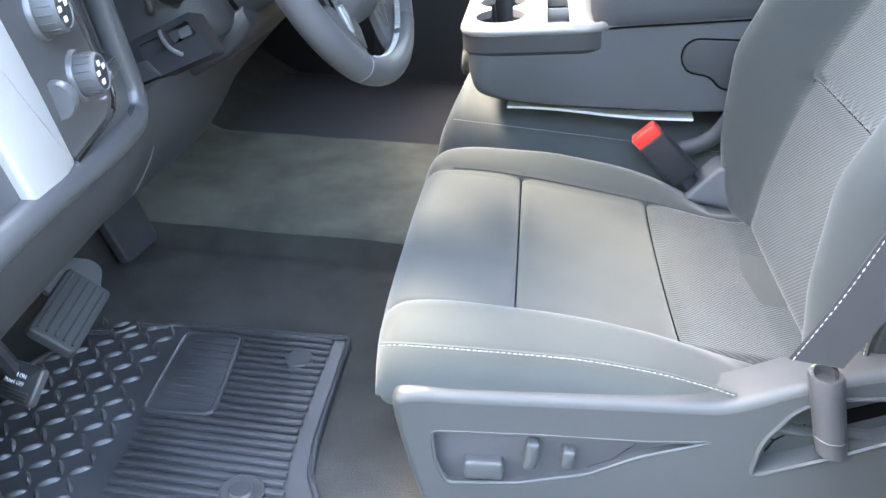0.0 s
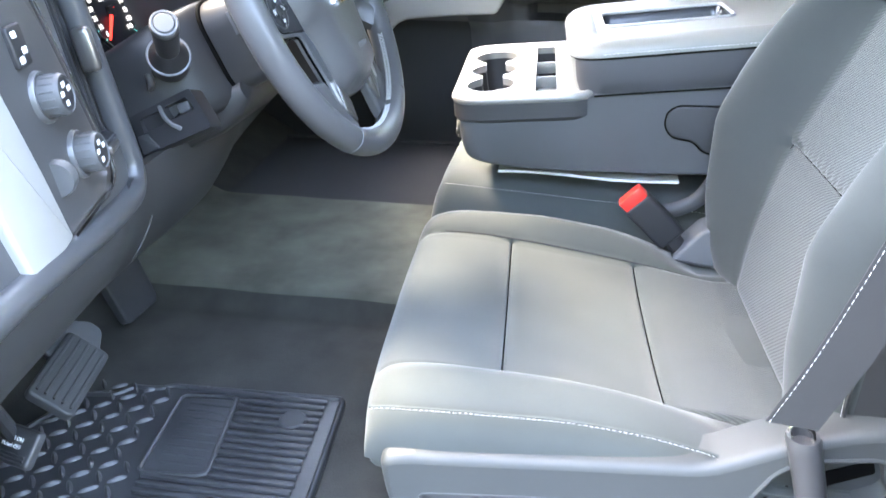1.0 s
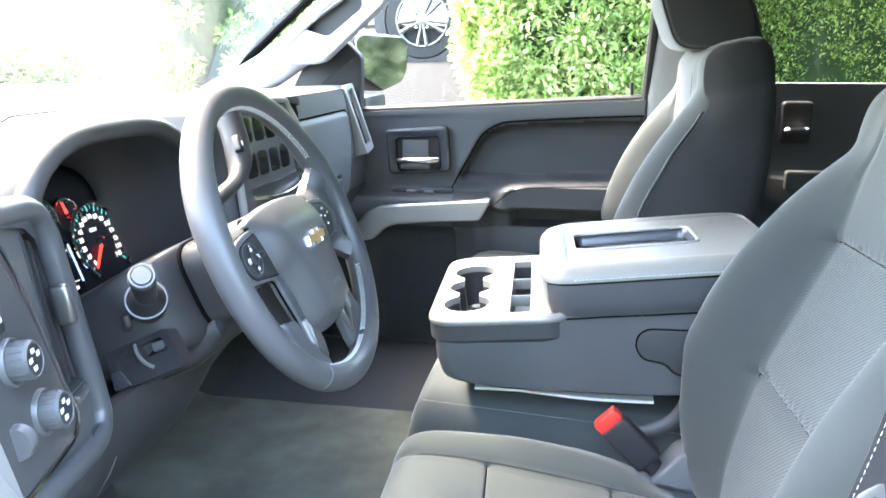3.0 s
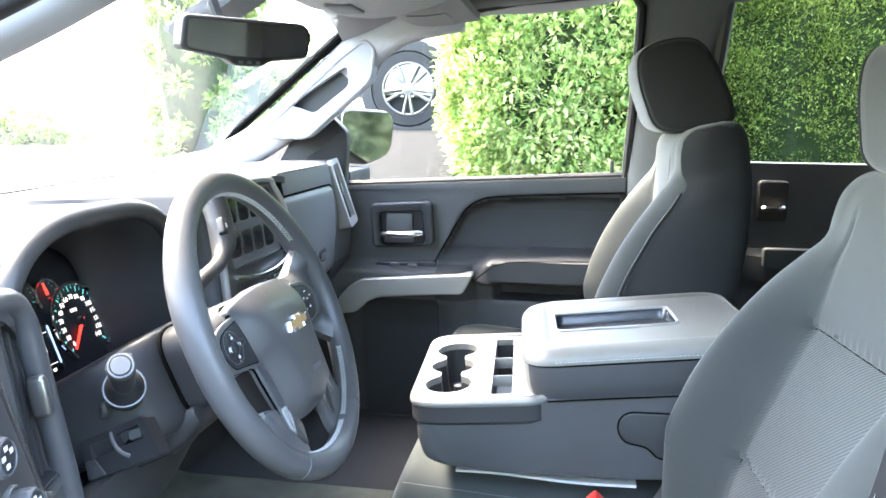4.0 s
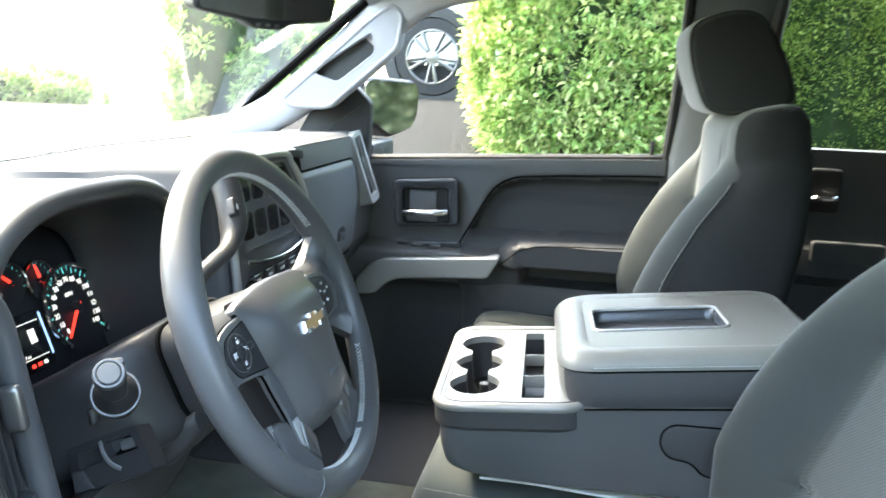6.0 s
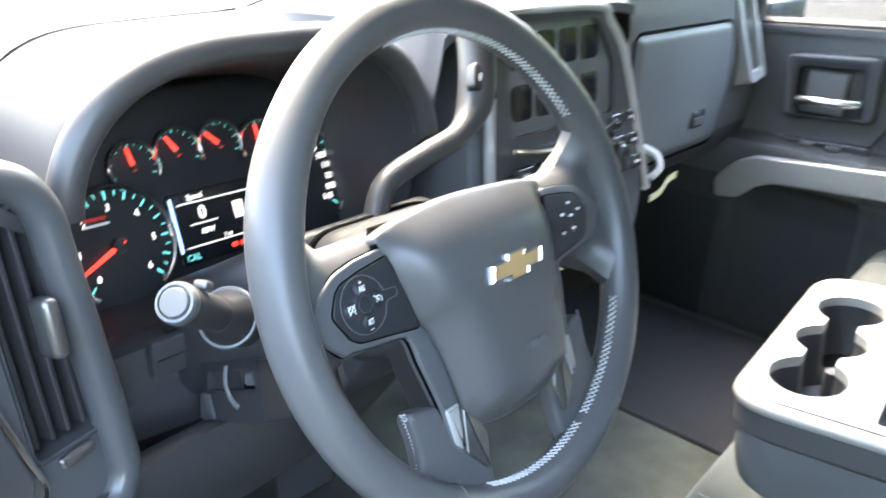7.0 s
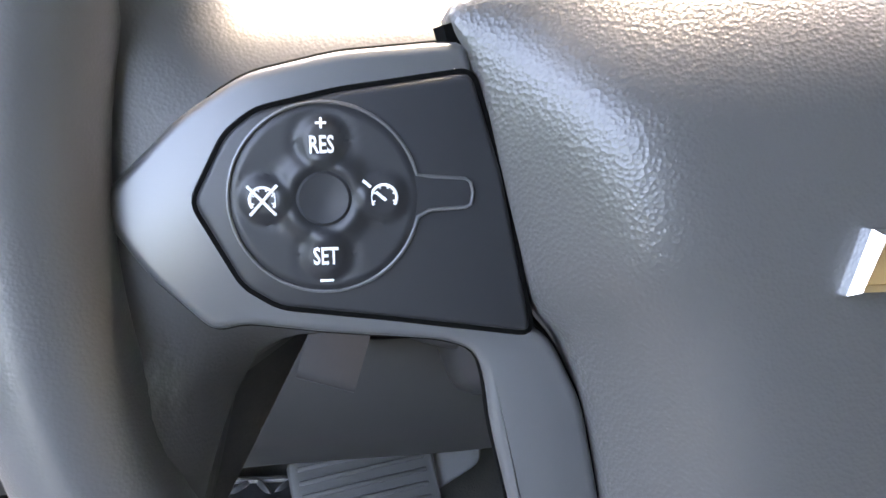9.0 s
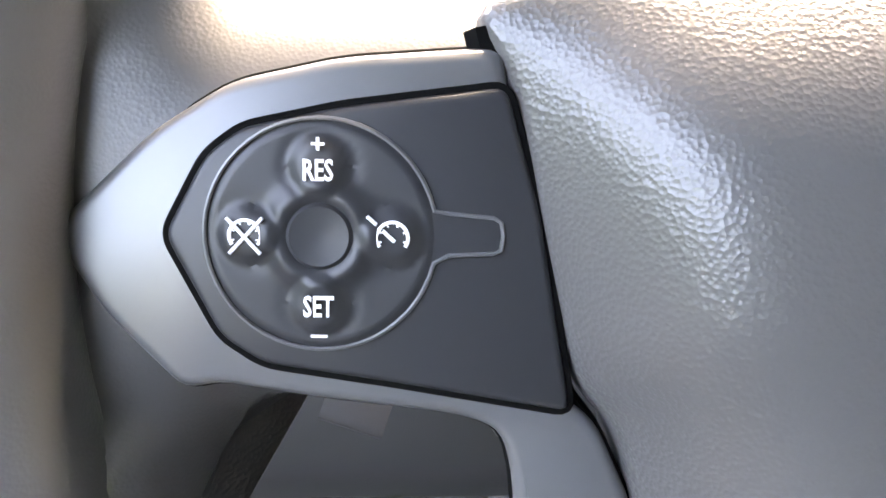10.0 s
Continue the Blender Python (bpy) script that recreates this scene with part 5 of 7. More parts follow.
part("bright_line", tube([BZ @ Vector((p.x, p.y, 0.002)) for p in spline([Vector((*q, 0)) for q in bzs([(-0.778, 0.657), (-0.761, 0.628), (-0.741, 0.565), (-0.7225, 0.502), (-0.7155, 0.476), (-0.726, 0.462), (-0.750, 0.4575), (-0.832, 0.456)])], 6, False)], 0.0023, 6), M["chrome"], bez, "bright metal line")
for a, b in (bz(-0.800, 0.560), bz(-0.772, 0.504)):
    km = on_bezel((a, b), 0.002)
    k = part("light_knob", turned([(0.0165, 0.001), (0.0168, 0.004), (0.0162, 0.0165), (0.0150, 0.0190), (0.0140, 0.0192), (0.0134, 0.0180), (0.001, 0.0178)], km, 32), M["body"], bez, "ribbed grey light knob")
    part("knob_ring", turned([(0.0170, 0.0005), (0.0178, 0.0030), (0.0196, 0.0032), (0.0206, 0.0014), (0.0210, -0.002)], km, 36), M["spoke"], k, "satin ring round the knob")
    part("knob_face", turned([(0.0134, 0.0175), (0.0130, 0.0184), (0.0005, 0.0184)], km, 24), M["black"], k)
    for i in range(16):
        w = radians(22.5 * i)
        part("knob_rib", box((0.0166, 0, 0.0100), (0.0012, 0.0016, 0.0120), 0.0003, 1, km @ pose(0, 0, 0, 0, 0, math.degrees(w))), M["body"], k)
    for i in range(4):
        part("knob_mark", box((0.0075 * math.cos(i * 1.3 + 0.4), 0.0075 * math.sin(i * 1.3 + 0.4), 0.0187), (0.0055, 0.004, 0.0008), 0.0002, m=km), M["print"], k)
part("dimmer_wheel", turned([(0.003, -0.006), (0.014, -0.006), (0.015, 0.0), (0.014, 0.006), (0.003, 0.006)], on_bezel(bz(-0.822, 0.502), 0.001) @ pose(0, 0, 0, 0, 90, 0), 24), M["spoke"], bez)
part("cargo_switch", slab(rrect(0.026, 0.032, 0.004), 0.008, 0.002, on_bezel(bz(-0.812, 0.602), 0.005)), M["black"], bez, "black rocker switch")
for k in ((-0.005, 0.009), (0.004, -0.004), (-0.005, -0.010)):
    part("switch_mark", slab(rrect(0.008, 0.005, 0.001, k), 0.001, 0.0003, on_bezel(bz(-0.812, 0.602), 0.0056)), M["print"], bez)
part("end_trim", slab(rounded(bzs([(-0.835, 0.457), (-0.846, 0.516), (-0.857, 0.562), (-0.880, 0.655), (-0.950, 0.655), (-0.921, 0.506), (-0.912, 0.463), (-0.899, 0.452)]), 0.005, 4), 0.016, 0.004, BZ @ Matrix.Translation((0, 0, 0.004))), M["satin"], bez, "bright satin end trim")

# centre stack
stack = thing("centre_stack", "centre stack with touch screen in a silver frame", "centre stack", (-0.2, -0.05, 0.4))
KM = basis((-0.192, -0.055, 0.60), (0, 1, 0), Vector((-0.12, 0, 1)).normalized(), Vector((1, 0, 0.12)).normalized())
s_out = rounded([(-0.155, 0.135), (0.085, 0.135), (0.150, 0.075), (0.225, -0.13), (0.205, -0.20), (-0.175, -0.20)], 0.03, 6)
part("stack_body", slab(s_out, 0.10, 0.012, KM @ Matrix.Translation((0, 0, -0.006))), M["dash"], stack)
s_in = rounded([(-0.114, 0.114), (0.066, 0.114), (0.108, 0.060), (0.108, -0.006), (-0.114, -0.006)], 0.010, 5)
part("screen_frame", plate(rounded([(-0.140, 0.127), (0.070, 0.127), (0.132, 0.068), (0.205, -0.125), (0.150, -0.128), (0.112, -0.030), (-0.118, -0.030), (-0.118, -0.10), (-0.155, -0.10)], 0.012, 5), [s_in], 0.012, KM @ Matrix.Translation((0, 0, 0.006))), M["bezel"], stack, "dark screen surround")
for line in ([(-0.146, 0.118), (-0.150, 0.03), (-0.156, -0.11)], [(-0.136, 0.127), (0.060, 0.127), (0.095, 0.108), (0.132, 0.066), (0.170, -0.030), (0.206, -0.128)]):
    part("frame_bar", tube([KM @ p for p in spline([Vector((*q, 0.006)) for q in line], 6, False)], 0.0065, 10), M["satin"], stack, "satin silver bar")
part("touch_screen", slab(s_in, 0.01, 0.001, KM @ Matrix.Translation((0, 0, 0.001))), M["touch"], stack, "glossy touch screen with dark tiles")
for i in range(4):
    for k in (0.086, 0.030):
        part("screen_tile", slab(rrect(0.040, 0.040, 0.010, (-0.086 + 0.047 * i, k), 5), 0.001, 0.0003, KM @ Matrix.Translation((0, 0, 0.0016))), M["screen"], stack)
part("radio_trim", tube(spline([KM @ Vector(q) for q in ((-0.118, -0.018, 0.010), (-0.06, -0.027, 0.014), (0.0, -0.030, 0.016), (0.06, -0.027, 0.014), (0.112, -0.018, 0.010))], 6, False), 0.0034, 8), M["chrome"], stack, "bright curved trim below the screen")
part("radio_trim", tube(spline([KM @ Vector(q) for q in ((-0.122, -0.082, 0.010), (-0.06, -0.092, 0.014), (0.0, -0.095, 0.016), (0.06, -0.092, 0.014), (0.130, -0.082, 0.010))], 6, False), 0.0030, 8), M["chrome"], stack)
for i in range(5):
    part("radio_key", slab(rrect(0.034, 0.018, 0.004, (-0.092 + 0.045 * i, -0.050)), 0.006, 0.002, KM @ Matrix.Translation((0, 0, 0.011))), M["gloss"], stack)
    part("key_mark", slab(rrect(0.014, 0.004, 0.001, (-0.092 + 0.045 * i, -0.050)), 0.001, 0.0003, KM @ Matrix.Translation((0, 0, 0.0118))), M["print"], stack)
for k in (-0.115, 0.108):
    part("radio_knob", turned([(0.018, 0.0), (0.017, 0.018), (0.014, 0.020), (0.001, 0.019)], KM @ Matrix.Translation((k, -0.064, 0.006)), 24), M["gloss"], stack)
for i in range(6):
    part("climate_key", slab(rrect(0.040, 0.022, 0.004, (-0.118 + 0.048 * i, -0.120)), 0.006, 0.002, KM @ Matrix.Translation((0, 0, 0.000))), M["gloss"], stack)
    part("key_mark", slab(rrect(0.014, 0.004, 0.001, (-0.118 + 0.048 * i, -0.120)), 0.001, 0.0003, KM @ Matrix.Translation((0, 0, 0.0008))), M["print"], stack)
for k in (-0.11, 0.0, 0.11):
    part("climate_knob", turned([(0.022, 0.0), (0.021, 0.018), (0.018, 0.020), (0.001, 0.019)], KM @ Matrix.Translation((k, -0.168, -0.004)), 24), M["gloss"], stack)
    part("knob_ring", turned([(0.024, 0.002), (0.025, 0.000), (0.024, -0.004)], KM @ Matrix.Translation((k, -0.168, 0.0)), 24), M["chrome"], stack)
solid("cable_plug", tube(spline([(-0.255, 0.300, 0.488), (-0.225, 0.292, 0.482), (-0.215, 0.286, 0.465), (-0.225, 0.280, 0.448)], 6, False), 0.006, 8), M["print"], "white cable tag hanging at the centre stack", "cable")

solid("paper_tag", sheet(lambda u, v: (-0.215 + 0.004 * math.sin(6 * u), 0.268 + 0.09 * u, 0.412 + 0.022 * u + 0.012 * v), lin(0, 1, 8), lin(0, 1, 2), 0.001, (-1, 0, 0)), M["yellow"], "narrow pale yellow paper tag under the glovebox", "paper tag")
for a, b in ((0.112, -0.020), (0.150, -0.018), (0.124, -0.050), (0.160, -0.050), (0.136, -0.080), (0.172, -0.082)):
    part("side_key", slab(rrect(0.028, 0.020, 0.004, (a, b)), 0.008, 0.002, KM @ Matrix.Translation((0, 0, 0.010))), M["gloss"], stack)
    part("key_mark", slab(rrect(0.012, 0.004, 0.001, (a, b)), 0.001, 0.0003, KM @ Matrix.Translation((0, 0, 0.0108))), M["print"], stack)

# passenger side of the dashboard
def face(u, v):
    x0, z0 = lip(v)
    pts = [(0, x0, z0 - 0.010), (0.10, x0 + 0.006, z0 - 0.04), (0.45, -0.262, 0.575), (0.72, -0.272, 0.46), (0.86, -0.31, 0.395), (1, -0.42, 0.375)]
    return Vector((curve([(a, b) for a, b, _ in pts], u), v, curve([(a, c) for a, _, c in pts], u)))
face_bm = sheet(face, lin(0, 1, 40), lin(0.12, 0.80, 30))
# face is coloured near-black below the glovebox lid
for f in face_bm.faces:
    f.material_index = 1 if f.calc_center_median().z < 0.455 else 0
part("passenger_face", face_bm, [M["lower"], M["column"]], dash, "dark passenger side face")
def glove(u, v):
    y = 0.235 + 0.385 * v
    p = face(0.16 + 0.60 * u, y)
    e = min(u, 1 - u) * 0.23, min(v, 1 - v) * 0.40
    return p + Vector((0.010 * ease(0, 0.016, min(e)) - 0.002, 0, 0))
part("glove_lid", sheet(glove, lin(0, 1, 40), lin(0, 1, 50), 0.004, (-1, 0, 0)), M["glove"], dash, "grey upper glovebox lid")
rim = [(u, 0.0) for u in lin(0.06, 0.94, 12)] + [(1.0, v) for v in lin(0.04, 0.96, 16)] + [(u, 1.0) for u in lin(0.94, 0.06, 12)] + [(0.0, v) for v in lin(0.96, 0.04, 16)]
part("glove_line", tube([glove(u, v) + Vector((0.003, 0, 0)) for u, v in rim], 0.0026, 6, True), M["gap"], dash, "dark joint round the lid")
part("glove_key", slab(rrect(0.030, 0.014, 0.003), 0.004, 0.001, basis(face(0.62, 0.50) + Vector((0.0145, 0, -0.003)), (0, 1, 0), (0, 0, 1), (1, 0, 0))), M["lower"], dash)
part("glove_latch", slab(rrect(0.050, 0.032, 0.010), 0.02, 0.003, basis(face(0.62, 0.50) + Vector((0.012, 0, 0)), (0, 1, 0), (0, 0, 1), (1, 0, 0))), M["gloss"], dash, "small dark latch")
PU = Vector((-0.05, -0.030, 0.175)).normalized()
PX = Vector((0.0, 1, 0.17)).normalized()
PN = PX.cross(PU).normalized()
PV = basis((-0.272, 0.682, 0.638), PN.cross(PU) * -1, PU, PN)
part("side_vent", plate(rrect(0.068, 0.180, 0.012), [rrect(0.048, 0.150, 0.008, (0, 0.004))], 0.04, PV @ Matrix.Translation((0, 0, 0.020))), M["satin"], dash, "satin silver vent frame")
part("vent_back", slab(rrect(0.056, 0.170, 0.008), 0.004, 0.001, PV @ Matrix.Translation((0, 0, -0.010))), M["black"], dash)
for i in range(3):
    part("vent_slat", box((-0.014 + 0.014 * i, 0.006, 0.004), (0.003, 0.156, 0.016), 0.001, m=PV), M["dash"], dash)
part("vent_tab", box((0, 0.01, 0.014), (0.008, 0.03, 0.010), 0.003, m=PV), M["steel"], dash)

# ---- steering wheel ----
TH = radians(24)
WM = basis((-0.020, -0.424, 0.586), (0, 1, 0), (-math.sin(TH), 0, math.cos(TH)), (math.cos(TH), 0, math.sin(TH)))
wheel = thing("steering_wheel", "dark leather steering wheel with four spokes and satin trim", "steering wheel", WM.translation)
MM = 0.001
def W(a, b, c=0.0):
    return WM @ Vector((a * MM, b * MM, c * MM))

R, RA, RC = 0.183, 0.0158, 0.0170
rings = []
for i in range(120):
    a = 2 * math.pi * i / 120
    grip = 1 + 0.10 * math.exp(-((abs((a - math.pi / 2 + math.pi) % (2 * math.pi) - math.pi) - 1.15) / 0.3) ** 2)
    er = Vector((math.cos(a), math.sin(a), 0))
    rings.append([WM @ (er * (R + RA * grip * math.cos(t)) + Vector((0, 0, RC * grip * math.sin(t)))) for t in (2 * math.pi * j / 24 for j in range(24))])
part("rim", loft(rings, closed=True), M["leather"], wheel, "dark leather wrapped rim")
for deg in (37, 143, -57, 237):
    a = radians(deg)
    er = Vector((math.cos(a), math.sin(a), 0))
    part("rim_seam", tube([WM @ (er * (R + (RA * 1.01) * math.cos(t)) + Vector((0, 0, RC * 1.01 * math.sin(t)))) for t in lin(0, 2 * math.pi, 25)[:-1]], 0.0007, 5, True), M["lower"], wheel)
# cross stitching on the inner side of the rim
for d0, d1 in ((30, 106), (-68, -29), (-112, -72)):
    n = int((d1 - d0) * 0.62)
    thread = None
    for flipped in (0, 1):
        path = []
        for i in range(n + 1):
            a = radians(d0 + (d1 - d0) * i / n)
            t = 3.10 if (i + flipped) % 2 else 2.74
            er = Vector((math.cos(a), math.sin(a), 0))
            path.append(WM @ (er * (R + (RA + 0.0012) * math.cos(t)) + Vector((0, 0, (RC + 0.0012) * math.sin(t)))))
        line = tube(path, 0.0008, 4)
        thread = add(thread, line) if thread else line
    part("stitching", thread, M["thread"], wheel, "white cross stitching")

# spokes: soft bodies from hub to rim
for sgn in (-1, 1):
    def left(u, v, sgn=sgn):
        # u: 0 at the rim, 1 at the hub; v: -1 below, 1 above; the skin flows off the rim in a wide fillet
        top = 41 + 48 * (1 - ease(0, 0.5, u)) ** 1.6
        bot = -34 - 52 * (1 - ease(0, 0.5, u)) ** 1.6
        b = (top + bot) / 2 + v * (top - bot) / 2
        a0 = -math.sqrt(183.0 ** 2 - b * b) + 2
        a = a0 + (-82 - a0) * u
        c = 17.0 * (1 - ease(-0.02, 0.09 + 0.25 * ease(24, 50, abs(b + 1)), u)) - 1.8 + 3 * ease(0.5, 1, u) * max(v, 0) - 15 * max(v, 0) ** 3.2 * ease(0.05, 0.4, u) - 22 * max(-v, 0) ** 2.2 * ease(0.02, 0.35, u)
        return W(a if sgn < 0 else -a - 8 * u, b, c)
    part("spoke", sheet(left, lin(0, 1, 30), lin(-1, 1, 40), 0.012, tuple(WM.to_3x3() @ Vector((0, 0, -1)))), M["leather"], wheel)

# airbag cover
PAD = [(-99, 38), (-96, 26), (-91, 4), (-84, -22), (-76, -34), (-70, -56), (-64, -92), (-56, -112), (-30, -120), (0, -121), (26, -120), (56, -112), (64, -92), (69, -56), (73, -34), (78, -20), (82, 4), (84, 26), (87, 38), (60, 45), (25, 48), (-5, 49.5), (-35, 49), (-72, 45)]
pad_out = spline([(x * MM, y * MM) for x, y in PAD], 4)
pc = Vector((-0.005, -0.02))
pad_a, pad_d = np.array(pad_out), np.roll(np.array(pad_out), -1, 0) - np.array(pad_out)
pad_m = pad_a + pad_d / 2
pad_sides = [(pad_m[:, 1] > 0.036), (pad_m[:, 0] < -0.045) & (pad_m[:, 1] <= 0.036), (pad_m[:, 0] > 0.035) & (pad_m[:, 1] <= 0.036), (pad_m[:, 1] < -0.108)]
def pad_c(p):
    """How far the cover stands proud at a point of the wheel's plane: a flat face that rolls off towards each edge."""
    q = np.array((p.x, p.y)) - pad_a
    k = np.clip((q * pad_d).sum(1) / (pad_d * pad_d).sum(1), 0, 1)
    d = np.sqrt(((q - pad_d * k[:, None]) ** 2).sum(1)) * 1000
    h = 26.0
    for side, wide in zip(pad_sides, (30, 23, 23, 16)):
        s = float(d[side].min()) / wide
        h *= s / (1 + s ** 4) ** 0.25
    return (1.0 + h) * 0.001
rings = [[WM @ Vector((p.x, p.y, -0.012)) for p in shrink(pad_out, 0.0)]]
for f, d in ((1.0, -0.004), (0.995, -0.0015), (0.985, 0.0), (0.96, 0.0004)):
    rings.append([WM @ Vector((*(pc + (p - pc) * f), pad_c(pc + (p - pc) * f) + d - 0.002)) for p in pad_out])
for f in lin(0.92, 0.03, 26):
    q = [pc + (p - pc) * f for p in pad_out]
    rings.append([WM @ Vector((*p, pad_c(p) - 0.0016)) for p in q])
part("airbag_cover", loft(rings), M["pad"], wheel, "grained dark airbag cover", 60)

# hub behind the cover
part("hub", slab([(p.x, p.y) for p in shrink(pad_out, 0.004)], 0.05, 0.01, WM @ Matrix.Translation((0, 0, -0.012))), M["black"], wheel)
gap = [(-100, 34), (-98, 26), (-93, 4), (-87, -23), (-79, -36), (-73, -56)]
part("cover_gap", tube([W(a, b, -3.5) for a, b in spline(gap, 5, False)], 0.0028, 6), M["gap"], wheel)

# switch pods
POD = [(-96, 31), (-122, 29), (-140, 25), (-153, 17), (-171, 0), (-162, -14), (-149, -27), (-135, -29), (-104, -33.5), (-92, -36), (-83, -46), (-76, -70), (-66, -112), (-58, -146), (-48, -146), (-58, -112), (-70, -62), (-78, -36), (-87, -27), (-93, 4)]
INNER = [(-95.5, 24.5), (-122, 21), (-138, 17.5), (-144, 13), (-151, 0), (-142, -17), (-135, -21.5), (-113, -24.5), (-83.5, -29), (-89.5, 4)]
def flip(pts, sgn):
    return [((x if sgn < 0 else -x - 8) * MM, y * MM) for x, y in pts]
for sgn in (-1, 1):
    pod_out = [Vector(p) for p in rounded(flip(POD[:7] + [(-143, -25.5), (-126, -28), (-102, -30.5), (-95, -33), (-93, -40), (-92, -50), (-88, -68), (-84, -86), (-82, -116), (-74, -127), (-65.5, -100), (-66.5, -92), (-68, -68), (-72, -46), (-79, -31), (-87, -25), (-93, 4)], sgn), 0.004, 4)]
    part("trim_gap", slab(shrink(pod_out, -0.0006), 0.003, 0.0006, WM @ Matrix.Translation((0, 0, -0.0024))), M["gap"], wheel)
    part("spoke_trim", slab(pod_out, 0.010, 0.0022, WM @ Matrix.Translation((0, 0, 0.0005))), M["spoke"], wheel, "satin grey switch surround and lower spoke")
    arm = [Vector(p) for p in rounded(flip([(-113, -80), (-90, -84), (-64, -97), (-50, -112), (-46, -123), (-46, -158), (-52, -174), (-96, -160), (-124, -134), (-112, -122), (-110, -100)], sgn), 0.010, 5)]
    part("lower_spoke", slab(arm, 0.013, 0.005, WM @ Matrix.Translation((0, 0, -0.003)), 0.002), M["leather"], wheel, "leather wrapped lower spoke")
    part("spoke_wedge", slab(rounded(flip([(-65, -96), (-51, -112), (-47, -123), (-54, -147), (-72, -127)], sgn), 0.003, 4), 0.008, 0.002, WM @ Matrix.Translation((0, 0, 0.0012))), M["steel"], wheel, "satin wedge beside the cover")
    part("spoke_blade", slab(rounded(flip([(-82.5, -90), (-67.5, -90), (-73.5, -124), (-81, -116)], sgn), 0.003, 4), 0.006, 0.003, WM @ Matrix.Translation((0, 0, 0.0022))), M["satin"], wheel, "bright satin blade")
    thread = None
    for k in (0, 1):
        run = spline(flip([(-113.5, -80), (-111, -92), (-110, -105), (-111, -117), (-116, -126)], sgn), 5, False)
        line = tube([WM @ Vector((p.x + (0.0022 if (i + k) % 2 else -0.0008) * (-sgn), p.y, -0.006 - (0.003 if (i + k) % 2 == 0 else 0))) for i, p in enumerate(run)], 0.00058, 4)
        thread = add(thread, line) if thread else line
    part("stitching", thread, M["thread"], wheel, "white cross stitching")
    inner = [Vector(p) for p in rounded(flip(INNER, sgn), 0.0025, 4)]
    part("pod_gap", slab(shrink(inner, -0.0011), 0.004, 0.0004, WM @ Matrix.Translation((0, 0, 0.0008))), M["gap"], wheel)
    part("switch_plate", slab(inner, 0.004, 0.0012, WM @ Matrix.Translation((0, 0, 0.0018))), M["keys"], wheel, "dark grey switch plate")

# cruise pad with four raised keys
PM = WM @ Matrix.Translation((-0.1252, 0.0003, 0.0018)) @ Matrix.Diagonal((0.97, 0.97, 1, 1))
ring_path = [Vector((0.0195 * math.cos(a), 0.0195 * math.sin(a), 0.0003)) for a in lin(radians(13), radians(347), 48)]
nub = [(0.0215, -0.0030), (0.0290, -0.0026), (0.0302, -0.0020), (0.0306, 0.0004), (0.0302, 0.0026), (0.0290, 0.0034), (0.0215, 0.0040)]
# paler satin on this ring stands in for the highlight along the groove
part("pad_groove", tube([PM @ p for p in ring_path] + [PM @ Vector((x, y, 0.0003)) for x, y in nub], 0.00036, 6, True), M["spoke"], wheel, "moulded ring with its edge highlight put in the colour")
def dish(r):
    h = 0.0006
    h += 0.0016 * math.exp(-((r - 0.0072) / 0.0022) ** 2) - 0.0008 * math.exp(-(r / 0.0045) ** 2)
    return h
prof = [(r, dish(r)) for r in lin(0.0186, 0.0003, 26)]
def key_pad():
    rings = []
    for r in lin(0.0190, 0.0003, 34):
        ring = []
        for j in range(72):
            a = 2 * math.pi * j / 72
            x, y = r * math.cos(a), r * math.sin(a)
            h = dish(r)
            for kx, ky in ((0, 0.0118), (0, -0.0118), (-0.0122, 0), (0.0122, 0)):
                q = math.hypot(x - kx, y - ky)
                h += 0.0012 * ease(0.0056, 0.0028, q) - 0.0003 * math.exp(-((q - 0.0056) / 0.0008) ** 2)
            ring.append(PM @ Vector((x, y, h * ease(0.0192, 0.0178, r))))
        rings.append(ring)
    return loft(rings)
part("cruise_pad", key_pad(), M["keys"], wheel, "round cruise control pad with raised keys")
part("centre_key", turned([(0.0056, 0.0003), (0.0056, 0.0013), (0.0050, 0.0019), (0.0030, 0.0016), (0.0003, 0.0014)], PM, 32), M["keys"], wheel)
lettering("key_text", "RES", 0.0041, PM @ Matrix.Translation((0, 0.0108, 0.0026)) @ Matrix.Diagonal((0.80, 1.2, 1, 1)), M["print"], wheel)
lettering("key_text", "+", 0.0042, PM @ Matrix.Translation((0, 0.0150, 0.0023)), M["print"], wheel)
lettering("key_text", "SET", 0.0041, PM @ Matrix.Translation((0, -0.0118, 0.0026)) @ Matrix.Diagonal((0.80, 1.2, 1, 1)), M["print"], wheel)
lettering("key_text", "_", 0.0050, PM @ Matrix.Translation((0, -0.0148, 0.0020)), M["print"], wheel)
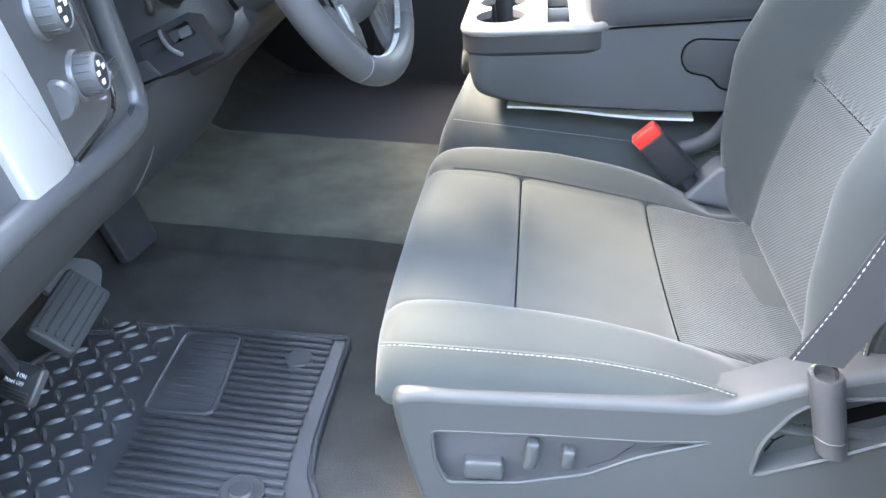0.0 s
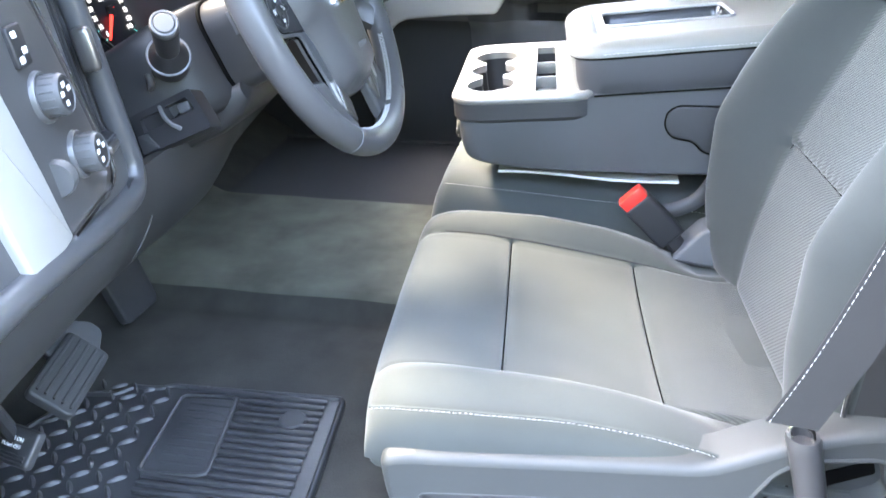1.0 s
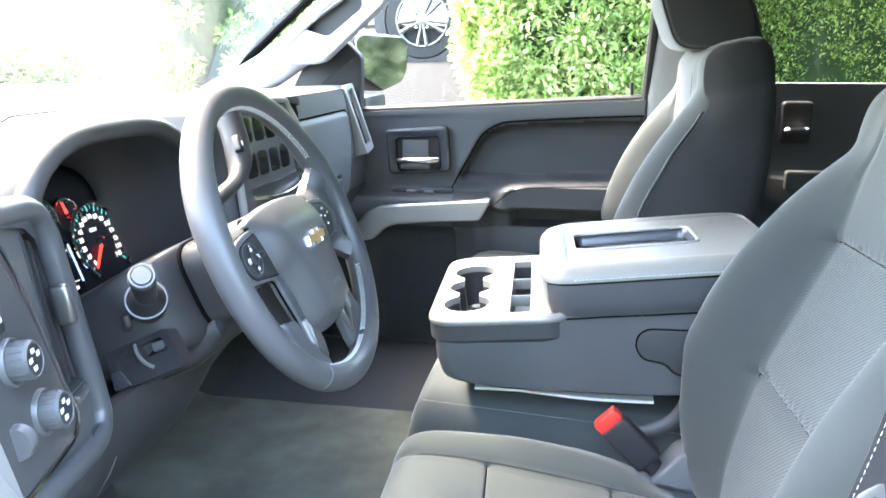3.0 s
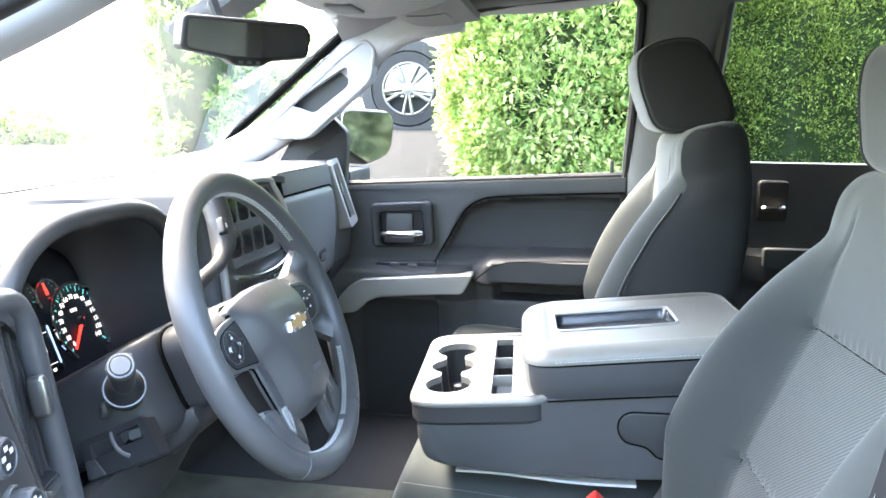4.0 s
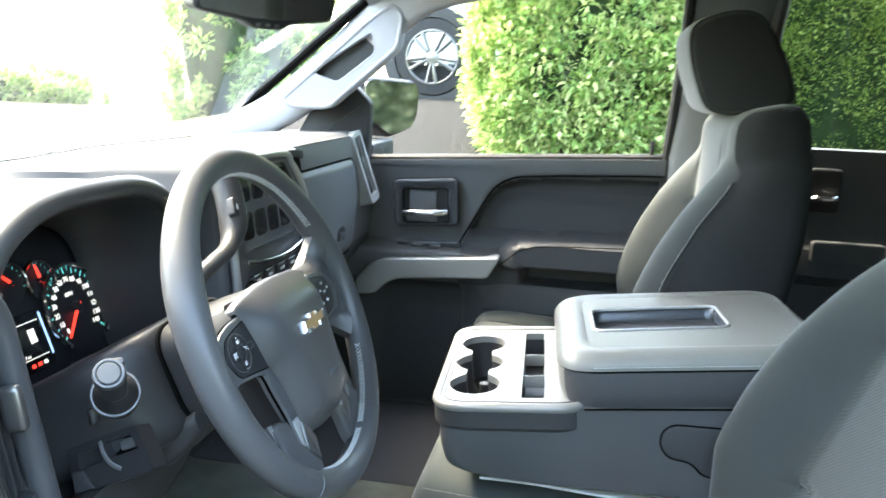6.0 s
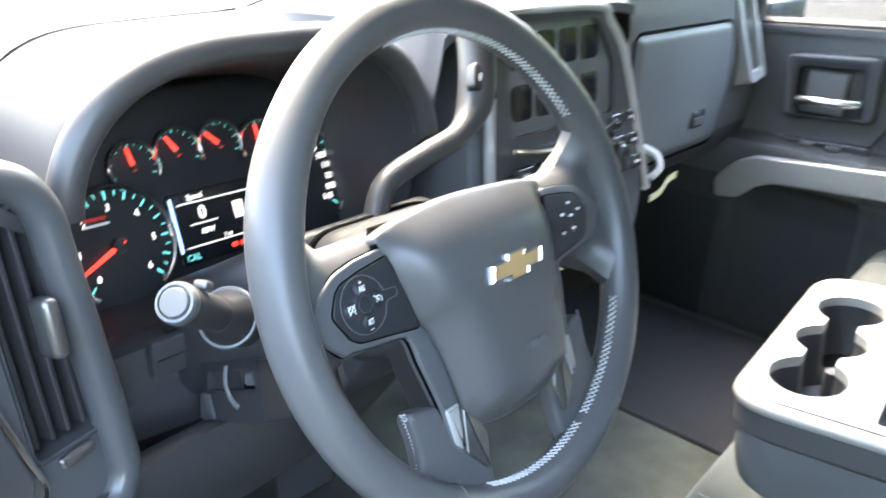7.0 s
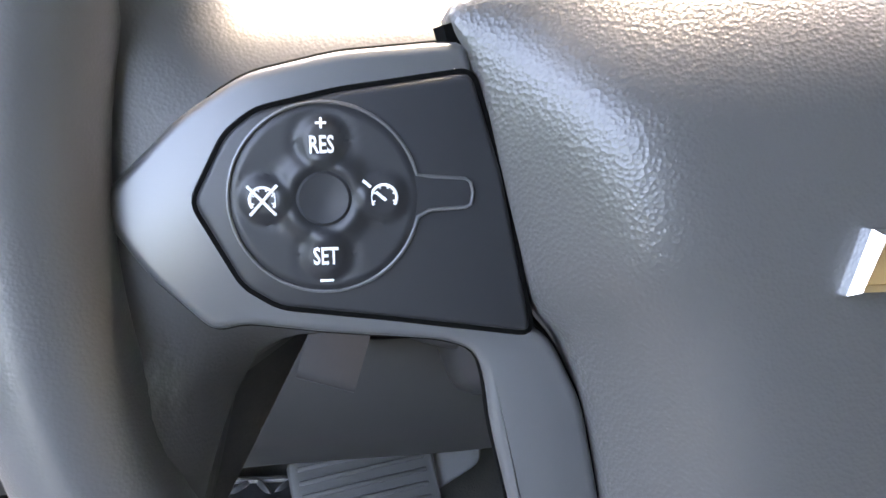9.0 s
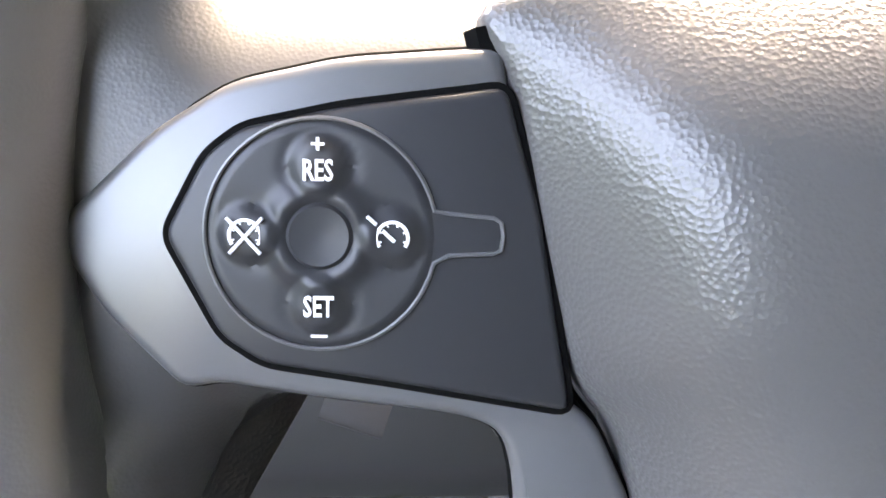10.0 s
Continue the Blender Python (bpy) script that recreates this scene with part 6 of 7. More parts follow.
def dial_icon(c, cross):
    arc = [PM @ Vector((c[0] + 0.0026 * math.cos(a), c[1] + 0.0026 * math.sin(a), 0.0020)) for a in lin(radians(-35), radians(215), 20)]
    bm = tube(arc, 0.00032, 5)
    for a in lin(radians(-20), radians(200), 6):
        bm = add(bm, tube([PM @ Vector((c[0] + q * math.cos(a), c[1] + q * math.sin(a), 0.0020)) for q in (0.0019, 0.0027)], 0.0002, 4))
    lines = [((-0.003, 0.003), (0.0026, -0.003)), ((0.003, 0.003), (-0.0026, -0.003))] if cross else [((-0.0042, 0.0036), (-0.0026, 0.0022)), ((-0.0016, 0.0012), (0.0004, -0.0006))]
    for p, q in lines:
        bm = add(bm, tube([PM @ Vector((c[0] + p[0], c[1] + p[1], 0.0022)), PM @ Vector((c[0] + q[0], c[1] + q[1], 0.0022))], 0.00034, 5))
    return bm
part("key_icon", dial_icon((-0.0122, 0), True), M["print"], wheel, "white crossed speed dial symbol")
part("key_icon", dial_icon((0.0122, 0), False), M["print"], wheel, "white speed dial symbol")
# keys of the other pod
for kx, ky in ((0, 0.011), (0, -0.011), (-0.012, 0.003), (0.012, 0.003), (-0.016, -0.012), (0, 0.0)):
    p = WM @ Matrix.Translation((0.1165 + kx, 0.001 + ky, 0.0022))
    part("audio_key", slab(rrect(0.008, 0.006, 0.002), 0.003, 0.001, p), M["gloss"], wheel)
    part("key_mark", slab(rrect(0.005, 0.0022, 0.0006), 0.0006, 0.0002, p @ Matrix.Translation((0, 0, 0.0007))), M["print"], wheel)

# emblem: a plain bevelled bar badge
EM = WM @ Matrix.Translation((0.001, -0.0115, 0.0268))
bow = [(-32, -6), (-28, 6), (-11, 6), (-9.5, 10), (12, 10), (11, 6), (32, 6), (28, -6), (11, -6), (9.5, -10), (-12, -10), (-11, -6)]
bow = [(x * MM, y * MM) for x, y in bow]
inner_bow = [(x * (1 - 0.0030 / 0.032), math.copysign(max(abs(y) - 0.0021, 0.001), y)) for x, y in bow]
ridge = [((a[0] + b[0]) / 2, (a[1] + b[1]) / 2) for a, b in zip(bow, inner_bow)]
part("badge_rim", loft([[EM @ Vector((p[0] * k, p[1] * k, z)) for p in ring] for ring, k, z in ((bow, 1.02, -0.004), (bow, 1.0, 0.0004), (ridge, 1.0, 0.0026), (inner_bow, 1.0, 0.0008))], cap=False), M["chrome"], wheel, "bevelled chrome rim of the badge", 5)
part("badge", plate(inner_bow, [], 0.002, EM @ Matrix.Translation((0, 0, 0.0010))), M["gold"], wheel, "gold badge", 5)
lettering("cover_text", "AIRBAG", 0.0085, WM @ Matrix.Translation((0.003, -0.072, 0.0264)), M["lower"], wheel, "moulded letters on the cover", 0.0004)

# ---- steering column, stalks ----
column = thing("steering_column", "black steering column shroud with indicator stalk", "steering column", (-0.2, -0.424, 0.50))
crings = []
for d, w0, w1, top_b, low_b in ((0.030, 0.040, 0.040, 0.026, -0.040), (0.031, 0.066, 0.066, 0.038, -0.054), (0.040, 0.072, 0.072, 0.043, -0.060), (0.116, 0.076, 0.076, 0.044, -0.066)):
    crings.append([WM @ Vector((p.x, p.y, -d)) for p in rounded([(-w0, low_b), (w1, low_b), (w1, top_b), (-w0, top_b)], 0.034, 7)])
part("shroud", loft(crings), M["column"], column, "dark inner column shroud")
crings = []
for d, w0, w1, top_b, low_b in ((0.112, 0.070, 0.070, 0.040, -0.060), (0.113, 0.081, 0.081, 0.044, -0.067), (0.116, 0.088, 0.086, 0.047, -0.070), (0.124, 0.097, 0.092, 0.048, -0.071),
                                (0.138, 0.112, 0.102, 0.048, -0.072), (0.158, 0.126, 0.114, 0.046, -0.072), (0.190, 0.132, 0.122, 0.042, -0.072), (0.26, 0.133, 0.124, 0.036, -0.070)):
    crings.append([WM @ Vector((p.x, p.y, -d)) for p in rounded([(-w0, low_b), (w1, low_b), (w1, top_b), (-w0, top_b)], 0.026, 7)])
part("outer_shroud", loft(crings), M["column"], column, "dark flared column cover")
belly = [[WM @ Vector((p.x, p.y, -d)) for p in rounded([(-w, lo), (w, lo), (w, -0.050), (-w, -0.050)], 0.016, 6)] for d, w, lo in ((0.100, 0.060, -0.062), (0.104, 0.078, -0.074), (0.120, 0.086, -0.086), (0.150, 0.090, -0.096), (0.250, 0.092, -0.100))]
part("lower_shroud", loft(belly), M["column"], column, "dark underside of the column")
SF = WM @ basis((-0.1395, -0.053, -0.160), (0, 0, 1), Vector((0.31, 0.95, 0)).normalized(), Vector((-0.95, 0.31, 0)).normalized())
box_out = rounded([(-0.054, -0.025), (0.040, -0.025), (0.039, -0.016), (0.030, 0.023), (-0.056, 0.021)], 0.004, 4)
slot_a = rounded([(-0.044, -0.002), (-0.016, -0.002), (-0.016, 0.014), (-0.044, 0.013)], 0.002, 3)
slot_b = rounded([(-0.008, -0.001), (0.028, 0.000), (0.022, 0.016), (-0.008, 0.015)], 0.002, 3)
part("cubby_face", plate(box_out, [slot_a, slot_b], 0.022, SF), M["black"], column, "dark switch box below the stalk")
part("cubby_back", slab(shrink([Vector(p) for p in box_out], 0.003), 0.010, 0.001, SF @ Matrix.Translation((0, 0, -0.012))), M["gap"], column)
part("cubby_slide", tube(spline([SF @ Vector(q) for q in ((-0.013, 0.018, 0.001), (-0.010, 0.006, 0.0035), (-0.004, -0.006, 0.003), (0.004, -0.014, 0.000))], 5, False), 0.0026, 8, flat=0.6), M["lower"], column, "grey curved slide")
part("cubby_key", slab(rrect(0.016, 0.011, 0.003, (0.012, 0.008)), 0.006, 0.002, SF @ Matrix.Translation((0, 0, -0.005))), M["body"], column)
part("cubby_cheek", slab(rounded([(-0.054, -0.024), (-0.030, -0.024), (-0.040, -0.004), (-0.053, -0.003)], 0.002, 3), 0.003, 0.001, SF @ Matrix.Translation((0, 0, 0.002))), M["stalk"], column)
part("ring_seam", tube([WM @ Vector((p.x, p.y, -0.1115)) for p in rounded([(-0.078, -0.066), (0.078, -0.066), (0.078, 0.044), (-0.078, 0.044)], 0.034, 7)], 0.0028, 6, True), M["gap"], column)
part("ignition_mark", slab(rrect(0.004, 0.026, 0.001), 0.002, 0.0006, WM @ basis((-0.0765, 0.010, -0.075), (0, 0, 1), (0, 1, 0), (-1, 0, 0))), M["knob"], column, "small bright slot on the shroud")
SZ = Vector((-0.40, 0.70, -0.53)).normalized()
SX = SZ.cross(Vector((0, 0, 1))).normalized()
SK = basis((-0.100, -0.633, 0.588), SX, SZ.cross(SX), SZ)
part("indicator_stalk", turned([(0.0105, 0.0015), (0.0132, 0.003), (0.0138, 0.012), (0.0130, 0.0130), (0.0128, 0.036), (0.0122, 0.055), (0.0110, 0.110)], SK), M["column"], column, "dark indicator stalk with round end")
part("stalk_rim", turned([(0.0104, 0.0012), (0.0110, -0.0006), (0.0126, -0.0006), (0.0136, 0.0012), (0.0140, 0.006), (0.0136, 0.008)], SK), M["spoke"], column, "grey ring round the button")
part("stalk_cap", turned([(0.0005, -0.0016), (0.0090, -0.0014), (0.0102, 0.0003), (0.0104, 0.003)], SK), M["knob"], column, "pale grey push button")
part("stalk_boot", turned([(0.0125, 0.062), (0.0160, 0.070), (0.0190, 0.076), (0.0206, 0.081), (0.0206, 0.105)], SK), M["black"], column, "black round stalk boot")
part("stalk_ring", tube([SK @ Vector((0.0214 * math.cos(a), 0.0214 * math.sin(a), 0.082)) for a in lin(0, 2 * math.pi, 41)[:-1]], 0.0016, 6, True), M["spoke"], column)
part("stalk_nub", box((0.006, -0.0150, 0.022), (0.010, 0.006, 0.012), 0.002, m=SK), M["spoke"], column)
part("tilt_lever", tube(spline([W(-122, -14, -178), W(-136, -14, -170), W(-142, -10, -162), W(-142, 0, -160)], 5, False), lambda s: 0.0036 + 0.001 * s, 10), M["stalk"], column, "grey tilt lever")
lever = spline([W(6, 38, -118), W(26, 68, -112), W(66, 82, -100), (W(112, 93, -95)), W(142, 114, -92), W(158, 146, -90), W(168, 178, -90), W(171, 192, -90)], 7, False)
part("shift_lever", tube(lever, lambda s: 0.0125 + 0.0075 * ease(0.42, 0.62, s) - 0.010 * ease(0.95, 1.0, s), 16, flat=0.85), M["column"], column, "dark curved column gear lever")
LK = WM @ basis((0.150, 0.134, -0.0745), Vector((0.88, -0.47, 0)), Vector((0.47, 0.88, 0)), (0, 0, 1))
key = part("lever_key", slab(rrect(0.034, 0.026, 0.004), 0.010, 0.003, LK), M["black"], column, "black shift rocker")
for k in (-0.010, 0.0, 0.010):
    part("lever_mark", slab(rrect(0.0035, 0.0075, 0.001, (k, 0)), 0.0006, 0.0002, LK @ Matrix.Translation((0, 0, 0.0005))), M["print"], key)

# ---- pedals and mat ----
brake = thing("brake_pedal", "worn black brake pedal on a grey arm", "pedal", (-0.40, -0.55, 0.05))
BP = basis((-0.358, -0.560, 0.108), Vector((0.16, -0.98, -0.08)).normalized(), Vector((-0.72, -0.17, 0.67)).normalized(), Vector((0.67, 0.05, 0.74)).normalized())
part("pad", slab(rrect(0.130, 0.066, 0.010), 0.014, 0.004, BP), M["latch"], brake, "ribbed rubber pad")
for i in range(5):
    part("pad_rib", box((0, -0.024 + 0.012 * i, 0.001), (0.112, 0.004, 0.004), 0.001, m=BP), M["latch"], brake)
part("foot_plate", slab(rounded([(0.020, -0.020), (-0.060, -0.022), (-0.108, -0.006), (-0.112, 0.014), (-0.070, 0.066), (-0.030, 0.078), (-0.010, 0.030)], 0.010, 5), 0.008, 0.003, BP @ Matrix.Translation((0, 0, -0.010))), M["body"], brake, "broad flat grey arm")
part("arm", tube(spline([BP @ Vector((-0.045, 0.062, -0.014)), (-0.43, -0.50, 0.22), (-0.46, -0.48, 0.36)], 6, False), 0.014, 8, flat=0.5), M["stalk"], brake)
park = thing("parking_brake_pedal", "black parking brake pedal with white lettering", "pedal", (-0.32, -0.74, 0.10))
PP = basis((-0.297, -0.744, 0.142), Vector((0.97, -0.24, 0.0)).normalized(), Vector((0.17, 0.69, 0.70)).normalized(), Vector((-0.168, -0.679, 0.714)).normalized()) @ Matrix.Scale(0.76, 4)
part("pad", slab(rrect(0.064, 0.056, 0.008), 0.014, 0.005, PP, 0.003), M["rubber"], park)
lettering("pedal_text", "PUSH ON", 0.0085, PP @ Matrix.Translation((-0.006, 0.010, 0.0036)), M["print"], park)
lettering("pedal_text", "PUSH OFF", 0.0085, PP @ Matrix.Translation((-0.006, -0.001, 0.0038)), M["print"], park)
for k in (-0.012, -0.017, -0.022):
    part("pad_rib", box((0, k, 0.003), (0.052, 0.0025, 0.003), 0.0008, m=PP), M["rubber"], park)
part("arm", tube([PP @ Vector((0, 0.0, -0.012)), (-0.34, -0.72, 0.17), (-0.42, -0.70, 0.30)], 0.010, 8), M["black"], park)
gas = thing("accelerator_pedal", "tall black accelerator pedal hinged at the floor", "pedal", (-0.46, -0.25, 0.0))
part("plate", slab(rounded([(-0.050, -0.005), (0.045, -0.005), (0.050, 0.15), (0.035, 0.24), (-0.035, 0.24), (-0.055, 0.12)], 0.014), 0.016, 0.005, basis((-0.440, -0.250, 0.018), Vector((0.05, 1, 0)).normalized(), Vector((-0.33, 0, 0.94)).normalized(), Vector((0.94, 0, 0.33)).normalized())), M["rubber"], gas)

mat = thing("floor_mat", "black rubber floor mat with ribs and diamond tread", "floor mat", (-0.2, -0.62, 0.01))
MATZ = 0.0105
MT = Matrix.Translation((0, 0, MATZ))
outline = rounded([(-0.017, -0.430), (-0.150, -0.437), (-0.285, -0.442), (-0.300, -0.452), (-0.345, -0.455), (-0.36, -0.478), (-0.41, -0.485), (-0.455, -0.60), (-0.46, -0.80), (0.05, -0.80), (0.035, -0.735), (0.012, -0.700), (0.000, -0.640)], 0.014, 5)
part("base", slab(outline, 0.009, 0.003, MT), M["rubber"], mat)
part("raised_edge", tube([MT @ Vector((p.x, p.y, 0.001)) for p in shrink([Vector(q) for q in outline], 0.004)], 0.004, 8, True), M["rubber"], mat)
def bound(y):
    return -0.258 + 0.14 * (-0.483 - y)
for i in range(24):
    y = -0.450 - 0.0142 * i
    x0 = bound(y) + 0.004
    x1 = curve([(-0.80, 0.010), (-0.70, -0.018), (-0.64, -0.026), (-0.44, -0.040)], y) - 0.0015 * (i % 2)
    spans = [(x0, x1)]
    if -0.628 < y < -0.462:
        spans = [(-0.166 + 0.14 * (-0.483 - y), x1)]
    for a, b in spans:
        part("rib", box(((a + b) / 2, y, MATZ + 0.003), (b - a, 0.0074, 0.007), 0.002), M["rubber"], mat)
part("heel_panel", slab(rounded([(-0.254, -0.472), (-0.176, -0.466), (-0.150, -0.622), (-0.236, -0.630)], 0.012), 0.003, 0.0015, MT @ Matrix.Translation((0, 0, 0.003))), M["rubber"], mat, "smooth heel panel")
part("heel_rim", tube([MT @ Vector((p.x, p.y, 0.0045)) for p in rounded([(-0.258, -0.468), (-0.174, -0.462), (-0.146, -0.624), (-0.238, -0.634)], 0.014)], 0.0032, 8, True), M["rubber"], mat)
for i in range(9):
    part("panel_line", box((-0.205 + 0.0019 * i, -0.482 - 0.0155 * i, MATZ + 0.0032), (0.066, 0.006, 0.0016), 0.0006), M["rubber"], mat)
part("round_boss", turned([(0.0005, 0.007), (0.018, 0.007), (0.020, 0.005), (0.020, 0.0)], Matrix.Translation((-0.076, -0.497, MATZ)), 24), M["rubber"], mat)
part("mat_hook", turned([(0.0005, 0.012), (0.012, 0.012), (0.014, 0.009), (0.022, 0.010), (0.026, 0.007), (0.026, 0.0)], Matrix.Translation((-0.058, -0.742, MATZ)), 28), M["rubber"], mat)
def tread(c, turn):
    rings = []
    for s in lin(-1, 1, 7):
        w = 0.0036 * (1 - s * s) ** 0.6 + 0.0004
        rings.append([Vector((s * 0.0135, q * w, 0.0050 * (1 - q * q) * (1 - s * s) ** 0.5)) for q in (-1, -0.5, 0, 0.5, 1)])
    return put(loft(rings, loop=False), Matrix.Translation((c[0], c[1], MATZ)) @ pose(0, 0, 0, 0, 0, turn))
for i in range(16):
    for j in range(13):
        x, y = -0.445 + 0.0265 * j, -0.460 - 0.0232 * i
        turn = 38 if (i + j) % 2 else -52
        if x < bound(y) - 0.018 and x > -0.45 + 0.3 * max(0, y + 0.60) and y > -0.79:
            part("tread", tread((x, y), turn), M["rubber"], mat)

mat_two = thing("floor_mat", "plain black rubber mat in the passenger footwell", "floor mat", (-0.3, 0.5, 0.01))
out_two = rounded([(-0.60, 0.275), (0.02, 0.275), (0.02, 0.735), (-0.60, 0.735)], 0.04, 6)
part("base", slab(out_two, 0.012, 0.004, Matrix.Translation((0, 0, 0.014))), M["underside"], mat_two)
part("raised_edge", tube([Vector((p.x, p.y, 0.016)) for p in shrink([Vector(q) for q in out_two], 0.006)], 0.006, 8, True), M["underside"], mat_two)

# ---- mirror, visor, overhead console ----
mirror = thing("rear_view_mirror", "black framed rear-view mirror on a stalk", "mirror", (-0.25, 0.0, 1.05))
nrm = Vector((0.74, -0.66, -0.12)).normalized()
xr = Vector((0.66, 0.74, 0.0)).normalized()
up = nrm.cross(xr) * -1 if nrm.cross(xr).z < 0 else nrm.cross(xr)
RM = basis((-0.222, 0.005, 0.965), xr, up, xr.cross(up))
m_out = rounded([(-0.122, -0.022), (-0.116, 0.036), (0.108, 0.036), (0.122, 0.020), (0.116, -0.024), (0.04, -0.034), (0.026, -0.044), (-0.026, -0.044), (-0.04, -0.034)], 0.012, 5)
part("housing", slab(m_out, 0.035, 0.006, RM, 0.0), M["black"], mirror)
part("mirror_glass", plate(rounded([(-0.112, -0.018), (-0.108, 0.029), (0.102, 0.029), (0.112, 0.017), (0.107, -0.020), (0.03, -0.028), (-0.03, -0.028)], 0.008, 5), [], 0.002, RM @ Matrix.Translation((0, 0, 0.0012))), M["mirror"], mirror, "mirror glass")
for k in (-0.016, 0.0, 0.016):
    part("mirror_key", slab(rrect(0.008, 0.005, 0.001, (k, -0.037)), 0.001, 0.0004, RM @ Matrix.Translation((0, 0, 0.0012))), M["knob"], mirror)
br = [(-0.255, 0.075, 1.085), (-0.268, 0.200, 1.078), (-0.318, 0.180, 1.040), (-0.355, 0.095, 1.012), (-0.398, 0.045, 0.984), (-0.372, 0.045, 1.004), (-0.325, 0.072, 1.040)]
part("bracket", loft([[Vector(p) + Vector((-0.006, 0, 0.008)) for p in br], [Vector(p) for p in br], [Vector(p) * 0.9 + Vector((-0.031, 0.0105, 0.103)) + Vector((0.010, 0, -0.014)) for p in br]]), M["body"], mirror, "dark sensor cover on the glass")
part("mirror_arm", tube(spline([RM @ Vector((0.0, 0.0, -0.03)), (-0.285, 0.03, 1.00), (-0.30, 0.03, 1.035)], 5, False), 0.010, 8), M["black"], mirror)
overhead = thing("overhead_console", "grey overhead console with reading lamp at the windscreen header", "overhead console", (0.0, 0.05, 1.15))
oh = []
for i in range(15):
    v = i / 14
    w = 0.17 * (1 - abs(2 * v - 1) ** 5) ** 0.4 + 0.02
    x = -0.235 + 0.52 * v
    low = curve([(-0.235, 1.090), (-0.21, 1.062), (-0.15, 1.036), (-0.05, 1.020), (0.05, 1.036), (0.12, 1.062), (0.20, 1.11), (0.285, 1.19)], x)
    high = roof_z(x, 0) + 0.02
    oh.append([Vector((x, 0.03 + p.x, p.y)) for p in rounded([(-w, high), (-w * 0.88, low), (w * 0.88, low), (w, high)], 0.035, 5)])
part("body", loft(oh), M["pillar"], overhead)
part("lamp", slab(rrect(0.05, 0.10, 0.01), 0.01, 0.003, basis((-0.06, 0.03, 1.017), (1, 0, 0), (0, -1, 0), (0, 0, -1))), M["knob"], overhead, "pale reading lamp")
for k in (0.02, 0.05):
    part("console_slot", box((k - 0.09, -0.125, 1.052 - k * 0.1), (0.10, 0.006, 0.006), 0.002), M["black"], overhead)
part("console_seam", tube([(x, -0.148, z) for x, z in ((-0.20, 1.068), (-0.05, 1.060), (0.08, 1.078), (0.17, 1.115))], 0.0025, 6), M["black"], overhead)
def visor(name, y0, y1, label):
    v = thing(name, label, "sun visor", ((-0.12), (y0 + y1) / 2, 1.10))
    rows = lambda u, w: Vector((-0.145 + 0.25 * u, y0 + (y1 - y0) * w, 1.094 - 0.036 * ease(0.0, 0.45, u) + 0.012 * ease(0.6, 1.0, u)))
    part("flap", sheet(rows, lin(0, 1, 10), lin(0, 1, 12), 0.018, (0, 0, 1)), M["liner"], v)
    if y0 > 0:
        part("flap_label", sheet(lambda u, w: rows(0.45 + 0.35 * u, 0.45 + 0.25 * w) + Vector((0, 0, -0.003)), lin(0, 1, 3), lin(0, 1, 3), 0.002, (0, 0, 1)), M["knob"], v)
visor("sun_visor", 0.25, 0.62, "grey passenger sun visor folded against the roof")
visor("sun_visor", -0.64, -0.20, "grey driver sun visor folded against the roof")
grab = thing("grab_handle", "pale grey grab handle on the passenger windscreen pillar", "handle", (-0.32, 0.67, 0.86))
g_out = rounded([(-0.468, 0.802), (-0.445, 0.782), (-0.345, 0.782), (-0.172, 0.930), (-0.160, 1.010), (-0.190, 1.035), (-0.245, 0.998)], 0.018, 5)
g_in = rounded([(-0.392, 0.868), (-0.324, 0.846), (-0.230, 0.918), (-0.236, 0.968)], 0.014, 5)
GH = basis((0, 0.655, 0), (1, 0, 0), (0, 0, 1), (0, -1, 0))
part("grip", plate(g_out, [g_in], 0.045, GH), M["pillar"], grab)
part("grip_edge", tube([GH @ Vector((p.x, p.y, -0.004)) for p in shrink(g_out, 0.004)], 0.0065, 10, True), M["pillar"], grab)
part("grip_inner", tube([GH @ Vector((p.x, p.y, -0.003)) for p in shrink(g_in, -0.002)], 0.0035, 8, True), M["pillar"], grab)
part("recess", slab(shrink(g_in, -0.004), 0.004, 0.001, GH @ Matrix.Translation((0, 0, -0.022))), M["shell"], grab)
outside = thing("side_mirror", "black outside mirror on the passenger door", "mirror", (-0.29, 1.0, 0.72))
om = basis((-0.288, 1.06, 0.780), Vector((0.50, 0.866, 0)).normalized(), (0, 0, 1), Vector((0.866, -0.50, 0)).normalized())
oo = rounded([(-0.118, 0.075), (-0.078, 0.088), (0.104, 0.082), (0.122, 0.05), (0.114, -0.025), (0.091, -0.062), (0.00, -0.088), (-0.110, -0.030)], 0.018, 5)
part("housing", slab(oo, 0.10, 0.02, om @ Matrix.Translation((0, 0, 0.0))), M["black"], outside)
part("mirror_glass", plate(shrink([Vector(p) for p in oo], 0.008), [], 0.003, om @ Matrix.Translation((0, 0, 0.002))), M["mirror"], outside, "mirror glass")
part("foot", box((-0.315, 0.92, 0.668), (0.09, 0.22, 0.05), 0.012), M["black"], outside)

# ---- outside ----
def ground_z(x, y):
    rise = (1.37 * ease(1.3, 6.2, y) + 0.012 * max(0, y - 6.2)) * (1 - 0.45 * ease(-1.5, -6.0, x))
    return -0.62 + rise + 0.012 * noise.noise((x * 0.9, y * 0.9, 0.0))
gx = [-400, -120, -60] + lin(-30, 20, 60) + [60, 120, 400]
gy = [-400, -120, -40] + lin(-14, 26, 60) + [60, 120, 400]
ground = sheet(lambda u, v: (u, v, ground_z(max(min(u, 40), -40), max(min(v, 40), -40))), gx, gy)
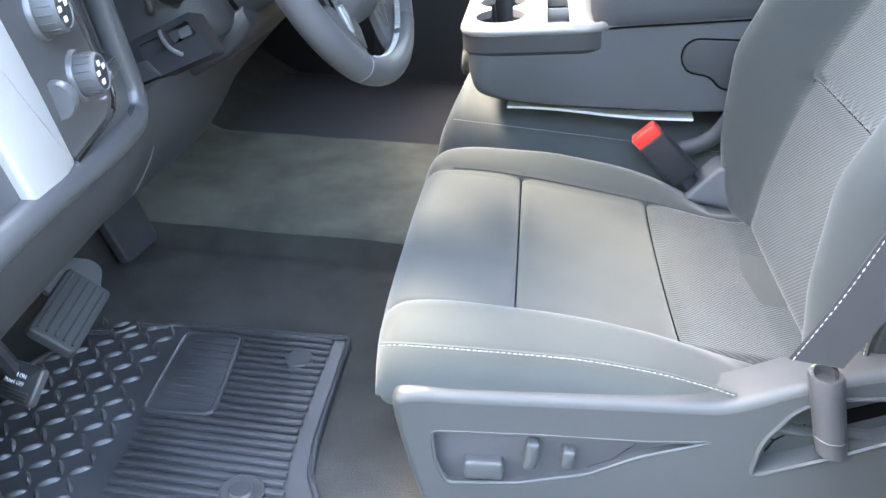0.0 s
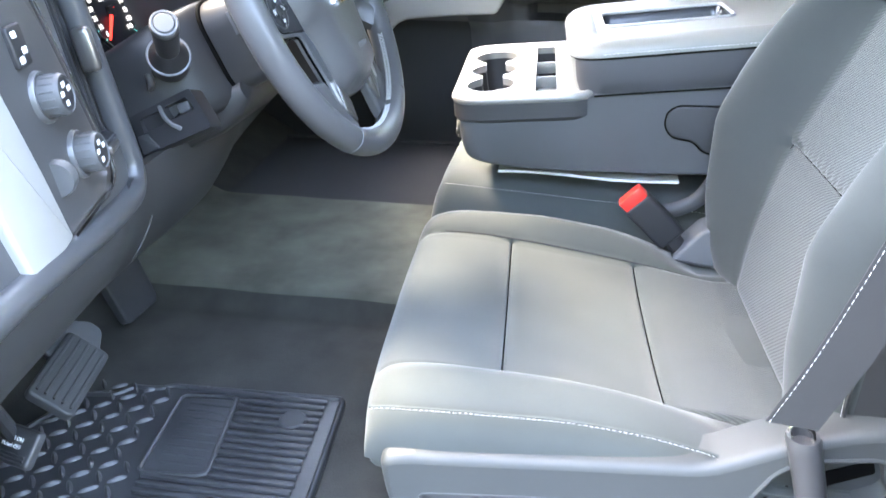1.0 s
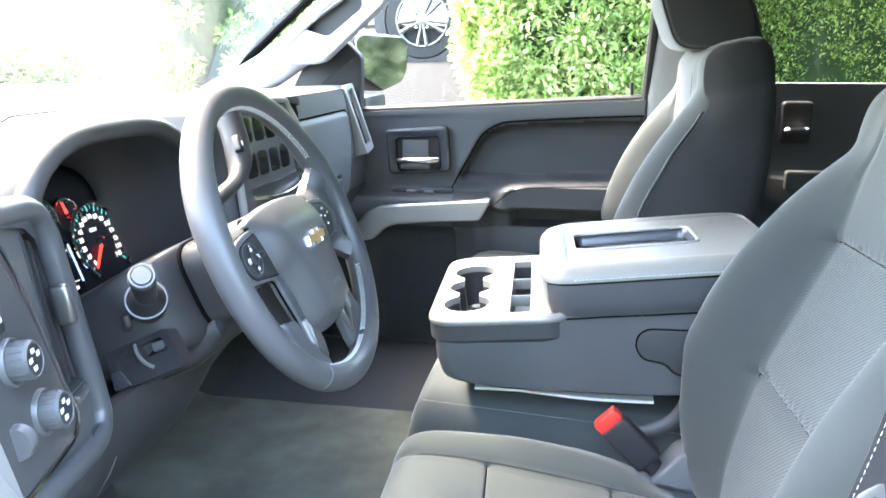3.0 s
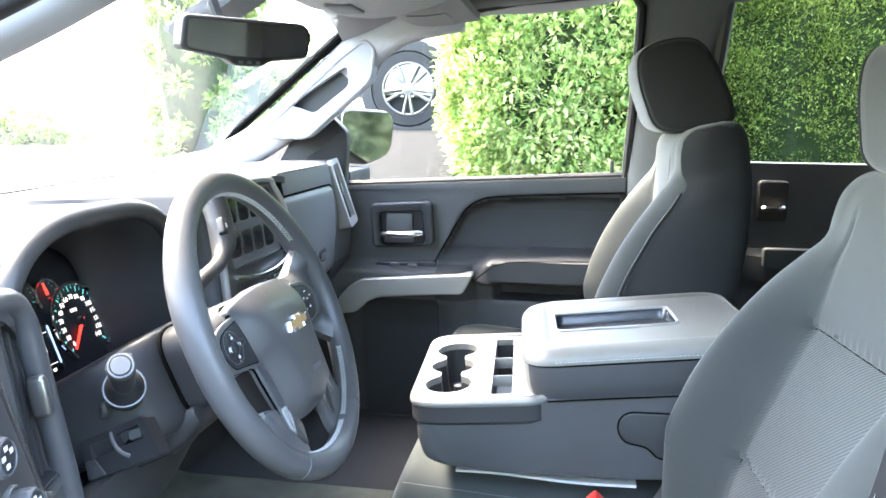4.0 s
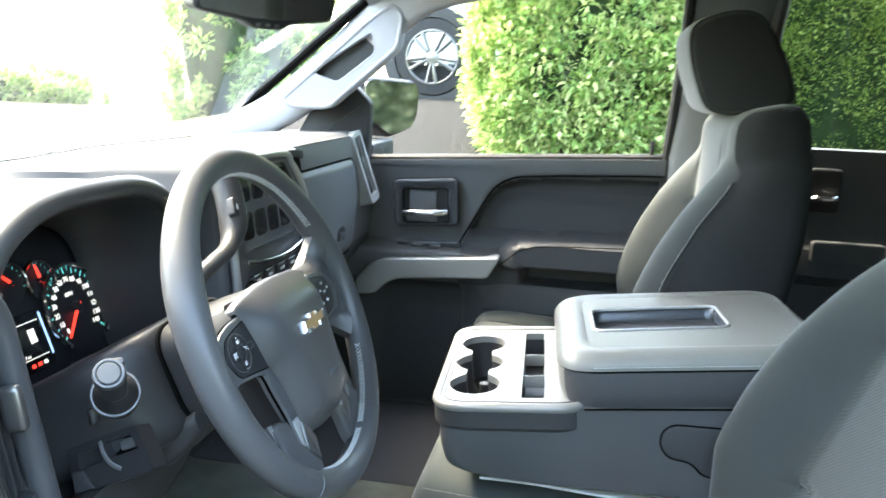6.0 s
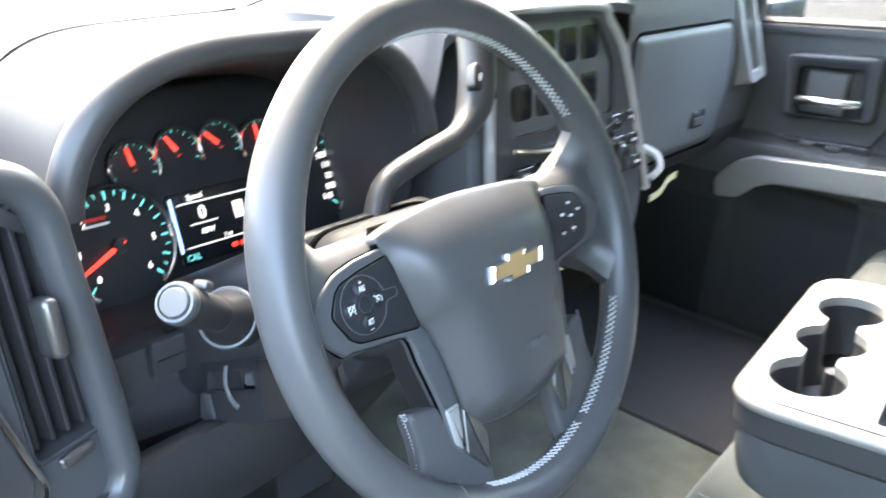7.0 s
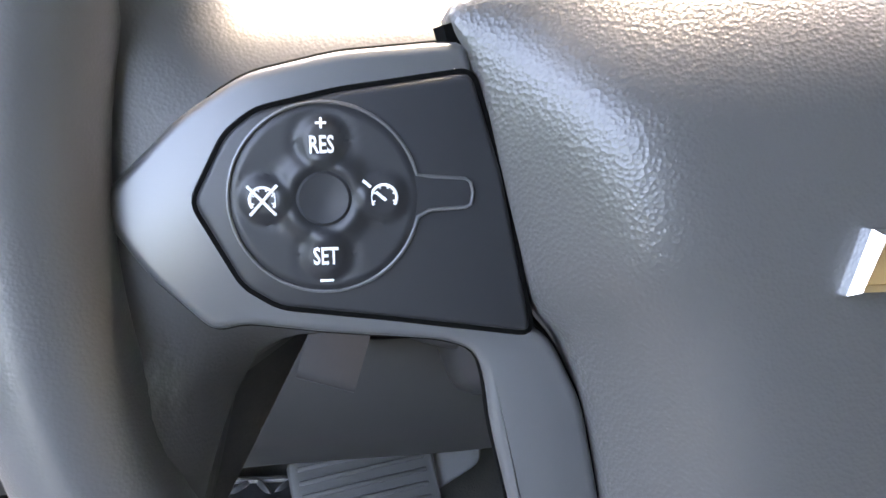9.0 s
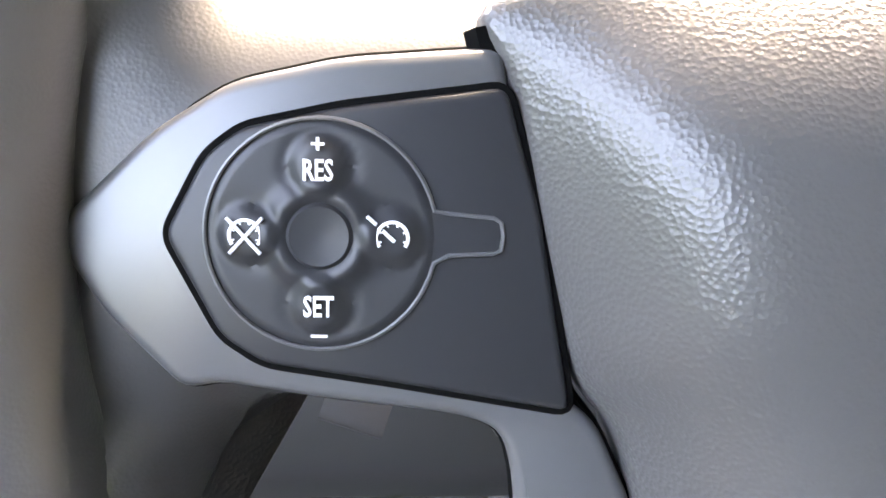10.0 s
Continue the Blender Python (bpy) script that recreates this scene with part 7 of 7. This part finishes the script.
for f in ground.faces:
    c = f.calc_center_median()
    if c.y > 8.5 or c.x < -3.2 or c.x > 6:
        f.material_index = 1
solid("ground", ground, [M["gravel"], M["lawn"]], "pale gravel drive rising towards the hedge, lawn beyond", "ground", "structure")


def leaves(rng, count, place, size, ratio):
    """Many small folded leaves; place(rng) gives a position and the way outwards."""
    verts, faces = [], []
    for _ in range(count):
        p, out = place(rng)
        d = (out * 0.7 + Vector((rng.gauss(0, 0.5), rng.gauss(0, 0.5), rng.gauss(0.1, 0.5)))).normalized()
        side = d.cross(Vector((rng.gauss(0, 0.4), rng.gauss(0, 0.4), 1))).normalized()
        nrm = side.cross(d)
        l = size * rng.uniform(0.6, 1.3)
        w = l * ratio
        k = len(verts)
        verts += [p, p + d * l * 0.5 + side * w * 0.5 + nrm * w * 0.15, p + d * l, p + d * l * 0.5 - side * w * 0.5 + nrm * w * 0.15]
        faces += [(k, k + 1, k + 2), (k, k + 2, k + 3)]
    return verts, faces


def bush(name, label, c, s, count, size, ratio, mat, seed, lumps=60):
    """A shrub: crown of leaves in clumps over a dark core that stands for its inner shade, on a few stems."""
    rng = random.Random(seed)
    t = thing(name, label, "shrub", (c[0], c[1], c[2] - s[2]))
    clumps = []
    for _ in range(lumps):
        while True:
            v = Vector((rng.uniform(-1, 1), rng.uniform(-1, 1), rng.uniform(-1, 1)))
            m = (abs(v.x) ** 3 + abs(v.y) ** 3 + abs(v.z) ** 3) ** (1 / 3)
            if m > 0.2 and v.y < 0.35 * m:
                break
        v = v / m * rng.uniform(0.86, 1.02)
        clumps.append((Vector((v.x * s[0], v.y * s[1], v.z * s[2])), rng.uniform(0.10, 0.20) * min(s) , v))

    def place(r):
        q, rad, v = r.choice(clumps)
        o = Vector((r.gauss(0, 1), r.gauss(0, 1), r.gauss(0, 1))).normalized()
        if o.dot(v) < -0.2:
            o = -o
        return Vector(c) + q + o * rad * r.uniform(0.7, 1.05), (o + v.normalized() * 0.6 + Vector((0, 0, 0.2))).normalized()
    verts, faces = leaves(rng, count, place, size, ratio)
    me = bpy.data.meshes.new("foliage")
    me.from_pydata(verts, [], faces)
    ob = new("foliage", me)
    me.materials.append(M[mat])
    ob.parent, ob.matrix_parent_inverse = t, t.matrix_basis.inverted()
    tagged(ob, kind="stuff")
    # solid core coloured dark in place of the shade between the leaves
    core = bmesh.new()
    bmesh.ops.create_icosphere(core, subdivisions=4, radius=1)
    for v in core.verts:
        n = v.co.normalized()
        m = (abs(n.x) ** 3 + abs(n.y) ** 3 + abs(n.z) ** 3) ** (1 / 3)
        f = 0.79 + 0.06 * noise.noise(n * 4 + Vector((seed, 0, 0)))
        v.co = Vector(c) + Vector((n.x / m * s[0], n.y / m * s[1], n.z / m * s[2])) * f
    part("inner_growth", core, M["shade"], t, "dark core standing for the shade inside")
    for k in range(5):
        x, y = c[0] + rng.uniform(-0.6, 0.6) * s[0], c[1] + rng.uniform(-0.6, 0.6) * s[1]
        part("stem", tube([(x, y, c[2] - s[2] * 1.1), (x + 0.03, y, c[2] - s[2] * 0.5)], lambda q: 0.03 - 0.012 * q, 7), M["bark"], t)
    return t


# dark green that carries the crown's inner shade
M["shade"] = shader("inner shade green", (0.030, 0.052, 0.016), 0.9, grain=25, bump=1.0, var=0.4, big=12)
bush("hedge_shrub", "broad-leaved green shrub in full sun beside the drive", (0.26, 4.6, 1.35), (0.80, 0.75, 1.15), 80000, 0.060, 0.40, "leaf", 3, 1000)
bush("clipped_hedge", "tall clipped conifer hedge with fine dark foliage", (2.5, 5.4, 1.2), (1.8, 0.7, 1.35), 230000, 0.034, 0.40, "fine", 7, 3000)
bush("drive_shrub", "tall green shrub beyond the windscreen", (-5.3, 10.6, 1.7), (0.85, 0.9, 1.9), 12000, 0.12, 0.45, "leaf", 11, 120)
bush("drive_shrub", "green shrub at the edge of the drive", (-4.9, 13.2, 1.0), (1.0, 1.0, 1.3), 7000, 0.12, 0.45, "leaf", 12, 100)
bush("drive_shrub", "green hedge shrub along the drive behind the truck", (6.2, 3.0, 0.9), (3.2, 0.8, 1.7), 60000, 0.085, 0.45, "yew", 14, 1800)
# never in view: added to hold back low sky light from the driver side
bush("tall_hedge", "unseen tall dark hedge added to block low sky on the driver side", (2.2, -5.3, 0.7), (6.5, 0.8, 1.6), 40000, 0.11, 0.45, "yew", 21, 700)
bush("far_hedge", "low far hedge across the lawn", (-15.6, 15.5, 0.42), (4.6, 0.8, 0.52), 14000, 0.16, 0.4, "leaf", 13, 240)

# parked car behind the shrub
car = thing("parked_car", "silver parked car with ten-spoke alloy wheels", "car", (-0.3, 7.4, 0.75))
CG = 0.765
prof = spline([(-2.05, 0.30), (-2.10, 0.62), (-1.95, 0.92), (-1.2, 1.02), (-0.55, 1.08), (0.05, 1.60), (1.6, 1.66), (2.35, 1.15), (2.45, 0.75), (2.40, 0.32)], 6)
rings = []
for i in range(13):
    a = -math.pi / 2 + math.pi * i / 12
    k = 1 - 0.10 * abs(math.sin(a)) ** 6
    rings.append([Vector((0.01 + p.x, 7.30 + 0.88 * math.copysign(abs(math.sin(a)) ** 0.5, math.sin(a)) * (1 - 0.16 * ease(1.0, 1.6, p.y)), CG + 0.75 + (p.y - 0.75) * k)) for p in prof])
part("body", loft(rings), M["car"], car)
def road_wheel(x):
    wm = basis((x, 6.40, CG + 0.375), (1, 0, 0), (0, 0, 1), (0, -1, 0)) @ Matrix.Scale(1.06, 4)
    w = part("wheel", turned([(0.14, -0.20), (0.335, -0.19), (0.355, -0.15), (0.355, -0.03), (0.335, 0.0), (0.250, 0.004), (0.240, -0.005), (0.232, -0.06), (0.05, -0.08)], wm, 48), M["tyre"], car, "black tyre")
    part("arch", turned([(0.450, -0.10), (0.450, 0.006), (0.35, 0.004), (0.34, -0.10)], wm, 48), M["black"], w)
    part("rim", tube([wm @ Vector((0.236 * math.cos(a), 0.236 * math.sin(a), 0.0)) for a in lin(0, 2 * math.pi, 41)[:-1]], 0.012, 8, True), M["steel"], w, "bright alloy rim")
    for i in range(10):
        a = radians(36 * i + (7 if i % 2 else -7))
        d = Vector((math.cos(a), math.sin(a), 0))
        part("spoke", tube([wm @ (d * 0.05 + Vector((0, 0, -0.005))), wm @ (d * 0.14 + Vector((0, 0, 0.004))), wm @ (d * 0.232 + Vector((0, 0, -0.002)))], lambda q: 0.013 + 0.007 * q, 8), M["steel"], w)
    for i in range(5):
        a = radians(72 * i + 18)
        part("wheel_bolt", turned([(0.0005, 0.020), (0.011, 0.019), (0.013, 0.0)], wm @ Matrix.Translation((0.085 * math.cos(a), 0.085 * math.sin(a), 0.0)), 10), M["chrome"], w)
    part("hub_cap", turned([(0.0005, 0.012), (0.03, 0.010), (0.06, 0.004), (0.065, -0.02)], wm, 24), M["steel"], w)
for x in (-1.27, 1.44):
    road_wheel(x)
